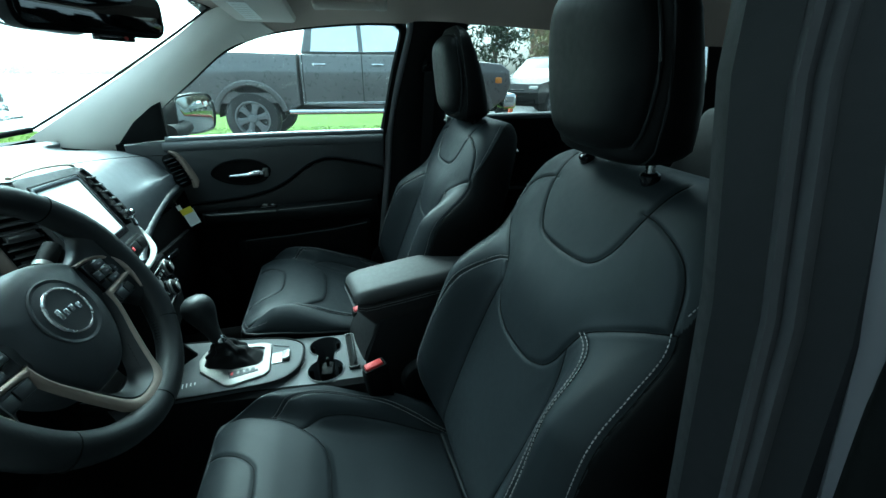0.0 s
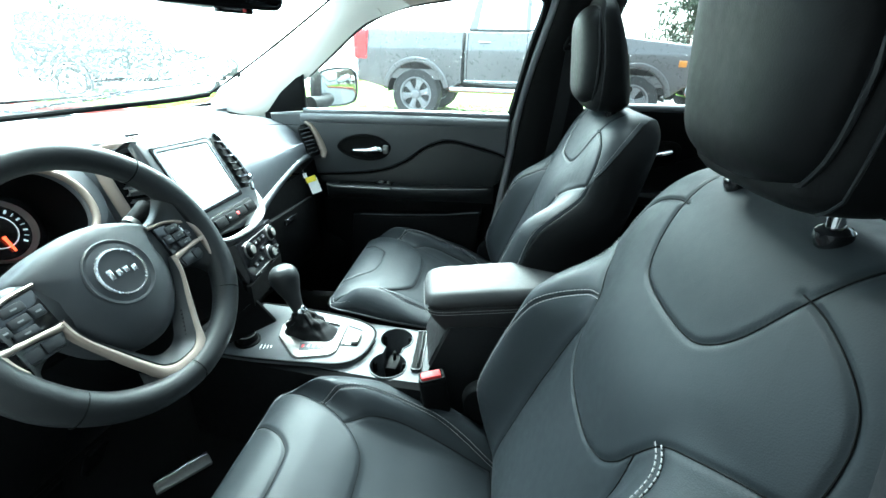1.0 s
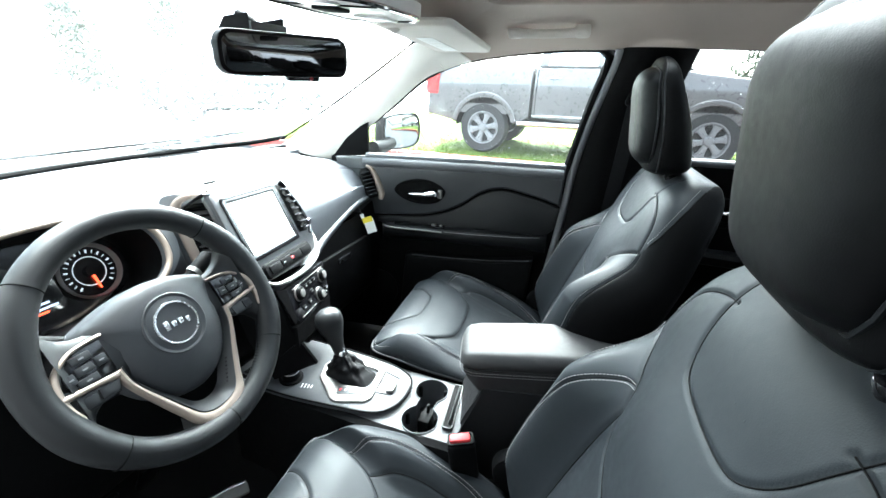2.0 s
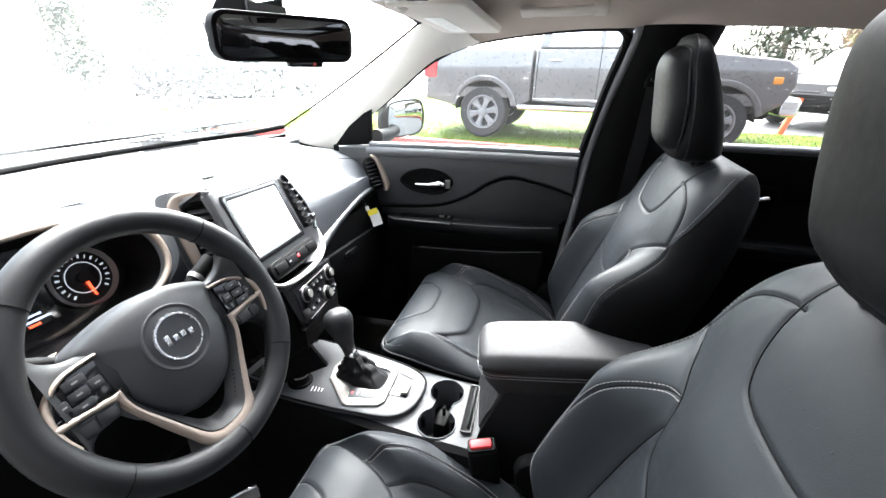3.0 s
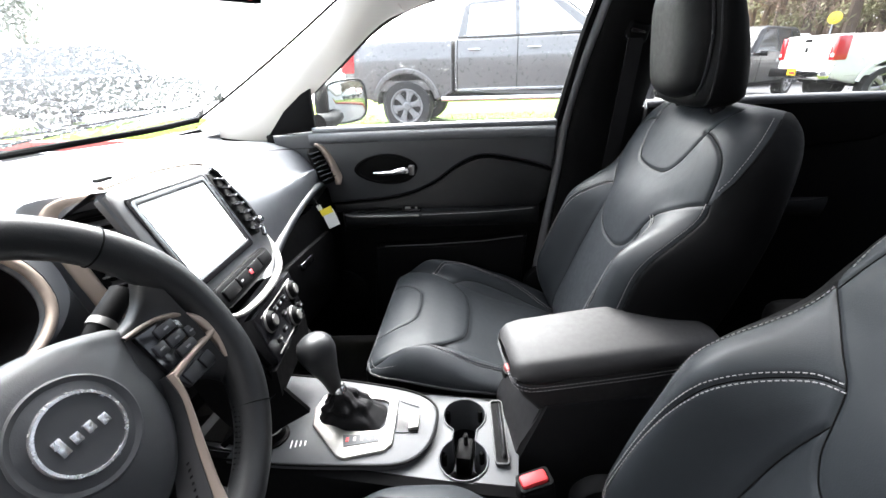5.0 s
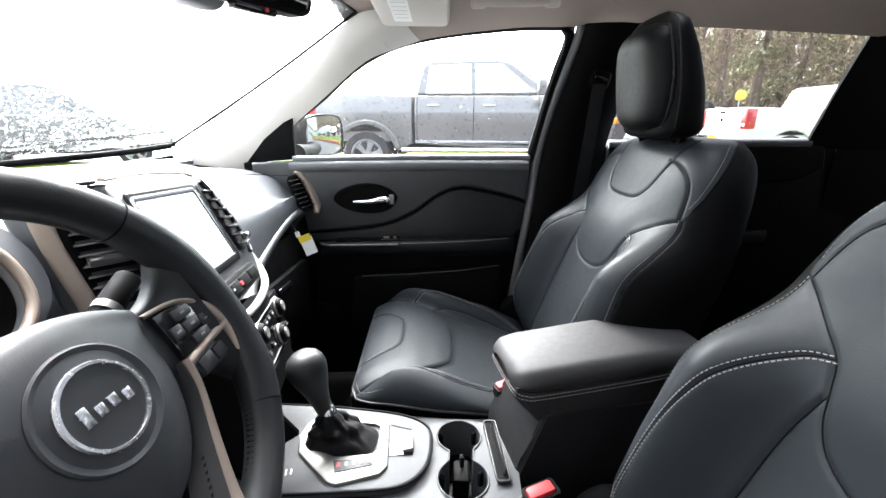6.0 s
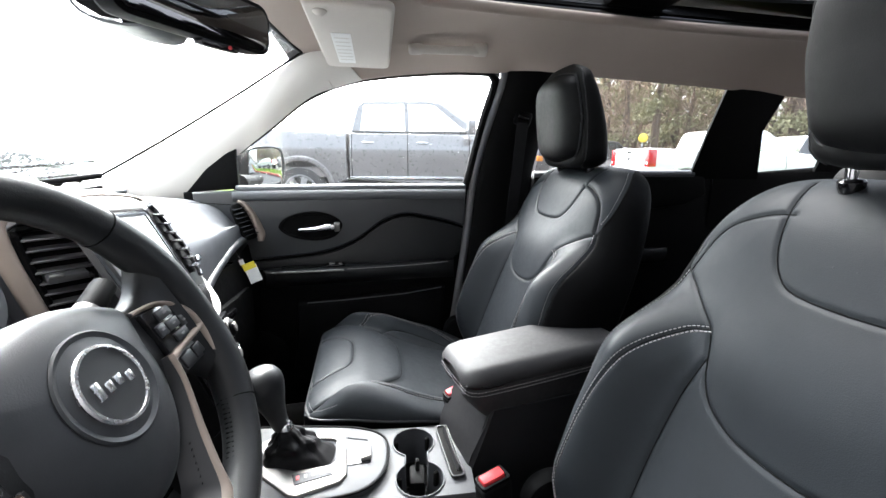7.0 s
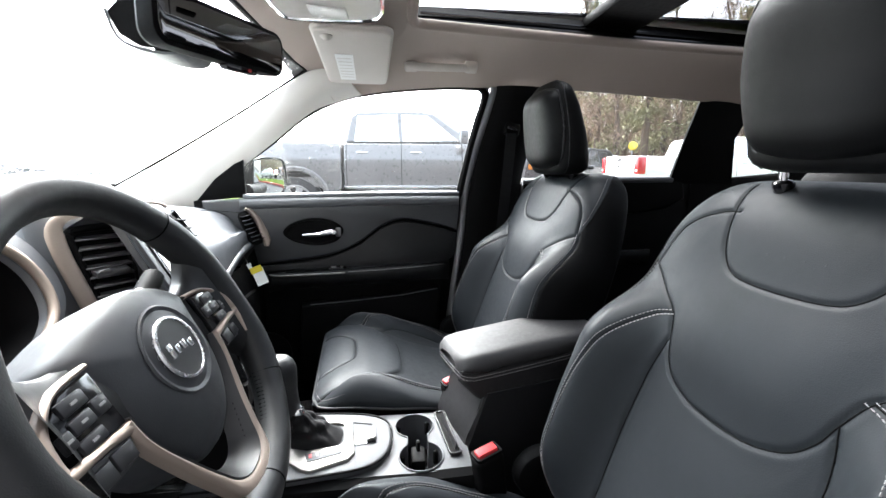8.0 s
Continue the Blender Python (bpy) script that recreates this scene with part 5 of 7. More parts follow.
for p, q in ((0.0, 0.022), (-0.022, 0.022), (0.024, 0.022), (0.0, 0.0), (-0.022, -0.02), (-0.055, -0.022), (0.082, -0.024), (0.070, -0.03)):
    b = part("button", rbox((0.017, 0.010, 0.006), 0.002, 1, cl_m @ pose(p, q, 0.002)), BLACK, clim)
    part("printed_bar", rbox((0.008, 0.0022, 0.001), 0, 1, cl_m @ pose(p, q, 0.0056)), GREYPRINT, b)
for q, w in ((0.036, 0.17), (-0.040, 0.15)):
    part("panel_line", rbox((w, 0.0015, 0.002), 0, 1, cl_m @ pose(0, q, 0.0025)), SILVER, clim)
part("stack_cheek", loft([[on_stack(0.150, -0.155, -0.02), on_stack(0.14, -0.205, -0.03), on_stack(0.128, -0.262, -0.03), on_stack(0.11, -0.33, -0.02)], [on_stack(0.165, -0.150, -0.10), on_stack(0.155, -0.205, -0.11), on_stack(0.14, -0.262, -0.12), on_stack(0.12, -0.33, -0.12)]], thick=0.01), BLACK, dash)
part("stack_cheek", loft([[on_stack(-0.08, -0.155, -0.02), on_stack(-0.07, -0.262, -0.03), on_stack(-0.06, -0.36, -0.02)], [on_stack(-0.09, -0.150, -0.12), on_stack(-0.08, -0.262, -0.14), on_stack(-0.07, -0.36, -0.14)]], thick=0.01), BLACK, dash)
part("stack_foot", loft([[on_stack(-0.075, -0.255, -0.01), on_stack(0.125, -0.255, -0.01)], [on_stack(-0.075, -0.30, -0.03), on_stack(0.125, -0.30, -0.03)], [(-0.17, -0.105, 0.72), (-0.21, 0.10, 0.72)]], thick=0.01), BLACK, dash)

# ---- instrument cluster ----
CL = axes((-0.235, -0.400, 1.098), (-0.06, 1, 0), (-0.36, 0, 0.93), (0.93, 0.06, 0.36))


def on_cl(p, q, d=0.0):
    return CL @ Vector((p, q, d))


ring_o = [(p.x, p.y) for p in smoothline([(0.196, 0.02, 0), (0.165, 0.068, 0), (0.09, 0.096, 0), (0.0, 0.102, 0), (-0.09, 0.096, 0), (-0.165, 0.068, 0), (-0.196, 0.02, 0), (-0.185, -0.035, 0), (-0.12, -0.070, 0), (0.0, -0.08, 0), (0.12, -0.070, 0), (0.185, -0.035, 0)], 5, True)]
hood = part("cluster_hood", loft([[on_cl(p * s, q * s + dq, d) for p, q in ring_o] for s, d, dq in ((1.10, -0.10, 0.006), (1.16, -0.03, 0.010), (1.13, 0.008, 0.008), (1.03, 0.010, 0.0), (0.96, -0.005, 0.0), (0.90, -0.05, 0.0), (0.86, -0.10, 0.0))], closed=True), DASH, dash, "hooded instrument cluster")
part("hood_liner", loft([[on_cl(p * s, q * s, d) for p, q in ring_o] for s, d in ((0.955, -0.004), (0.885, -0.05), (0.85, -0.095))], closed=True), BLACK, hood, "matte black inside of the hood")
part("cluster_trim", tube([on_cl(p * 0.985, q * 0.985, 0.010) for p, q in ring_o], 0.0062, 10, closed=True), CHAMPAGNE, hood, "champagne ring round the instruments")
part("cluster_face", slab([(p * 0.88, q * 0.88) for p, q in ring_o], 0.004, CL @ Matrix.Translation((0, 0, -0.085)), 0), PIANO, hood)
for cx in (0.098, -0.098):
    gm = CL @ pose(cx, 0.006, -0.080)
    gauge = part("gauge", lathe([(0.050, 0.0), (0.053, 0.010), (0.050, 0.016), (0.047, 0.006), (0.046, 0.003)], gm, 48), SILVER, hood, "round gauge with a metal rim")
    part("dial_face", cyl(0.0465, 0.0465, 0.003, 48, gm @ pose(0, 0, 0.002)), PIANO, gauge)
    part("inner_ring", tube([gm @ Vector((0.027 * math.cos(radians(a)), 0.027 * math.sin(radians(a)), 0.005)) for a in range(0, 360, 12)], 0.0009, 6, closed=True), GAUGE_WHITE, gauge)
    ticks = merge(*[rbox((0.0062, 0.0030 if k % 2 == 0 else 0.0012, 0.001), 0, 1, gm @ pose(0.0375 * math.cos(radians(225 - 15 * k)), 0.0375 * math.sin(radians(225 - 15 * k)), 0.0045, 0, 0, 225 - 15 * k)) for k in range(19)])
    part("dial_marks", ticks, GAUGE_WHITE, gauge, "pale dial marks")
    a = radians(-84)
    part("needle", tube([gm @ Vector((0.004 * math.cos(a), 0.004 * math.sin(a), 0.007)), gm @ Vector((0.036 * math.cos(a), 0.036 * math.sin(a), 0.007))], [0.0030, 0.0018], 6), GAUGE_RED, gauge, "glowing orange red needle")
    part("needle_hub", cyl(0.010, 0.009, 0.006, 24, gm @ pose(0, 0, 0.007)), PIANO, gauge)
disp = part("info_display", rbox((0.088, 0.064, 0.003), 0.001, 1, CL @ pose(0, -0.006, -0.078)), SCREEN, hood, "small colour display")
for q, w, c in ((-0.026, 0.05, DISPLAY), (-0.018, 0.03, DISPLAY), (0.012, 0.024, GAUGE_WHITE), (0.0, 0.018, DISPLAY), (-0.033, 0.016, GAUGE_RED)):
    part("display_bar", rbox((w, 0.0035, 0.001), 0, 1, CL @ pose(0.006, q, -0.0755)), c, disp)

# ---- steering wheel ----
WH = axes((-0.006, -0.378, 1.077), (-0.06, 0.998, 0), (-0.456, -0.027, 0.889), (0.888, 0.053, 0.457))


def on_wheel(p, q, d=0.0):
    return WH @ Vector((p, q, d))


wheel = thing("steering_wheel", (-0.006, -0.378, 1.077), "black leather steering wheel with champagne spoke trim", "steering wheel")
RW = 0.1715
pts = [on_wheel(RW * math.cos(a), RW * math.sin(a) * (0.985 if math.sin(a) < 0 else 1), 0) for a in (2 * math.pi * k / 96 for k in range(96))]
rad = [0.0190 + 0.0022 * math.exp(-((abs(math.degrees(math.atan2(math.sin(a), abs(math.cos(a))))) - 25) / 16) ** 2) for a in (2 * math.pi * k / 96 for k in range(96))]
rim = part("rim", tube(pts, rad, 18, closed=True, up=WH.col[2][:3]), LEATHER_SMOOTH, wheel, "black leather wheel rim")
for deg in (45, -38, -90, -142, 135):
    a = radians(deg)
    c, t = Vector((math.cos(a), math.sin(a))), Vector((-math.sin(a), math.cos(a)))
    r = 0.0191 + 0.0022 * math.exp(-((abs(math.degrees(math.atan2(math.sin(a), abs(math.cos(a))))) - 25) / 16) ** 2)
    part("rim_seam", tube([on_wheel((RW + r * math.cos(b)) * c.x, (RW + r * math.cos(b)) * c.y * (0.985 if deg == -90 else 1), r * math.sin(b)) for b in (2 * math.pi * k / 20 for k in range(20))], 0.0009, 6, closed=True), RUBBER, rim, "sewn joint in the rim")
for sg in (1, -1):
    lace = []
    for k in range(13):
        a = radians(-38 + 0 - 2.0 * k) if sg > 0 else radians(180 + 38 + 2.0 * k)
        rr = RW - 0.0200
        p = on_wheel(rr * math.cos(a), rr * math.sin(a), 0.003)
        q = on_wheel(rr * math.cos(a + 0.012), rr * math.sin(a + 0.012), -0.005)
        lace.append(tube([p, q], 0.0009, 5))
    part("lacing", merge(*lace), RUBBER, rim, "laced seam inside the rim")


def wheel_skin(rows):
    return loft([smoothline([on_wheel(*p) for p in r], 4) for r in rows])


# airbag pad: a domed shield
half_pad = [(0.040, 0.069), (0.078, 0.057), (0.098, 0.047), (0.097, 0.034), (0.091, 0.012), (0.088, -0.014), (0.080, -0.042), (0.061, -0.074), (0.034, -0.097)]
pad_out = smoothline([(0.0, 0.074, 0)] + [(p, q, 0) for p, q in half_pad] + [(0.0, -0.105, 0)] + [(-p, q, 0) for p, q in half_pad[::-1]], 5, True)
rows = []
for s, d in ((1.0, -0.050), (1.0, -0.020), (0.985, -0.008), (0.94, 0.0), (0.85, 0.006), (0.7, 0.010), (0.5, 0.0125), (0.25, 0.0135), (0.02, 0.014)):
    rows.append([on_wheel(p.x * s, p.y * s - 0.002 * (1 - s), d - 0.011 * (abs(p.x * s) / 0.09) ** 2 - 0.010 * (max(0.0, -p.y * s) / 0.10) ** 2) for p in pad_out])
hub = part("airbag_pad", loft(rows, closed=True), HUB, wheel, "grained black airbag pad")
BRIGHT = mat("polished badge metal", (0.62, 0.62, 0.63), 0.25, metal=0.9, vary=0.05, scale=20)
part("badge_ring", lathe([(0.024, 0.006), (0.0455, 0.0060), (0.0462, 0.0080), (0.0445, 0.0092), (0.041, 0.0080), (0.037, 0.006), (0.032, 0.005), (0.024, 0.005)], WH @ pose(0.001, 0.002, 0.0035), 56), HUB, hub, "dished grained badge surround")
badge = part("badge", lathe([(0.024, 0.0), (0.0315, 0.0), (0.0328, 0.003), (0.0318, 0.0048), (0.0296, 0.0050), (0.0286, 0.002)], WH @ pose(0.001, 0.002, 0.011), 56), BRIGHT, hub, "round silver badge")
part("badge_face", cyl(0.0292, 0.0292, 0.003, 48, WH @ pose(0.001, 0.002, 0.0130)), mat("dark grey badge enamel", (0.045, 0.047, 0.05), 0.4, metal=0.3, spec=0.4), badge, "grey badge disc")
marks = [rbox((0.0072, 0.0145 if k == 0 else 0.0088, 0.002), 0.0016, 2, WH @ pose(-0.0152 + 0.0108 * k, 0.004 if k == 0 else 0.002 + (-0.003 if k == 3 else 0.0), 0.0150)) for k in range(4)]
part("badge_mark", merge(*marks), BRIGHT, badge, "plain raised chrome bars")


def strip(outer, inner, thick=0.006, crown=0.0015):
    """A flat rounded band between two edges on the wheel, (p, q, d) along each."""
    a, b = smoothline(outer, 6), smoothline(inner, 6)
    sec = []
    for t, h in ((0.0, -thick), (0.0, -0.0015), (0.06, -0.0004), (0.2, 0.5 * crown), (0.5, crown), (0.8, 0.5 * crown), (0.94, -0.0004), (1.0, -0.0015), (1.0, -thick)):
        sec.append([on_wheel(*(p.lerp(q, t) + Vector((0, 0, h)))) for p, q in zip(a, b)])
    return loft(sec)


# side spokes with button pads
for sg in (1, -1):
    top_edge = [(0.060, 0.046), (0.100, 0.045), (0.126, 0.058), (0.142, 0.086)]
    low_edge = [(0.060, -0.034), (0.100, -0.038), (0.130, -0.050), (0.144, -0.078)]
    sp = []
    for t, h in ((0.0, -0.024), (0.0, -0.012), (0.05, -0.006), (0.2, -0.002), (0.5, 0.0), (0.8, -0.002), (0.95, -0.006), (1.0, -0.012), (1.0, -0.024)):
        sp.append([(sg * (a + (c - a) * t), b + (e - b) * t, h + lift) for (a, b), (c, e), lift in zip(top_edge, low_edge, (0.0, -0.001, 0.002, 0.010))])
    spoke = part("side_spoke", wheel_skin(sp), LEATHER_SMOOTH, wheel, "padded side spoke")
    mir = lambda pts: [(sg * p, q, d) for p, q, d in pts]
    # upper button field with a four-way pad, lower field with two keys
    field = [(0.088, 0.032), (0.119, 0.030), (0.139, 0.018), (0.148, 0.0), (0.1495, -0.010), (0.089, -0.014)]
    pad = part("button_pad", slab([(sg * p, q) for p, q in field], 0.006, WH @ Matrix.Translation((0, 0, -0.002)), 0.0015), PIANO, spoke, "button pad with grey markings")
    for p, q, w, h in ((0.1185, 0.0075, 0.021, 0.011), (0.099, 0.0085, 0.014, 0.013), (0.1365, 0.0035, 0.012, 0.013), (0.116, 0.0215, 0.024, 0.011), (0.121, -0.0065, 0.024, 0.010)):
        b = part("button", rbox((w, h, 0.004), 0.0016, 2, WH @ pose(sg * p, q, 0.0045)), BUTTON, pad)
        part("printed_bar", rbox((0.006, 0.0020, 0.0006), 0, 1, WH @ pose(sg * p, q, 0.0067)), GREYPRINT, b)
    low = [(0.091, -0.023), (0.148, -0.018), (0.1475, -0.032), (0.136, -0.041), (0.098, -0.040)]
    pad2 = part("button_pad", slab([(sg * p, q) for p, q in low], 0.006, WH @ Matrix.Translation((0, 0, -0.004)), 0.0015), BUTTON, spoke, "lower pair of grey keys")
    for p in (0.1085, 0.1325):
        part("button", rbox((0.0215, 0.0145, 0.004), 0.0016, 2, WH @ pose(sg * p, -0.0305, 0.0025, 0, 0, sg * 4)), BUTTON, pad2)
    # champagne edge over the top and round the end, and the bar between the fields
    part("spoke_trim", strip(mir([(0.082, 0.0385, 0.001), (0.120, 0.0355, 0.003), (0.146, 0.0215, 0.006), (0.158, 0.001, 0.009), (0.157, -0.026, 0.010), (0.148, -0.046, 0.008)]), mir([(0.082, 0.0340, 0.001), (0.118, 0.0310, 0.003), (0.140, 0.0180, 0.006), (0.1485, -0.001, 0.008), (0.149, -0.024, 0.008), (0.144, -0.042, 0.007)])), CHAMPAGNE, spoke, "champagne edge of the button pad")
    part("spoke_trim", strip(mir([(0.154, -0.0085, 0.0095), (0.118, -0.0125, 0.006), (0.086, -0.0155, 0.004)]), mir([(0.154, -0.0165, 0.0095), (0.118, -0.0195, 0.006), (0.090, -0.0245, 0.004)])), CHAMPAGNE, spoke)

# lower spoke: V-shaped champagne bezel with a dark grey inner slope
v_out = [(0.094, -0.018, 0.004), (0.088, -0.044, 0.003), (0.068, -0.090, 0.002), (0.053, -0.122, 0.003), (0.042, -0.147, 0.005), (0.027, -0.162, 0.007), (0.0, -0.1655, 0.008)]
v_in = [(0.085, -0.014, 0.004), (0.081, -0.042, 0.003), (0.061, -0.082, 0.002), (0.046, -0.111, 0.003), (0.034, -0.131, 0.005), (0.019, -0.1405, 0.007), (0.0, -0.1425, 0.008)]
v_deep = [(0.080, -0.014, -0.010), (0.074, -0.042, -0.014), (0.052, -0.076, -0.018), (0.036, -0.100, -0.020), (0.024, -0.116, -0.020), (0.012, -0.124, -0.020), (0.0, -0.126, -0.020)]
whole = lambda half: half + [(-p, q, d) for p, q, d in half[-2::-1]]
lower = part("lower_bezel", strip(whole(v_out), whole(v_in), 0.010, 0.002), CHAMPAGNE, wheel, "champagne bezel of the lower spoke")
part("inner_slope", loft([[on_wheel(p.x, p.y, p.z - 0.0012) for p in smoothline(whole(v_in), 6)], [on_wheel(*p) for p in smoothline(whole(v_deep), 6)]], thick=0.002), BUTTON, lower, "dark grey slope inside the bezel")
part("bezel_print", merge(*[rbox((0.0018, 0.0050, 0.0008), 0, 1, WH @ pose(0.030 + 0.0030 * j, -0.122 + 0.0054 * j, -0.0055, 30, -20, 62)) for j in range(7)]), BLACK, lower, "unreadable embossed words as bars")
for sg in (1, -1):
    leg = [[(sg * 0.052, -0.122, -0.014), (sg * 0.060, -0.140, -0.010), (sg * 0.075, -0.160, -0.004)], [(sg * 0.040, -0.146, 0.001), (sg * 0.048, -0.154, 0.006), (sg * 0.056, -0.168, 0.012)], [(sg * 0.004, -0.158, 0.001), (sg * 0.008, -0.162, 0.006), (sg * 0.010, -0.172, 0.012)], [(sg * 0.004, -0.152, -0.014), (sg * 0.006, -0.158, -0.012), (sg * 0.008, -0.170, -0.006)]]
    part("lower_spoke", wheel_skin(leg), LEATHER_SMOOTH, wheel)
part("column_shroud", loft([[on_wheel(w * math.cos(a), w * 0.8 * math.sin(a) - 0.01, d) for a in (2 * math.pi * j / 24 for j in range(24))] for w, d in ((0.060, -0.045), (0.072, -0.08), (0.08, -0.16), (0.09, -0.24))], closed=True), BLACK, dash, "black steering column shroud")
for sg in (1, -1):
    st = part("column_stalk", tube([on_wheel(sg * p, q, d) for p, q, d in ((0.05, 0.020, -0.070), (0.10, 0.048, -0.058), (0.122, 0.058, -0.054), (0.152, 0.072, -0.050))], [0.008, 0.010, 0.013, 0.012], 12), BLACK, dash, "black column stalk with a silver end")
    if sg > 0:
        part("stalk_end", tube([on_wheel(sg * 0.112, 0.0535, -0.056), on_wheel(sg * 0.119, 0.0567, -0.0547)], 0.0132, 14), SILVER, st)

# hanging tag under the pad
tag = thing("hanging_tag", (-0.23, 0.544, 0.93), "yellow and white paper tag hanging from the glovebox", "paper tag")
tm = facing((-0.228, 0.545, 0.926), (0.60, -0.76, 0.24), (-0.30, 0.0, 0.95))
part("card", rbox((0.036, 0.052, 0.0008), 0, 1, tm @ pose(0.003, -0.014, 0.0)), WHITE, tag)
part("band", rbox((0.036, 0.020, 0.0008), 0, 1, tm @ pose(0.0, 0.012, 0.0012)), YELLOW, tag, "yellow upper band")
part("flap", rbox((0.013, 0.016, 0.0008), 0, 1, tm @ pose(-0.014, 0.030, 0.0)), WHITE, tag)
part("string", tube([tm @ Vector((-0.014, 0.034, 0)), (-0.262, 0.535, 0.985)], 0.0008, 5), THREAD, tag)

# ---- centre console ----
console = thing("centre_console", (0.15, 0.0, 0.42), "black centre console with cup holders and armrest", "centre console")
sec = [(-0.27, 0.105, 0.70), (-0.14, 0.112, 0.694), (0.0, 0.116, 0.694), (0.15, 0.116, 0.694), (0.26, 0.112, 0.696), (0.345, 0.112, 0.70)]
rows = [[(x, -w - 0.012, 0.42), (x, -w - 0.006, 0.58), (x, -w, z - 0.03), (x, -w + 0.006, z - 0.008), (x, -w + 0.02, z), (x, w - 0.02, z), (x, w - 0.006, z - 0.008), (x, w, z - 0.03), (x, w + 0.006, 0.58), (x, w + 0.012, 0.42)] for x, w, z in sec]
CUPS = [(0.240, 0.048, 0.0415), (0.250, -0.050, 0.0435)]


def console_top():
    """The tub of the console: its sides and a top pierced by the cup holders."""
    side = loft([r[:5] for r in rows])
    side2 = loft([r[5:] for r in rows])
    bm = bmesh.new()
    out = [(-0.27, -0.086), (0.16, -0.096), (0.31, -0.092), (0.31, 0.092), (0.16, 0.096), (-0.27, 0.086)]
    k = 120
    ang = [2 * math.pi * i / k for i in range(k)]
    # peanut-shaped opening of the two holders
    inner = []
    for a in ang:
        d = Vector((math.cos(a), math.sin(a)))
        best = 0.0
        for r0 in np.linspace(0.0, 0.13, 131):
            p = Vector((0.2455, 0.0)) + d * float(r0)
            if any((p - Vector((cx, cy))).length < cr for cx, cy, cr in CUPS) or (abs(p.y) < 0.03 and abs(p.x - 0.2455) < 0.022):
                best = float(r0)
        inner.append(Vector((0.2455, 0.0)) + d * best)
    outer = []
    for a in ang:
        d = Vector((math.cos(a), math.sin(a)))
        t = min((0.345 - 0.2455) / d.x if d.x > 1e-6 else (0.160 - 0.2455) / d.x if d.x < -1e-6 else 9, 0.0945 / abs(d.y) if abs(d.y) > 1e-6 else 9)
        outer.append(Vector((0.2455, 0.0)) + d * t)
    vi, vo, vd = [bm.verts.new((p.x, p.y, 0.6955)) for p in inner], [bm.verts.new((p.x, p.y, 0.6955)) for p in outer], [bm.verts.new((0.2455 + (p.x - 0.2455) * 0.93, p.y * 0.93, 0.615)) for p in inner]
    for i in range(k):
        j = (i + 1) % k
        bm.faces.new((vi[i], vo[i], vo[j], vi[j]))
        bm.faces.new((vd[i], vi[i], vi[j], vd[j]))
    bm.faces.new(vd)
    v = [bm.verts.new((x, y, 0.6945)) for x, y in ((-0.27, -0.094), (0.160, -0.094), (0.160, 0.094), (-0.27, 0.094))]
    bm.faces.new(v)
    bmesh.ops.recalc_face_normals(bm, faces=bm.faces[:])
    return merge(side, side2), bm, inner


tub_bm, deck_bm, cup_edge = console_top()
tub = part("tub", tub_bm, BLACK, console)
part("deck", deck_bm, PLATE, tub, "grey satin console deck")
part("cup_rim", tube([(p.x, p.y, 0.697) for p in cup_edge], 0.0017, 8, closed=True), PLATE, tub, "bright rim of the twin cup holder")
part("cup_divider", rbox((0.030, 0.050, 0.05), 0.006, 2, pose(0.246, 0.0, 0.640)), BLACK, tub)
for cx, cy, cr in CUPS:
    part("cup_mat", cyl(cr * 0.86, cr * 0.86, 0.004, 32, pose(cx, cy, 0.618)), RUBBER, tub, "rubber mat in the cup holder")
    for a in (40, 160, 280):
        part("cup_finger", rbox((0.012, 0.008, 0.03), 0.003, 2, pose(cx + cr * 0.93 * math.cos(radians(a)), cy + cr * 0.93 * math.sin(radians(a)), 0.672, 0, 0, a)), RUBBER, tub)
# shifter plate
plate_o = [(p.x, p.y) for p in smoothline([(-0.165, 0.100, 0), (-0.05, 0.100, 0), (0.06, 0.094, 0), (0.135, 0.082, 0), (0.178, 0.055, 0), (0.190, 0.010, 0), (0.182, -0.045, 0), (0.145, -0.082, 0), (0.06, -0.098, 0), (-0.06, -0.112, 0), (-0.165, -0.116, 0)], 5)]
plate = part("shifter_plate", slab(plate_o, 0.012, pose(0, 0, 0.696), 0.004, 3), PLATE, console, "grey satin plate round the gear lever")
part("plate_rim", tube([(x * 1.012, y * 1.012, 0.7075) for x, y in plate_o], 0.0022, 8), BLACK, plate, "dark joint round the plate")
bez = [(-0.055, 0.012), (-0.050, 0.045), (-0.030, 0.068), (0.085, 0.066), (0.106, 0.056), (0.122, -0.048), (0.112, -0.066), (0.046, -0.092), (0.030, -0.088), (-0.040, -0.030)]
hole = [(-0.040, 0.012), (-0.036, 0.036), (-0.022, 0.050), (0.078, 0.050), (0.090, 0.044), (0.098, -0.012), (0.090, -0.024), (0.030, -0.034), (0.016, -0.030), (-0.028, -0.014)]
bzl = part("shifter_bezel", ringslab(bez, hole, 0.009, pose(0, 0, 0.706), 0.0035), SILVER, plate, "satin silver bezel round the boot")
part("gear_window", slab([(0.028, -0.046), (0.090, -0.036), (0.098, -0.050), (0.038, -0.070)], 0.002, pose(0, 0, 0.7145), 0.0005), PLATE, bzl, "dark gear position window")
for i in range(5):
    part("gear_mark", rbox((0.005, 0.009, 0.001), 0, 1, pose(0.040 + 0.0125 * i, -0.0555 + 0.0032 * i, 0.7172, 0, 0, 12)), RED if i == 0 else GREYPRINT, bzl)
sw = part("brake_switch_recess", rbox((0.042, 0.044, 0.003), 0.001, 1, pose(0.137, 0.002, 0.7085, 0, 0, 8)), PIANO, plate)
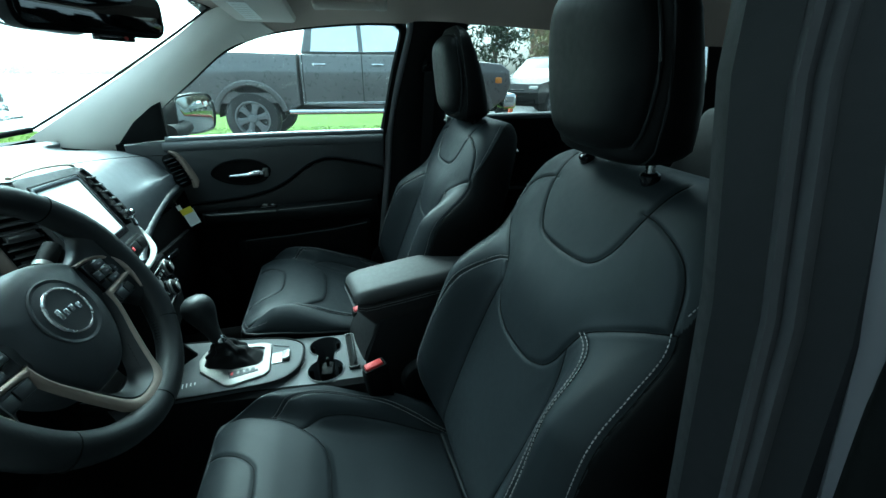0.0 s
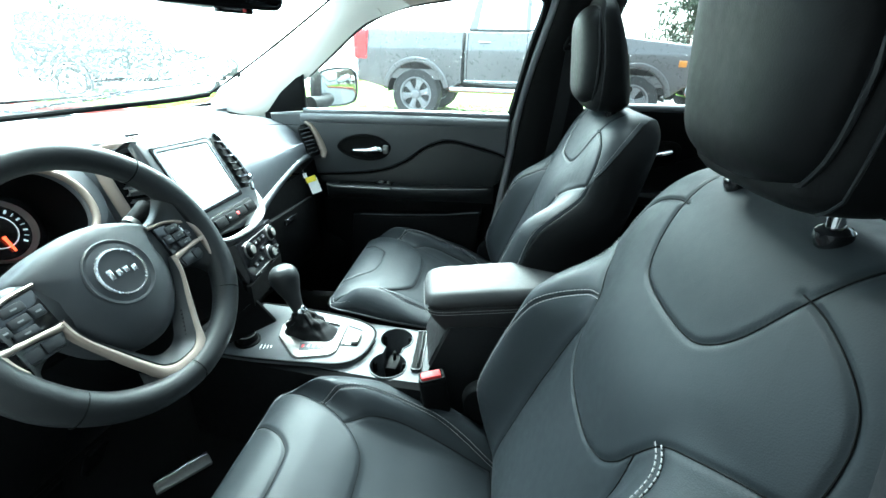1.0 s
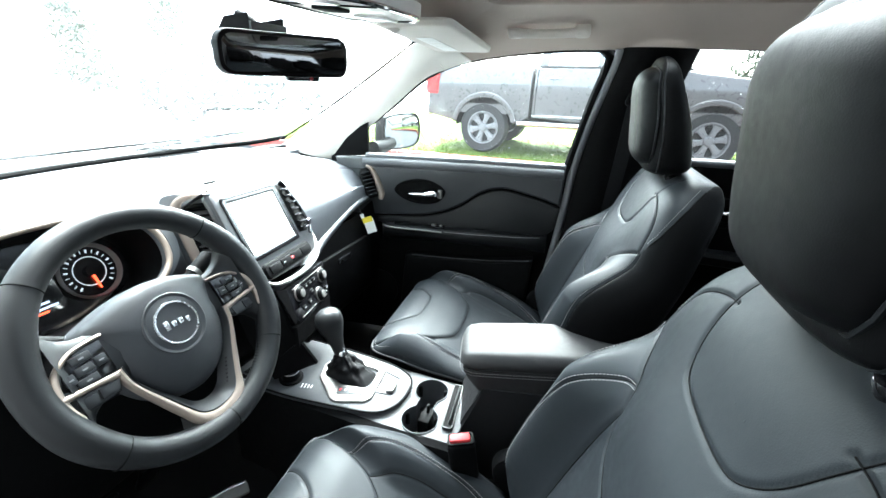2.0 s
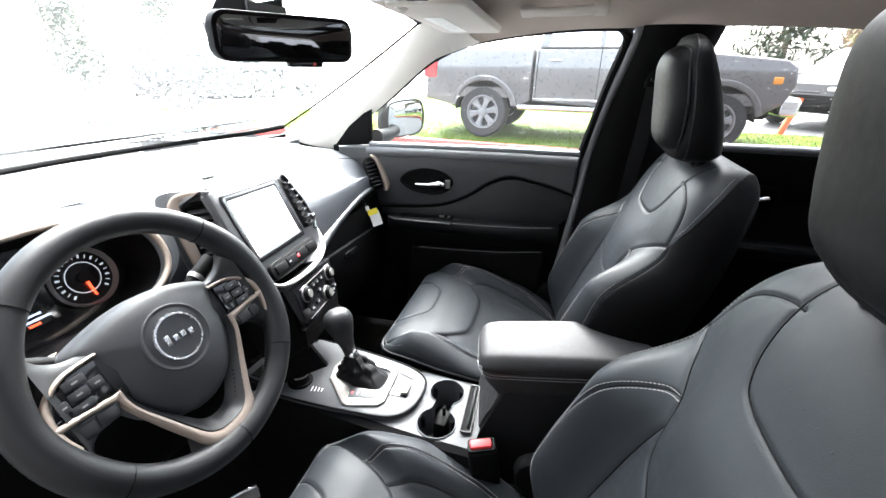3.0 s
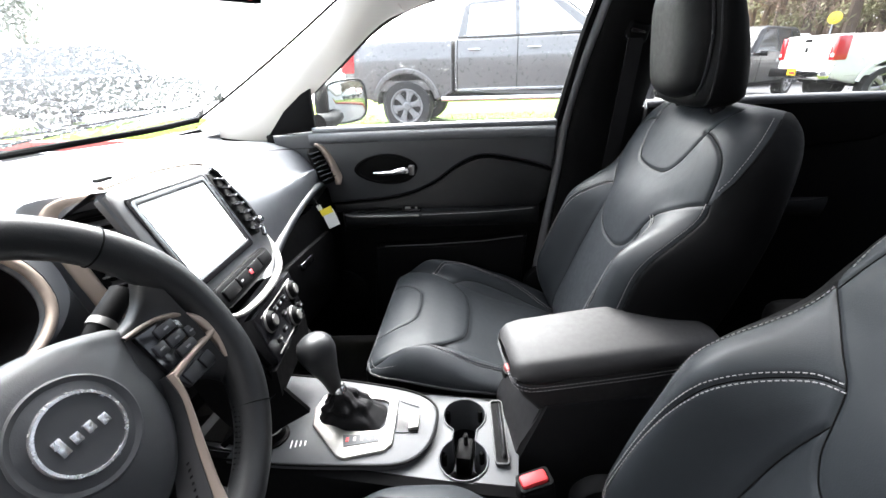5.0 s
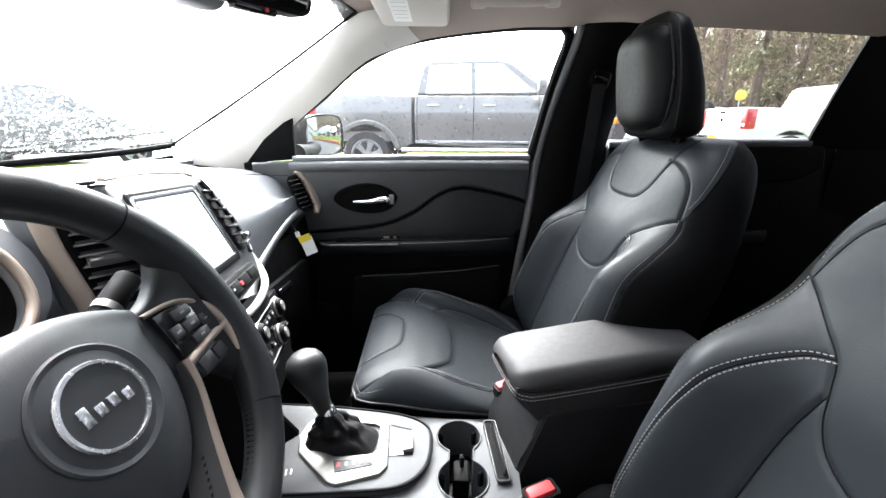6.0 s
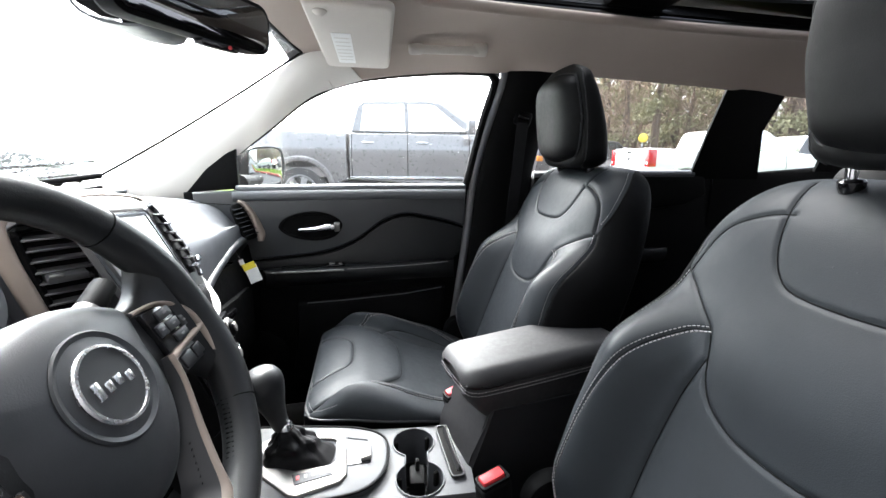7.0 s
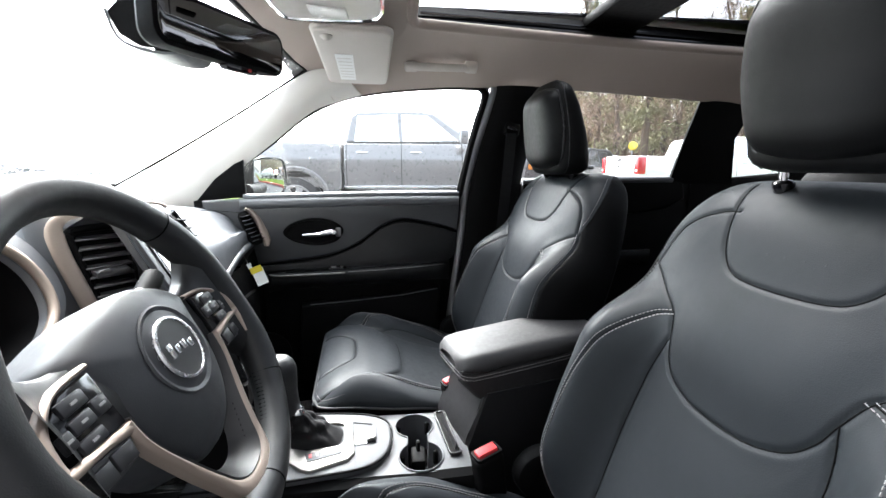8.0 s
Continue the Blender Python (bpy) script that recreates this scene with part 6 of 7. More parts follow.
part("brake_switch", rbox((0.020, 0.034, 0.010), 0.003, 2, pose(0.150, 0.004, 0.713, 0, -12, 8)), SILVER, sw, "silver parking brake switch")
part("drive_line", tube([(0.11, 0.055, 0.709), (0.15, 0.045, 0.709)], 0.0012, 6), PLATE, plate)
dialm = pose(-0.105, -0.060, 0.708)
dial = part("terrain_dial", lathe([(0.030, 0.0), (0.030, 0.004), (0.024, 0.006), (0.0225, 0.020), (0.019, 0.023), (0.010, 0.023)], dialm, 36), BLACK, plate, "black rotary drive dial")
part("dial_ring", tube([dialm @ Vector((0.0205 * math.cos(radians(a)), 0.0205 * math.sin(radians(a)), 0.0225)) for a in range(0, 360, 12)], 0.0012, 6, closed=True), SILVER, dial)
for i in range(4):
    part("plate_mark", rbox((0.002, 0.016 - 0.002 * i, 0.0006), 0, 1, pose(-0.062 + 0.008 * i, -0.072 + 0.002 * i, 0.7083, 0, 0, 14)), WHITE, plate, "small pale printed marks")
part("front_tray", rbox((0.10, 0.16, 0.004), 0.002, 1, pose(-0.195, 0.0, 0.698)), RUBBER, console, "rubber tray in front of the lever")
part("power_socket", lathe([(0.016, 0), (0.016, 0.012), (0.011, 0.014), (0.010, 0.004)], pose(-0.165, -0.015, 0.712, 0, -35, 0), 24), BLACK, console)
part("socket_cap", rbox((0.016, 0.020, 0.010), 0.003, 2, pose(-0.155, 0.015, 0.722, 0, -30, 0)), PLATE, console)

# gear lever
lever = thing("gear_lever", (0.012, 0.008, 0.70), "black gear lever with a smooth knob and leather boot", "gear lever")
part("knob", lathe([(0.010, -0.079), (0.0145, -0.070), (0.0165, -0.050), (0.0215, -0.028), (0.0290, -0.006), (0.0335, 0.010), (0.0345, 0.020), (0.0330, 0.031), (0.0275, 0.041), (0.0185, 0.0475), (0.009, 0.050), (0.001, 0.0505)], pose(-0.020, 0.008, 0.842, 0, -16, 0), 36), LEATHER_SMOOTH, lever, "smooth black gear knob")
part("collar", lathe([(0.0105, -0.012), (0.0135, -0.010), (0.0135, 0.004), (0.0115, 0.008)], pose(0.006, 0.008, 0.772, 0, -16, 0), 28), CHROME, lever, "bright collar under the knob")
rows = []
for i in range(15):
    t = i / 14
    row = []
    for j in range(64):
        a = 2 * math.pi * j / 64
        ca, sa = math.cos(a), math.sin(a)
        # the foot fills the bezel's opening, the top closes round the lever
        foot = Vector((0.026 + 0.066 * math.copysign(abs(ca) ** 0.6, ca), 0.008 + (0.040 if sa > 0 else 0.038) * math.copysign(abs(sa) ** 0.6, sa), 0))
        neck = Vector((0.007 + 0.014 * ca, 0.008 + 0.014 * sa, 0))
        p = foot.lerp(neck, min(1.0, t ** 0.85))
        fold = math.sin(math.pi * t) * (0.0035 * math.sin(5 * a + 5 * t) + 0.0022 * math.sin(11 * a - 6 * t + 1.0) + 0.003 * math.sin(16 * t + 1.5 * math.sin(2 * a)))
        row.append(Vector((p.x + fold * ca, p.y + fold * sa, 0.7105 + 0.060 * t ** 0.9 + 0.4 * fold)))
    rows.append(row)
part("boot", loft(rows, closed=True), mat("limp black leather", (0.006, 0.006, 0.0065), 0.6, spec=0.15, vary=0.2, scale=20, bump=0.4, bscale=400), lever, "folded black leather boot")

# armrest on the console bin
BIN = mat("satin black console plastic", (0.009, 0.009, 0.0098), 0.45, spec=0.4, vary=0.15, scale=10, bump=0.15, bscale=900)
AR = pose(0.318, 0.050, 0, 0, 0, 15)
HB = 0.078
bin_rows = [[AR @ Vector(p) for p in ((x, -w, 0.46), (x, -w, 0.69), (x + 0.5 * f, -w + 0.003, 0.745), (x + f, -w + 0.006, 0.80), (x + f, w - 0.006, 0.80), (x + 0.5 * f, w - 0.003, 0.745), (x, w, 0.69), (x, w, 0.46))] for x, w, f in ((0.0, 0.078, 0.046), (0.006, 0.086, 0.046), (0.15, 0.088, 0), (0.32, 0.088, 0))]
bin_face = [[AR @ Vector((x, y, z)) for y in np.linspace(-0.078, 0.078, 9)] for x, z in ((0.0, 0.46), (0.0, 0.69), (0.008, 0.715), (0.022, 0.745), (0.036, 0.772), (0.046, 0.80))]
part("storage_bin", merge(loft(bin_rows), loft(bin_face)), BIN, console, "black storage bin")
lid_rows = []
for x, w, zt, zb in ((-0.004, 0.050, 0.862, 0.850), (0.002, 0.066, 0.872, 0.844), (0.014, 0.074, 0.878, 0.843), (0.04, HB, 0.882, 0.843), (0.16, HB + 0.002, 0.890, 0.848), (0.26, HB + 0.002, 0.895, 0.853), (0.34, HB - 0.002, 0.896, 0.855), (0.36, 0.060, 0.886, 0.862)):
    lid_rows.append([AR @ Vector(p) for p in ((x, -w + 0.01, zb), (x, -w, zb + 0.006), (x, -w, zt - 0.018), (x, -w + 0.012, zt - 0.004), (x, -w + 0.03, zt), (x, 0, zt + 0.002), (x, w - 0.03, zt), (x, w - 0.012, zt - 0.004), (x, w, zt - 0.018), (x, w, zb + 0.006), (x, w - 0.01, zb))])
lid = part("armrest", loft([smoothline(r, 3) for r in lid_rows], closed=True), ARMREST, console, "padded black leather armrest lid")
low_rows = [[AR @ Vector(p) for p in ((x, -w + 0.03, z1 - 0.008), (x, -w + 0.008, z1), (x, -w + 0.001, z1 + 0.012), (x, -w + 0.001, z0), (x, w - 0.001, z0), (x, w - 0.001, z1 + 0.012), (x, w - 0.008, z1), (x, w - 0.03, z1 - 0.008))] for x, w, z0, z1 in ((0.002, 0.062, 0.845, 0.828), (0.014, 0.073, 0.845, 0.814), (0.04, HB, 0.845, 0.786), (0.062, HB, 0.845, 0.765), (0.085, HB + 0.001, 0.85, 0.753), (0.3, HB, 0.856, 0.756), (0.33, 0.066, 0.865, 0.79))]
part("armrest_underside", loft(low_rows), ARMREST, console, "leather side of the lid")
for dz in (0.003, -0.004):
    sew = smoothline([AR @ Vector(p) for p in ((0.325, -HB + 0.003, 0.853 + dz), (0.26, -HB - 0.003, 0.850 + dz), (0.16, -HB - 0.003, 0.844 + dz), (0.04, -HB - 0.001, 0.838 + dz), (0.014, -0.0752, 0.838 + dz), (0.001, -0.067, 0.840 + dz), (-0.006, -0.048, 0.846 + dz), (-0.006, 0.048, 0.846 + dz))], 12)
    dots = []
    acc = 0.0
    for p, q in zip(sew, sew[1:]):
        L = (q - p).length
        while acc < L:
            m, d = p.lerp(q, acc / L), (q - p).normalized()
            dots.append(tube([m - d * 0.0022, m + d * 0.0022], 0.0007, 4))
            acc += 0.0065
        acc -= L
    part("stitching", merge(*dots), THREAD, lid, "grey stitching along the lid")
# upright card slot in the deck before the bin
slot_m = pose(0.3085, 0.016, 0.6985, 0, 0, 8.0)
sl = part("card_slot", ringslab(rrect(0.026, 0.148, 0.008, 4), rrect(0.020, 0.140, 0.005, 4), 0.005, slot_m, 0.001), BIN, console, "narrow card slot with a raised rim")
part("slot_hole", slab(rrect(0.021, 0.141, 0.005, 4), 0.002, slot_m, 0), RUBBER, sl)
part("slot_flap", rbox((0.0025, 0.118, 0.016), 0.001, 1, slot_m @ pose(0.003, 0, 0.006, 0, 14, 0)), BIN, sl, "thin black flap in the slot")


def buckle(base, lean):
    b = thing("belt_buckle", base, "black seat belt buckle with a red release button", "belt buckle", group="belt buckles")
    m = pose(*base, 0, lean, 22)
    part("body", rbox((0.058, 0.032, 0.10), 0.008, 3, m @ pose(0, 0, -0.052)), BLACK, b)
    part("release_button", rbox((0.043, 0.021, 0.014), 0.005, 2, m @ pose(-0.001, 0.0, 0.004)), RED, b, "red release button")
    part("frame", ringslab(rrect(0.054, 0.031, 0.006, 3), rrect(0.044, 0.022, 0.004, 3), 0.006, m @ pose(0, 0, -0.001), 0.001), BLACK, b)
    part("stalk", rbox((0.022, 0.012, 0.16), 0.004, 2, m @ pose(0, 0, -0.18)), BLACK, b)
    return b


buckle((0.368, -0.105, 0.735), -8)
buckle((0.336, 0.140, 0.748), -12)

# ---- overhead things ----
mirror = thing("rear_view_mirror", (-0.06, 0.0, 1.46), "black rear view mirror hanging from the windscreen", "mirror")
mm = facing((-0.058, 0.004, 1.462), (0.90, -0.42, -0.06))
part("housing", slab(rrect(0.262, 0.078, 0.024, 5), 0.030, mm @ Matrix.Translation((0, 0, -0.030)), 0.002), BLACK, mirror)
part("housing_back", loft([[mm @ Vector((x * s, y * s, d)) for x, y in rrect(0.262, 0.078, 0.024, 5)] for s, d in ((1.0, -0.028), (0.95, -0.042), (0.7, -0.055), (0.2, -0.06))], closed=True), BLACK, mirror)
part("mirror_glass", slab(rrect(0.248, 0.064, 0.019, 5), 0.002, mm, 0.0005), DIMMED, mirror, "mirror glass")
part("button_row", rbox((0.07, 0.012, 0.018), 0.003, 2, mm @ pose(0.03, -0.042, -0.012)), PIANO, mirror)
part("lamp_dot", cyl(0.003, 0.003, 0.003, 12, mm @ pose(0.045, -0.042, -0.002)), RED, mirror, "small red indicator")
part("stem", tube([mm @ Vector((0, 0.01, -0.05)), (-0.14, 0.0, 1.52), (-0.17, 0.0, 1.535)], 0.012, 10), BLACK, mirror)
housing = thing("sensor_housing", (-0.19, 0.0, 1.45), "dark grey sensor housing on the windscreen", "sensor housing")
part("cover", loft([smoothline([(-0.222 + dx, y, 1.47 + dz) for dx, dz in ((0.0, 0.02), (0.012, -0.018), (0.04, -0.034), (0.09, -0.040), (0.105, -0.02), (0.105, 0.05))], 3) for y in (-0.03, -0.024, 0.02, 0.064, 0.07)], thick=0.004), mat("dark grey plastic", (0.05, 0.055, 0.06), 0.45), housing)
for y in (-0.028, 0.068):
    part("side_cover", slab([(-0.222, 1.485), (-0.208, 1.454), (-0.18, 1.438), (-0.134, 1.432), (-0.120, 1.45), (-0.120, 1.535), (-0.18, 1.53)], 0.003, axes((0, y, 0), (1, 0, 0), (0, 0, 1), (0, 1, 0)), 0.001), BLACK, housing)

visor = thing("sun_visor", (0.11, 0.40, 1.53), "warm grey passenger sun visor folded up", "sun visor")
vm = axes((0.112, 0.395, 1.533), (0.985, 0.05, -0.01), (-0.06, 0.98, -0.055), (0.0, 0.055, 0.99))
part("flap", slab(rrect(0.172, 0.43, 0.022, 5), 0.016, vm @ pose(0, 0, 0.0, 180), 0.006, 3), VISOR, visor)
part("flap_edge", tube([vm @ Vector((x, y, -0.004)) for x, y in rrect(0.166, 0.424, 0.022, 5)], 0.006, 8, closed=True), VISOR, visor)
part("printed_label", rbox((0.044, 0.23, 0.0008), 0, 1, vm @ pose(-0.026, 0.045, -0.0175)), WHITE, visor, "white printed label")
for j in range(7):
    part("printed_bar", rbox((0.034, 0.006, 0.0004), 0, 1, vm @ pose(-0.026, -0.04 + 0.028 * j, -0.0181)), PILLAR, visor)
part("clip", lathe([(0.012, 0), (0.014, 0.006), (0.007, 0.012), (0.003, 0.013)], vm @ pose(-0.055, -0.185, -0.012, 180), 20), VISOR, visor, "round visor clip")
grab = thing("grab_handle", (0.35, 0.56, 1.55), "warm grey folding grab handle above the door", "grab handle")
part("bar", tube(smoothline([(0.255, 0.574, 1.560), (0.28, 0.564, 1.551), (0.35, 0.561, 1.549), (0.42, 0.565, 1.551), (0.452, 0.579, 1.560)], 6), 0.009, 10, flat=1.3), VISOR, grab)
for x in (0.262, 0.446):
    part("bracket", rbox((0.040, 0.035, 0.030), 0.009, 3, pose(x, 0.577, 1.557, -30)), VISOR, grab)
oh = thing("overhead_console", (0.10, 0.0, 1.55), "overhead console with lamps in a chrome rim", "overhead console")
om = pose(0.095, -0.015, 1.560, 180, 4, 0)
out = [(p.x, p.y) for p in smoothline([(-0.098, -0.145, 0), (-0.07, -0.165, 0), (0.06, -0.135, 0), (0.098, -0.09, 0), (0.104, 0, 0), (0.098, 0.09, 0), (0.06, 0.135, 0), (-0.07, 0.165, 0), (-0.098, 0.145, 0), (-0.104, 0, 0)], 4, True)]
base = part("base", slab(out, 0.024, om, 0.006, 3), VISOR, oh)
part("chrome_rim", tube([om @ Vector((x * 0.97, y * 0.97, 0.025)) for x, y in out], 0.004, 8, closed=True), CHROME, oh, "chrome rim")
part("lamp_panel", slab([(x * 0.93, y * 0.93) for x, y in out], 0.004, om @ Matrix.Translation((0, 0, 0.022)), 0.001), mat("pale grey plastic", (0.45, 0.42, 0.39), 0.35), oh)
for y in (-0.10, 0.10):
    part("map_lamp", rbox((0.07, 0.055, 0.006), 0.003, 2, om @ pose(0.0, y, 0.027)), mat("frosted lamp lens", (0.7, 0.7, 0.68), 0.25), oh, "frosted map lamp lens")
part("switch", rbox((0.05, 0.045, 0.008), 0.003, 2, om @ pose(-0.02, 0.02, 0.028)), BLACK, oh)
part("pocket_line", tube([om @ Vector((0.09, 0.055, 0.027)), om @ Vector((-0.09, 0.06, 0.027))], 0.0018, 6), BLACK, oh)

# pedals and driver's foot well
for y, w in ((-0.30, 0.05), (-0.42, 0.09)):
    ped = thing("pedal", (-0.42, y, 0.55), "metal pedal with rubber studs in the foot well", "pedal", group="pedals")
    part("plate", rbox((0.015, w, 0.10), 0.006, 2, pose(-0.36, y, 0.52, 0, 30, 0)), BLACK, ped)
    part("arm", tube([(-0.37, y, 0.55), (-0.44, y, 0.72)], 0.008, 8), BLACK, ped)

rest = thing("scuff_plate", (-0.24, -0.22, 0.385), "bright metal plate on the foot well floor", "metal plate")
part("plate", rbox((0.125, 0.030, 0.012), 0.004, 2, pose(-0.238, -0.218, 0.392, 12, 0, 56)), SILVER, rest)
part("lip", rbox((0.125, 0.010, 0.020), 0.003, 2, pose(-0.252, -0.210, 0.396, 12, 0, 56)), CHROME, rest)

# door mirror outside
em = thing("door_mirror", (-0.30, 0.85, 1.15), "door mirror in a dark shell", "door mirror")
ex = axes((-0.285, 0.945, 1.215), (0.28, 0.955, 0.0), (0.02, 0, 1), (0.955, -0.28, 0.05))
shell = [(p.x, p.y) for p in smoothline([(-0.105, 0.040, 0), (-0.08, 0.066, 0), (0.05, 0.072, 0), (0.10, 0.055, 0), (0.115, 0.0, 0), (0.10, -0.055, 0), (0.04, -0.072, 0), (-0.07, -0.068, 0), (-0.105, -0.045, 0)], 4, True)]
part("shell", loft([[ex @ Vector((x * s, y * s, d)) for x, y in shell] for s, d in ((0.94, 0.0), (1.03, 0.004), (1.05, -0.02), (0.95, -0.06), (0.6, -0.09), (0.1, -0.095))], closed=True), BLACK, em, "dark mirror shell")
part("mirror_glass", slab([(x * 0.94, y * 0.93) for x, y in shell], 0.002, ex @ Matrix.Translation((0, 0, -0.001)), 0.0005), MIRROR, em, "mirror glass")
part("foot", tube([(-0.31, 0.74, 1.165), (-0.30, 0.82, 1.165), (-0.30, 0.88, 1.175)], [0.03, 0.026, 0.022], 12), BLACK, em)


# ---- outside: ground, kerb, grass ----
ASPHALT = mat("wet asphalt", (0.052, 0.052, 0.054), 0.42, vary=0.25, scale=1.5, bump=3, bscale=60, rvary=0.2)
TURF = mat("green turf", (0.062, 0.100, 0.006), 0.95, spec=0.1, vary=0.5, scale=3, bump=8, bscale=90)
KERB = mat("red painted kerb", (0.48, 0.10, 0.08), 0.7, vary=0.25, scale=8, bump=1, bscale=200)
gy = [-400, -60, -20, -8, -3, 0, 3, 5.9, 6.15, 6.17, 6.34, 6.9, 9.15, 9.3, 12, 20, 40, 90, 400]
gz = [0, 0, 0, 0, 0, 0, 0, 0, 0.0, 0.10, 0.16, 0.22, 0.24, 0.14, 0.12, 0.12, 0.2, 0.4, 0.4]
gx = [-400, -90, -40, -20, -10, -5, -2, 0, 2, 5, 10, 20, 40, 90, 400]
solo("ground", loft([[(x, y, z) for x in gx] for y, z in zip(gy, gz)]), ASPHALT, "wet grey asphalt car park", "ground", kind="structure", smooth=False)
kerb = thing("kerb", (0, 6.24, 0), "red painted concrete kerb along the grass", "kerb", kind="structure")
stone = None
for i in range(24):
    x = -11.5 + 1.0 * i
    if stone is None:
        stone = part("kerb_stone", rbox((0.985, 0.16, 0.30), 0.02, 2, pose(x, 6.24, 0.07)), KERB, kerb)
    else:
        o = new("kerb_stone", stone.data)
        o.parent, o.location = kerb, (1.0 * i, 0, 0)
# turf strip and its blades
rows = [[(x, y, z) for x in np.linspace(-12, 14, 27)] for y, z in ((6.31, 0.205), (6.5, 0.235), (6.8, 0.258), (8.0, 0.268), (9.08, 0.270), (9.24, 0.12))]
lawn = [[(-6 + (9.0 + 0.12 * (y - 9)) * i / 9, y, z) for i in range(10)] for y, z in ((9.05, 0.262), (10, 0.29), (12, 0.33), (16, 0.42), (24, 0.60))]
solo("grass_lawn", loft(lawn), TURF, "green lawn behind the grey pickup", "grass", kind="stuff")
solo("grass_strip", loft(rows), TURF, "strip of wet green grass", "grass", kind="stuff")
rg = random.Random(5)
bm = bmesh.new()
for i in range(20000):
    x, y = rg.uniform(-7, 8), 6.32 + 2.7 * rg.random() ** 1.5
    z = float(np.interp(y, [6.31, 6.5, 6.8, 8.0, 9.08], [0.205, 0.235, 0.258, 0.268, 0.270]))
    a, h = rg.uniform(0, 6.28), rg.uniform(0.012, 0.036)
    dx, dy = math.cos(a) * 0.006, math.sin(a) * 0.006
    bm.faces.new([bm.verts.new((x - dx, y - dy, z)), bm.verts.new((x + dx, y + dy, z)), bm.verts.new((x + rg.uniform(-0.03, 0.03), y + rg.uniform(-0.03, 0.03), z + h))])
solo("grass_blades", bm, TURF, "short wet grass blades", "grass", kind="stuff", smooth=False)

# ---- vehicles ----
TYRE = mat("tyre rubber", (0.02, 0.02, 0.02), 0.8, vary=0.2, scale=10)
ALLOY = mat("bright alloy", (0.30, 0.30, 0.31), 0.3, metal=0.9, vary=0.05, scale=10)
# pickup panes as bright mirror metal, to put the reflected sky's white in them
SKYGLASS = mat("mirror-bright car glass", (0.82, 0.83, 0.84), 0.06, metal=0.9, spec=1.0, vary=0.2, scale=1.0, rvary=0.03)
CARGLASS = mat("black tinted car glass", (0.03, 0.032, 0.034), 0.06, spec=0.8, vary=0.2, scale=1.0, rvary=0.03)
PAINT_GREY = mat("dark grey car paint", (0.115, 0.107, 0.104), 0.30, metal=0.2, coat=1.0, vary=0.2, scale=2, bump=0.3, bscale=50)
PAINT_BLACK = mat("black car paint", (0.008, 0.008, 0.009), 0.35, spec=0.3, coat=0.25, vary=0.2, scale=2)
PAINT_WHITE = mat("white vehicle paint", (0.78, 0.78, 0.77), 0.3, coat=1.0, vary=0.04, scale=2)
PAINT_YELLOW = mat("yellow car paint", (0.75, 0.55, 0.03), 0.3, coat=1.0, vary=0.06, scale=2)
PAINT_SILVER = mat("silver car paint", (0.42, 0.43, 0.45), 0.3, metal=0.5, coat=1.0, vary=0.06, scale=2)
LENS_RED = mat("red lamp lens", (0.55, 0.015, 0.02), 0.15, coat=1.0, vary=0.1, scale=20)
LENS_CLEAR = mat("clear lamp lens", (0.7, 0.7, 0.68), 0.12, coat=1.0, vary=0.1, scale=20)
LENS_AMBER = mat("amber lamp lens", (0.75, 0.28, 0.03), 0.15, coat=1.0, vary=0.1, scale=20)


def arch(cx, r, z0, n=10):
    """A wheel arch cut into a lower edge that runs from small x to large."""
    a0 = math.asin(min(0.95, z0 / r)) if z0 < r else 0.3
    return [(cx - r * math.cos(a), 0.42 + r * math.sin(a)) for a in np.linspace(a0 - 0.25, math.pi - a0 + 0.25, n)]


def add_wheel(v, M, x, y, r, sg, spokes=6):
    m = M @ axes((x, y, r), (1, 0, 0), (0, 0, 1), (0, -1, 0)) if sg < 0 else M @ axes((x, y, r), (1, 0, 0), (0, 0, -1), (0, 1, 0))
    w = part("wheel", lathe([(r * 0.62, -0.13), (r * 0.93, -0.13), (r, -0.09), (r, 0.09), (r * 0.93, 0.13), (r * 0.66, 0.125), (r * 0.62, 0.10)], m, 36, False), TYRE, v, "black tyre on a bright alloy rim")
    part("rim", lathe([(r * 0.66, 0.11), (r * 0.64, 0.128), (r * 0.58, 0.12), (r * 0.56, 0.06), (0.02, 0.03)], m, 36, False), mat_cache("rim shade", (0.012, 0.012, 0.012), 0.5, 0.0), w)
    part("rim_lip", lathe([(r * 0.665, 0.112), (r * 0.655, 0.132), (r * 0.60, 0.128), (r * 0.56, 0.105), (r * 0.55, 0.09)], m, 36, False), ALLOY, w, "bright rim lip")
    for k in range(spokes):
        turn = 360 / spokes * k + 12
        part("spoke", slab([(r * 0.10, -r * 0.09), (r * 0.30, -r * 0.10), (r * 0.46, -r * 0.12), (r * 0.61, -r * 0.23), (r * 0.61, r * 0.23), (r * 0.46, r * 0.12), (r * 0.30, r * 0.10), (r * 0.10, r * 0.09)], 0.035, m @ pose(0, 0, 0.075, 0, 0, turn), 0.010, 2), ALLOY, w)
    part("hub_cap", cyl(r * 0.20, r * 0.15, 0.05, 20, m @ pose(0, 0, 0.11), 0.006), ALLOY, w)


CACHE = {}


def mat_cache(name, color, rough, metal):
    if name not in CACHE:
        CACHE[name] = mat(name, color, rough, metal=metal)
    return CACHE[name]


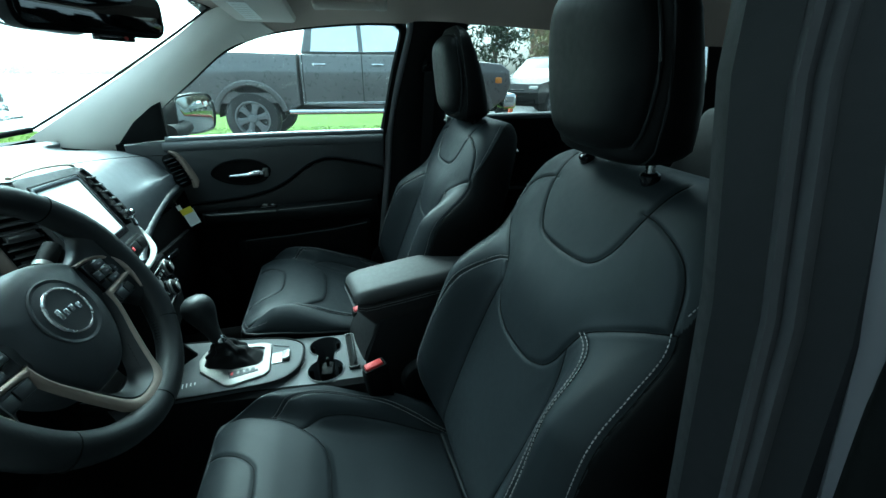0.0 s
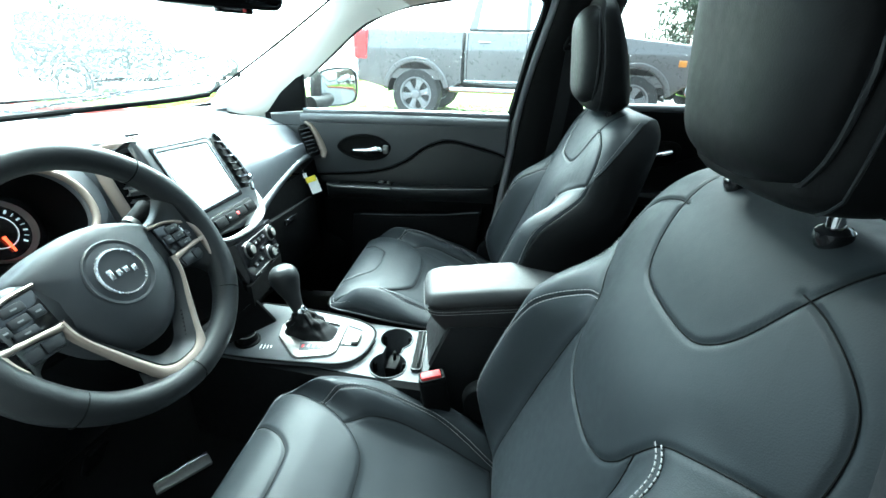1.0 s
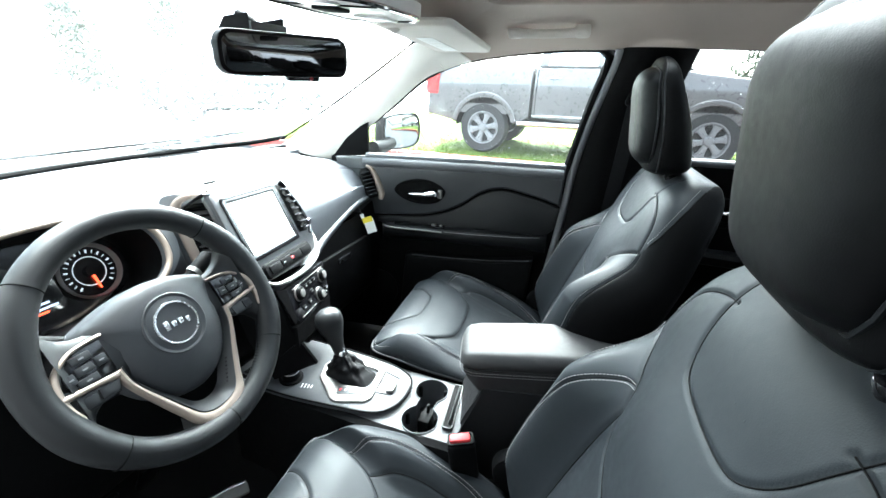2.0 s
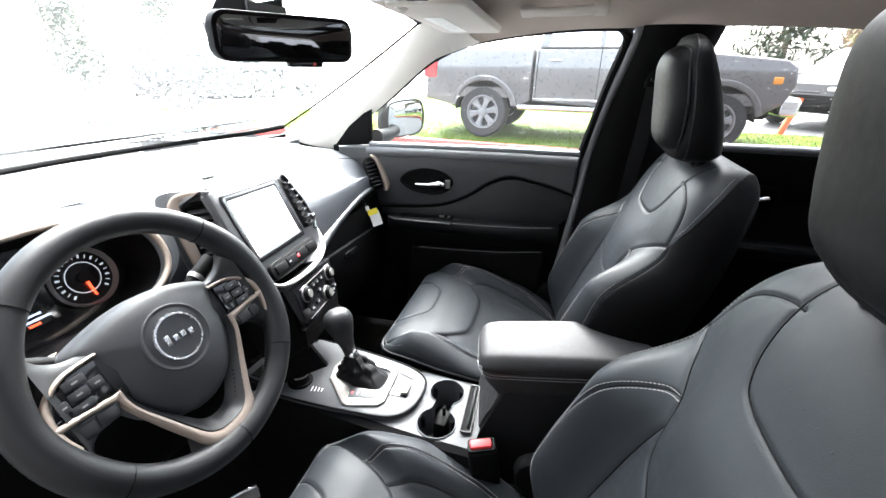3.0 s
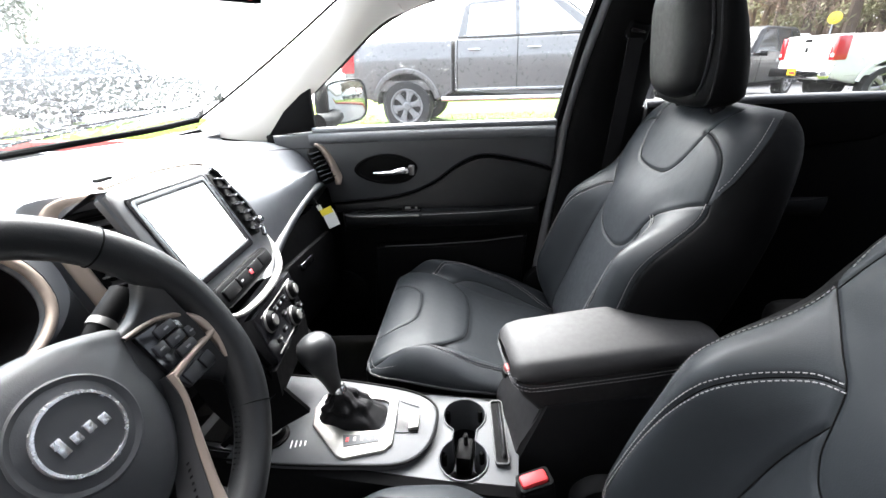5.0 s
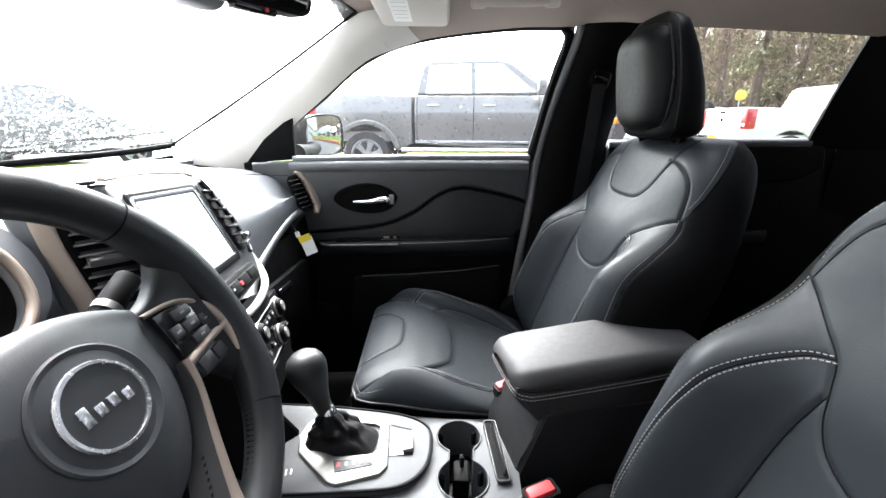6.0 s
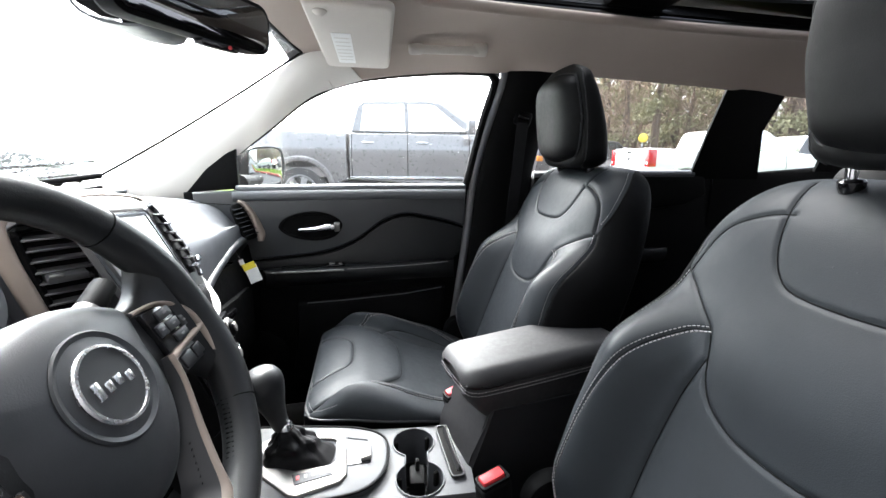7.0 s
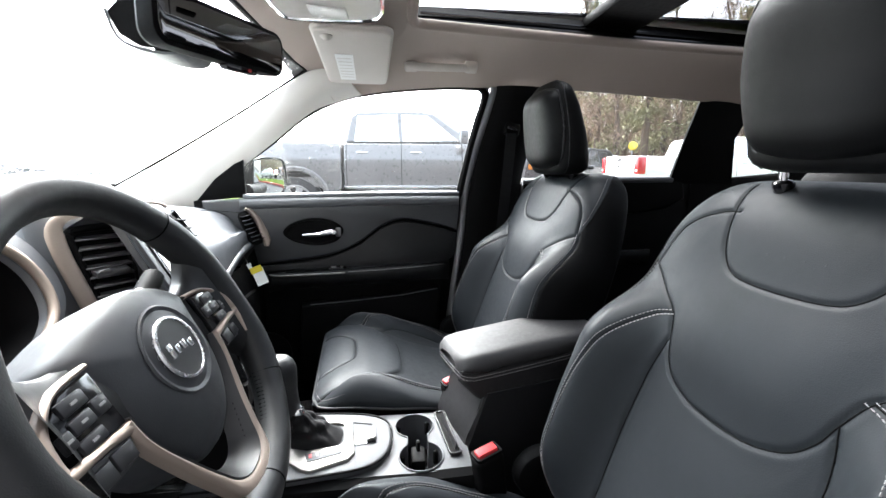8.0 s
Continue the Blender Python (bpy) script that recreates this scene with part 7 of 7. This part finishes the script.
def glasshouse(M, profile, yb, yt, r):
    """A cab over a side profile of (x, z), its flanks leaning in from yb at the foot to yt at the top."""
    z0, z1 = min(z for _, z in profile), max(z for _, z in profile)
    bm = bmesh.new()
    side = [[bm.verts.new((x, sg * (yb + (yt - yb) * (z - z0) / (z1 - z0)), z)) for x, z in profile] for sg in (-1, 1)]
    for row in side:
        bm.faces.new(row)
    k = len(profile)
    for i in range(k):
        bm.faces.new((side[0][i], side[0][(i + 1) % k], side[1][(i + 1) % k], side[1][i]))
    bmesh.ops.recalc_face_normals(bm, faces=bm.faces[:])
    bmesh.ops.bevel(bm, geom=bm.edges[:], offset=r, segments=3, affect="EDGES", profile=0.5)
    bm.transform(M)
    return bm


def leaning_pane(M, quad, profile, yb, yt, sg):
    """A side window that lies 4 mm proud on the flank of such a cab."""
    z0, z1 = min(z for _, z in profile), max(z for _, z in profile)
    n = Vector((0, sg * (z1 - z0), yb - yt)).normalized()
    rows = [[M @ (Vector((x, sg * (yb + (yt - yb) * (z - z0) / (z1 - z0)), z)) + n * d) for x, z in quad] for d in (0.005, -0.004)]
    bm = bmesh.new()
    a, b = [[bm.verts.new(p) for p in row] for row in rows]
    bm.faces.new(a)
    for i in range(len(a)):
        j = (i + 1) % len(a)
        bm.faces.new((a[i], b[i], b[j], a[j]))
    bmesh.ops.recalc_face_normals(bm, faces=bm.faces[:])
    return bm


def flank(z, half=0.98):
    """Half the width of a pickup's body at a height: its flanks roll in towards the windows."""
    return half - 0.13 * max(0.0, (z - 0.98) / 0.46) ** 2 - 0.05 * max(0.0, (0.80 - z) / 0.3) ** 2


def rolled(bm, M):
    """Rounds the flat flanks of a body by flank()."""
    for z in (0.66, 0.74, 0.82, 0.90, 0.98, 1.05, 1.11, 1.17, 1.22, 1.27, 1.32, 1.36):
        bmesh.ops.bisect_plane(bm, geom=bm.verts[:] + bm.edges[:] + bm.faces[:], plane_co=M @ Vector((0, 0, z)), plane_no=(0, 0, 1))
    back = M.inverted()
    for v in bm.verts:
        p = back @ v.co
        p.y *= flank(p.z) / 0.98
        v.co = M @ p
    return bm


def pickup(name, base, turn, paint, label, group=""):
    """A crew cab pickup; local x runs from its tail to its nose, the wheels at 1.15 and 4.63."""
    v = thing(name, base, label, "pickup truck", group=group, turn=turn)
    M = PLACE[v]
    S = M @ axes((0, 0.98, 0), (1, 0, 0), (0, 0, 1), (0, -1, 0))
    RX, FX, R = 1.15, 4.63, 0.42
    bed = [(0.10, 0.62)] + arch(RX, 0.52, 0.2) + [(1.93, 0.62), (1.93, 1.40), (0.12, 1.44)]
    part("bed", rolled(slab(bed, 1.96, S, 0.03, 3), M), paint, v, "cargo bed")
    lower = [(1.975, 0.62)] + arch(FX, 0.52, 0.2) + [(5.42, 0.70), (5.50, 0.95), (5.47, 1.16), (5.33, 1.26), (4.35, 1.36), (4.15, 1.40), (1.975, 1.40)]
    part("cab_body", rolled(slab(lower, 1.96, S, 0.035, 3), M), paint, v, "cab and bonnet")
    top = [(1.99, 1.39), (2.10, 1.86), (2.22, 1.95), (3.30, 1.97), (3.55, 1.93), (4.28, 1.39)]
    part("cab_roof", glasshouse(M, top, 0.87, 0.70, 0.05), paint, v)
    part("underbody", rbox((4.9, 1.5, 0.5), 0.05, 1, M @ pose(2.9, 0, 0.72)), RUBBER, v)
    for sg in (-1, 1):
        for q in ([(2.16, 1.43), (2.22, 1.86), (2.90, 1.89), (2.92, 1.43)], [(2.99, 1.43), (2.97, 1.89), (3.42, 1.88), (3.95, 1.45)]):
            part("window", leaning_pane(M, q, top, 0.87, 0.70, sg), SKYGLASS, v, "dark side window")
        yb = sg * 0.982
        for x in (2.02, 2.96, 4.02):
            part("door_gap", tube([M @ Vector((x, sg * flank(z), z)) for z in np.linspace(0.64, 1.39, 12)], 0.006, 6), RUBBER, v)
        for x in (2.20, 3.12):
            part("door_handle", tube([M @ Vector((x + d, sg * (flank(1.24) + o), 1.24)) for d, o in ((0, 0.005), (0.09, 0.03), (0.18, 0.005))], 0.014, 8), CHROME, v)
        part("side_step", tube([M @ Vector((1.75, yb, 0.52)), M @ Vector((4.05, yb, 0.52))], 0.045, 10), CHROME, v, "chrome side step")
        part("sill_strip", rbox((2.0, 0.015, 0.035), 0.005, 1, M @ pose(2.98, yb, 0.655)), CHROME, v)
        for cx in (RX, FX):
            ring = [M @ Vector((cx - 0.545 * math.cos(a), yb + sg * 0.005, 0.42 + 0.545 * math.sin(a))) for a in np.linspace(0.22, math.pi - 0.22, 16)]
            liner = [[M @ Vector((cx - 0.512 * math.cos(a), sg * y, 0.42 + 0.512 * math.sin(a))) for a in np.linspace(0.05, math.pi - 0.05, 18)] for y in (0.955, 0.70, 0.45)]
            part("wheel_well", loft(liner, thick=0.004), RUBBER, v, "black wheel arch liner")
            part("arch_flare", tube(ring, 0.045, 8, flat=0.6, up=M.col[1][:3]), paint, v, "wheel arch flare")
        add_wheel(v, M, RX, sg * 0.86, R, sg)
        add_wheel(v, M, FX, sg * 0.86, R, sg)
        part("tail_lamp", rbox((0.24, 0.18, 0.46), 0.03, 2, M @ pose(0.185, sg * 0.905, 1.18)), LENS_RED, v, "red tail lamp")
        part("reverse_lens", rbox((0.03, 0.10, 0.08), 0.01, 1, M @ pose(0.075, sg * 0.925, 1.05)), LENS_CLEAR, v)
        hl = part("headlamp", rbox((0.30, 0.34, 0.22), 0.05, 2, M @ pose(5.34, sg * 0.80, 1.03)), LENS_CLEAR, v, "clear headlamp")
        part("indicator", rbox((0.12, 0.10, 0.10), 0.02, 2, M @ pose(5.27, sg * 0.945, 1.0)), LENS_AMBER, hl)
        part("door_mirror", rbox((0.14, 0.26, 0.24), 0.04, 2, M @ pose(4.02, sg * 1.11, 1.50)), paint, v)
    part("tailgate", rbox((0.03, 1.56, 0.56), 0.012, 2, M @ pose(0.100, 0, 1.14)), paint, v, "tailgate")
    part("tailgate_handle", rbox((0.03, 0.22, 0.06), 0.01, 1, M @ pose(0.085, 0, 1.34)), RUBBER, v)
    part("tailgate_badge", rbox((0.012, 0.09, 0.09), 0.02, 2, M @ pose(0.082, 0, 1.16)), RUBBER, v, "dark plain badge")
    rb = part("rear_bumper", rbox((0.22, 1.92, 0.20), 0.04, 3, M @ pose(0.02, 0, 0.68)), CHROME, v, "chrome rear bumper")
    part("plate_panel", rbox((0.02, 0.32, 0.15), 0.004, 1, M @ pose(-0.095, 0, 0.72)), PAINT_YELLOW, rb, "plain yellow and red plate")
    part("plate_bar", rbox((0.01, 0.20, 0.05), 0.002, 1, M @ pose(-0.107, -0.04, 0.70)), RED, rb)
    part("front_bumper", rbox((0.24, 1.96, 0.26), 0.06, 3, M @ pose(5.50, 0, 0.66)), CHROME, v, "chrome front bumper")
    part("grille", rbox((0.05, 1.1, 0.30), 0.02, 2, M @ pose(5.495, 0, 1.02)), PIANO, v)
    part("windscreen", slab([(-0.78, 0), (0.78, 0), (0.66, 0.72), (-0.66, 0.72)], 0.006, M @ axes((4.235, 0, 1.44), (0, 1, 0), (-0.78, 0, 0.60), (0.6, 0, 0.78)), 0), SKYGLASS, v)
    part("rear_window", slab([(-0.66, 0), (0.66, 0), (0.62, 0.36), (-0.62, 0.36)], 0.006, M @ axes((2.02, 0, 1.46), (0, -1, 0), (0.22, 0, 0.97), (-0.97, 0, 0.22)), 0), SKYGLASS, v)
    return v


def suv(name, base, turn, paint, label, group="", tall=0.0):
    """A five-door car or SUV; local x from tail to nose."""
    v = thing(name, base, label, "car", group=group, turn=turn)
    M = PLACE[v]
    S = M @ axes((0, 0.90, 0), (1, 0, 0), (0, 0, 1), (0, -1, 0))
    RX, FX, R = 0.90, 3.60, 0.36
    low = [(0.05, 0.45)] + [(p, q - 0.06) for p, q in arch(RX, 0.42, 0.2)] + [(1.4, 0.36), (3.1, 0.36)] + [(p, q - 0.06) for p, q in arch(FX, 0.42, 0.2)] + [(4.40, 0.45), (4.48, 0.75), (4.36, 0.98), (3.25, 1.08 + tall * 0.5), (0.05, 1.10 + tall * 0.5), (0.0, 0.75)]
    part("body", slab(low, 1.80, S, 0.05, 3), paint, v)
    top = [(0.08, 1.08), (0.22, 1.52 + tall), (0.45, 1.63 + tall), (2.1, 1.66 + tall), (2.45, 1.58 + tall), (3.28, 1.07)]
    part("roof", glasshouse(M, top, 0.84, 0.62, 0.06), paint, v)
    part("underbody", rbox((3.9, 1.4, 0.4), 0.05, 1, M @ pose(2.2, 0, 0.55)), RUBBER, v)
    for sg in (-1, 1):
        for q in ([(0.24, 1.13), (0.34, 1.50 + tall), (0.80, 1.56 + tall), (0.82, 1.13)], [(0.88, 1.13), (0.86, 1.57 + tall), (1.62, 1.59 + tall), (1.64, 1.13)], [(1.70, 1.13), (1.68, 1.59 + tall), (2.25, 1.56 + tall), (2.95, 1.14)]):
            part("window", leaning_pane(M, q, top, 0.84, 0.62, sg), CARGLASS, v, "dark side window")
        for x in (0.95, 1.70, 2.80):
            part("door_gap", rbox((0.012, 0.006, 0.60), 0, 1, M @ pose(x, sg * 0.901, 0.74)), RUBBER, v)
        for x in (1.02, 1.80):
            part("door_handle", rbox((0.16, 0.03, 0.025), 0.008, 1, M @ pose(x + 0.1, sg * 0.91, 0.95)), CHROME, v)
        part("sill", rbox((1.9, 0.03, 0.10), 0.01, 1, M @ pose(2.25, sg * 0.90, 0.40)), RUBBER, v)
        add_wheel(v, M, RX, sg * 0.79, R, sg, 5)
        add_wheel(v, M, FX, sg * 0.79, R, sg, 5)
        part("tail_lamp", rbox((0.14, 0.16, 0.24), 0.03, 2, M @ pose(0.07, sg * 0.80, 0.98)), LENS_RED, v, "red tail lamp")
        part("headlamp", rbox((0.22, 0.30, 0.14), 0.04, 2, M @ pose(4.32, sg * 0.70, 0.86)), LENS_CLEAR, v, "clear headlamp")
        part("door_mirror", rbox((0.10, 0.18, 0.13), 0.03, 2, M @ pose(2.85, sg * 0.98, 1.13)), paint, v)
    part("windscreen", slab([(-0.66, 0), (0.66, 0), (0.58, 0.80), (-0.58, 0.80)], 0.006, M @ axes((3.215, 0, 1.13), (0, 1, 0), (-0.83, 0, 0.52 + tall * 0.6), (0.52 + tall * 0.6, 0, 0.83)), 0), CARGLASS, v)
    part("rear_window", slab([(-0.62, 0), (0.62, 0), (0.55, 0.36), (-0.55, 0.36)], 0.006, M @ axes((0.105, 0, 1.16), (0, -1, 0), (0.3, 0, 0.95), (-0.95, 0, 0.3)), 0), CARGLASS, v)
    part("grille", rbox((0.04, 0.9, 0.18), 0.02, 2, M @ pose(4.44, 0, 0.74)), PIANO, v)
    part("front_bumper", rbox((0.10, 1.6, 0.16), 0.04, 2, M @ pose(4.44, 0, 0.50)), RUBBER, v)
    part("rear_bumper", rbox((0.10, 1.6, 0.20), 0.04, 2, M @ pose(0.02, 0, 0.52)), RUBBER, v)
    return v


pickup("pickup_truck", (-2.67, 7.55, 0.26), 0, PAINT_GREY, "dark grey crew cab pickup with chrome wheels on the grass")
pickup("pickup_truck", (6.5, 10.81, 0.125), 0, PAINT_WHITE, "white pickup with a red tail lamp and chrome bumper")
suv("black_suv", (7.82, 14.70, 0.12), 222, PAINT_BLACK, "black SUV parked on the far side of the lane", tall=0.12)
suv("white_suv", (10.7, 21.5, 0.13), 200, PAINT_WHITE, "small white SUV in the far row", "far row of cars", 0.05)
suv("white_suv", (11.0, 19.3, 0.13), 200, PAINT_WHITE, "small white SUV in the far row", "far row of cars", 0.05)
suv("yellow_car", (14.0, 30.5, 0.16), 195, PAINT_YELLOW, "yellow car in the far row")
suv("white_van", (17.6, 15.0, 0.125), 185, PAINT_WHITE, "tall white van with dark windows", tall=0.45)
suv("grey_suv", (-11.25, 7.6, 0.16), 41, mat("wet grey car paint", (0.028, 0.030, 0.032), 0.40, spec=0.3, coat=0.15, vary=0.15, scale=2), "grey SUV parked ahead beyond the wet windscreen", tall=0.2)

sign = thing("round_sign", (13.05, 21.3, 0.13), "round yellow sign on a thin grey pole", "sign")
part("pole", tube([(13.05, 21.32, 0.13), (13.05, 21.32, 2.5)], 0.03, 8), PAINT_SILVER, sign)
part("disc", cyl(0.24, 0.24, 0.03, 28, facing((13.05, 21.28, 2.41), (-0.5, -0.85, 0.0)), 0.008), PAINT_YELLOW, sign, "bright yellow disc")

# marker post on the kerb of the lane
post = thing("marker_post", (3.80, 9.75, 0.13), "leaning orange plastic marker post", "marker post")
ORANGE = mat("orange plastic", (0.80, 0.14, 0.04), 0.5, vary=0.1, scale=8)
part("post", tube([(3.80, 9.75, 0.14), (3.90, 9.79, 0.50), (4.00, 9.83, 0.88)], [0.06, 0.055, 0.05], 12), ORANGE, post)
part("foot", cyl(0.14, 0.12, 0.05, 20, pose(3.80, 9.75, 0.155), 0.01), ORANGE, post)

# ---- trees ----
BARK = mat("brown bark", (0.16, 0.12, 0.09), 0.9, vary=0.3, scale=4, bump=15, bscale=12)
NEEDLE = mat("dark conifer green", (0.26, 0.25, 0.14), 0.8, vary=0.45, scale=0.8)
TWIG = mat("russet twigs", (0.34, 0.25, 0.19), 0.9, vary=0.35, scale=0.8)


def tree(base, h, spread, leafy, seed, label, needle=None):
    rt = random.Random(seed)
    t = thing("tree", base, label, "tree", group="trees behind the car park")
    B = Vector(base)
    part("trunk", tube(smoothline([B + Vector((rt.uniform(-0.1, 0.1) * k, rt.uniform(-0.1, 0.1) * k, h * k / 5)) for k in range(6)], 3), [h * 0.022 * (1 - i / 17) + 0.02 for i in range(16)], 8), BARK, t)
    limbs, leaves = [], bmesh.new()
    for i in range(34):
        z = h * rt.uniform(0.18, 0.98)
        a = rt.uniform(0, 6.28)
        reach = spread * (1 - 0.75 * z / h) * rt.uniform(0.6, 1.15) if leafy else spread * rt.uniform(0.5, 1.0) * (0.5 + 0.5 * math.sin(math.pi * min(1, z / h)))
        rise = -0.12 * reach if leafy else 0.7 * reach
        p0 = B + Vector((0, 0, z))
        p1 = p0 + Vector((math.cos(a) * reach, math.sin(a) * reach, rise))
        limbs.append(tube([p0, p0.lerp(p1, 0.5) + Vector((0, 0, 0.05 * reach)), p1], [0.035, 0.022, 0.006], 5))
        for k in range(95 if leafy else 60):
            s = rt.random() ** 0.7
            c = p0.lerp(p1, s) + Vector((rt.gauss(0, 0.16 + 0.12 * spread * s), rt.gauss(0, 0.16 + 0.12 * spread * s), rt.gauss(0, 0.2)))
            r = rt.uniform(0.12, 0.30) if leafy else rt.uniform(0.2, 0.7)
            d1 = Vector((rt.gauss(0, 1), rt.gauss(0, 1), rt.gauss(0, 1.3))).normalized() * r
            d2 = d1.cross(Vector((rt.gauss(0, 1), rt.gauss(0, 1), rt.gauss(0, 1)))).normalized() * r * (0.45 if leafy else 0.07)
            leaves.faces.new([leaves.verts.new(c - d1), leaves.verts.new(c + d2), leaves.verts.new(c + d1)])
    part("limbs", merge(*limbs), BARK, t)
    part("crown", leaves, needle or (NEEDLE if leafy else TWIG), t, smooth=False)
    return t


rt = random.Random(11)
for i in range(26):
    ang = radians(40 + 28 * i / 25)
    dist = rt.uniform(30, 46)
    leafy = i % 2 != 0
    tree((dist * math.cos(ang) + 1, dist * math.sin(ang), 0.2), rt.uniform(10, 15), rt.uniform(2.6, 3.6), leafy, 100 + i, "tall green conifer behind the car park" if leafy else "bare russet tree behind the car park")
PINE = mat("dark pine needles", (0.05, 0.065, 0.035), 0.8, vary=0.4, scale=0.8)
tree((7.8, 25.0, 0.15), 7.5, 2.6, True, 60, "dark green tree over the far cars", PINE)
tree((-19.5, 15.2, 0.15), 7.5, 1.6, True, 61, "dark narrow tree ahead beyond the windscreen", PINE)
tree((-21.6, 12.2, 0.15), 4.0, 1.3, True, 62, "small dark tree ahead beyond the windscreen", PINE)

# unseen wall added to block light beside the driver, and the pale hall ahead
CLAD = mat("dark grey light-blocking wall", (0.04, 0.04, 0.042), 0.8, vary=0.2, scale=1.5, bump=2, bscale=30)
solo("wall_west", rbox((24, 0.2, 4.5), 0.01, 1, pose(2.0, -1.5, 2.25)), CLAD, "unseen plain dark wall added to block light beside the car", "wall", kind="structure")
SIDING = mat("pale metal siding", (0.74, 0.75, 0.76), 0.5, vary=0.05, scale=0.6, bump=1, bscale=20)
hall = thing("hall", (-24, 6, 0), "pale metal clad hall ahead in the rain", "building")
part("wall", rbox((8, 16, 6.4), 0.02, 1, pose(-28.2, 3.0, 3.2)), SIDING, hall)
part("eaves", rbox((8.6, 16.6, 0.25), 0.03, 1, pose(-28.2, 3.0, 6.5)), PAINT_GREY, hall, "dark roof edge")
part("rail", rbox((0.06, 16, 0.12), 0.01, 1, pose(-24.15, 3.0, 3.0)), PAINT_GREY, hall, "dark rail along the wall")
rib = None
for k in range(40):
    if rib is None:
        rib = part("siding_rib", rbox((0.06, 0.07, 6.2), 0.01, 1, pose(-24.18, -4.8, 3.1)), SIDING, hall)
    else:
        o = new("siding_rib", rib.data)
        o.parent, o.location = hall, (0, 0.4 * k, 0)
part("shutter", rbox((0.08, 3.2, 2.9), 0.02, 1, pose(-24.2, 5.6, 1.45)), PAINT_SILVER, hall, "grey roller shutter")

# thin far woods that close the gaps
rw = random.Random(77)
bm = bmesh.new()
for i in range(30000):
    ang, dist = radians(rw.uniform(38, 69)), rw.uniform(48, 62)
    p = Vector((dist * math.cos(ang), dist * math.sin(ang), rw.random() ** 0.8 * (9 + 3 * math.sin(ang * 37) + 2 * math.sin(ang * 91))))
    d1 = Vector((rw.gauss(0, 0.35), rw.gauss(0, 0.35), rw.uniform(0.4, 1.2)))
    d2 = Vector((-math.sin(ang), math.cos(ang), 0)) * rw.uniform(0.03, 0.14)
    bm.faces.new([bm.verts.new(p - d1), bm.verts.new(p + d2), bm.verts.new(p + d1), bm.verts.new(p - d2)])
solo("far_woods", bm, TWIG, "hazy brown woods far behind the car park", "woods", kind="stuff", smooth=False)

# outer skin and wheels of the car itself
car = thing("car_body", (0.2, 0.0, 0.0), "dark painted outer body of the car", "car body", kind="structure")
OWN = mat("own dark car paint", (0.03, 0.03, 0.035), 0.3, coat=1.0, vary=0.1, scale=2)


def flank(x0, x1, z1):
    """A side skin with wheel arches where they fall in its stretch."""
    low = [(x0, 0.30)]
    for cx in (-1.18, 1.72):
        if x0 < cx - 0.4 and cx + 0.4 < x1:
            low += [(cx - 0.42 * math.cos(a), 0.34 + 0.42 * math.sin(a)) for a in np.linspace(0.1, math.pi - 0.1, 11)]
    return low + [(x1, 0.30), (x1, z1), (x0, z1)]


part("side_skin", slab(flank(-1.85, 2.30, 1.05), 0.03, axes((0, 0.90, 0), (1, 0, 0), (0, 0, 1), (0, -1, 0)), 0.01), OWN, car)
part("front_wing", slab(flank(-1.85, -0.52, 1.05), 0.03, axes((0, -0.86, 0), (1, 0, 0), (0, 0, 1), (0, -1, 0)), 0.01), OWN, car)
part("rear_side_skin", slab(flank(0.74, 2.30, 1.05), 0.03, axes((0, -0.86, 0), (1, 0, 0), (0, 0, 1), (0, -1, 0)), 0.01), OWN, car)
part("front_end", rbox((0.14, 1.76, 0.62), 0.06, 3, pose(-1.88, 0.02, 0.66)), OWN, car)
part("tail_end", rbox((0.14, 1.72, 0.80), 0.06, 3, pose(2.30, 0.02, 0.72)), OWN, car)
part("engine_bay", rbox((0.95, 1.60, 0.55), 0.05, 2, pose(-1.32, 0.02, 0.72)), RUBBER, car)
for x in (-1.18, 1.72):
    add_wheel(car, Matrix(), x, 0.78, 0.35, 1, 5)
    add_wheel(car, Matrix(), x, -0.74, 0.35, -1, 5)
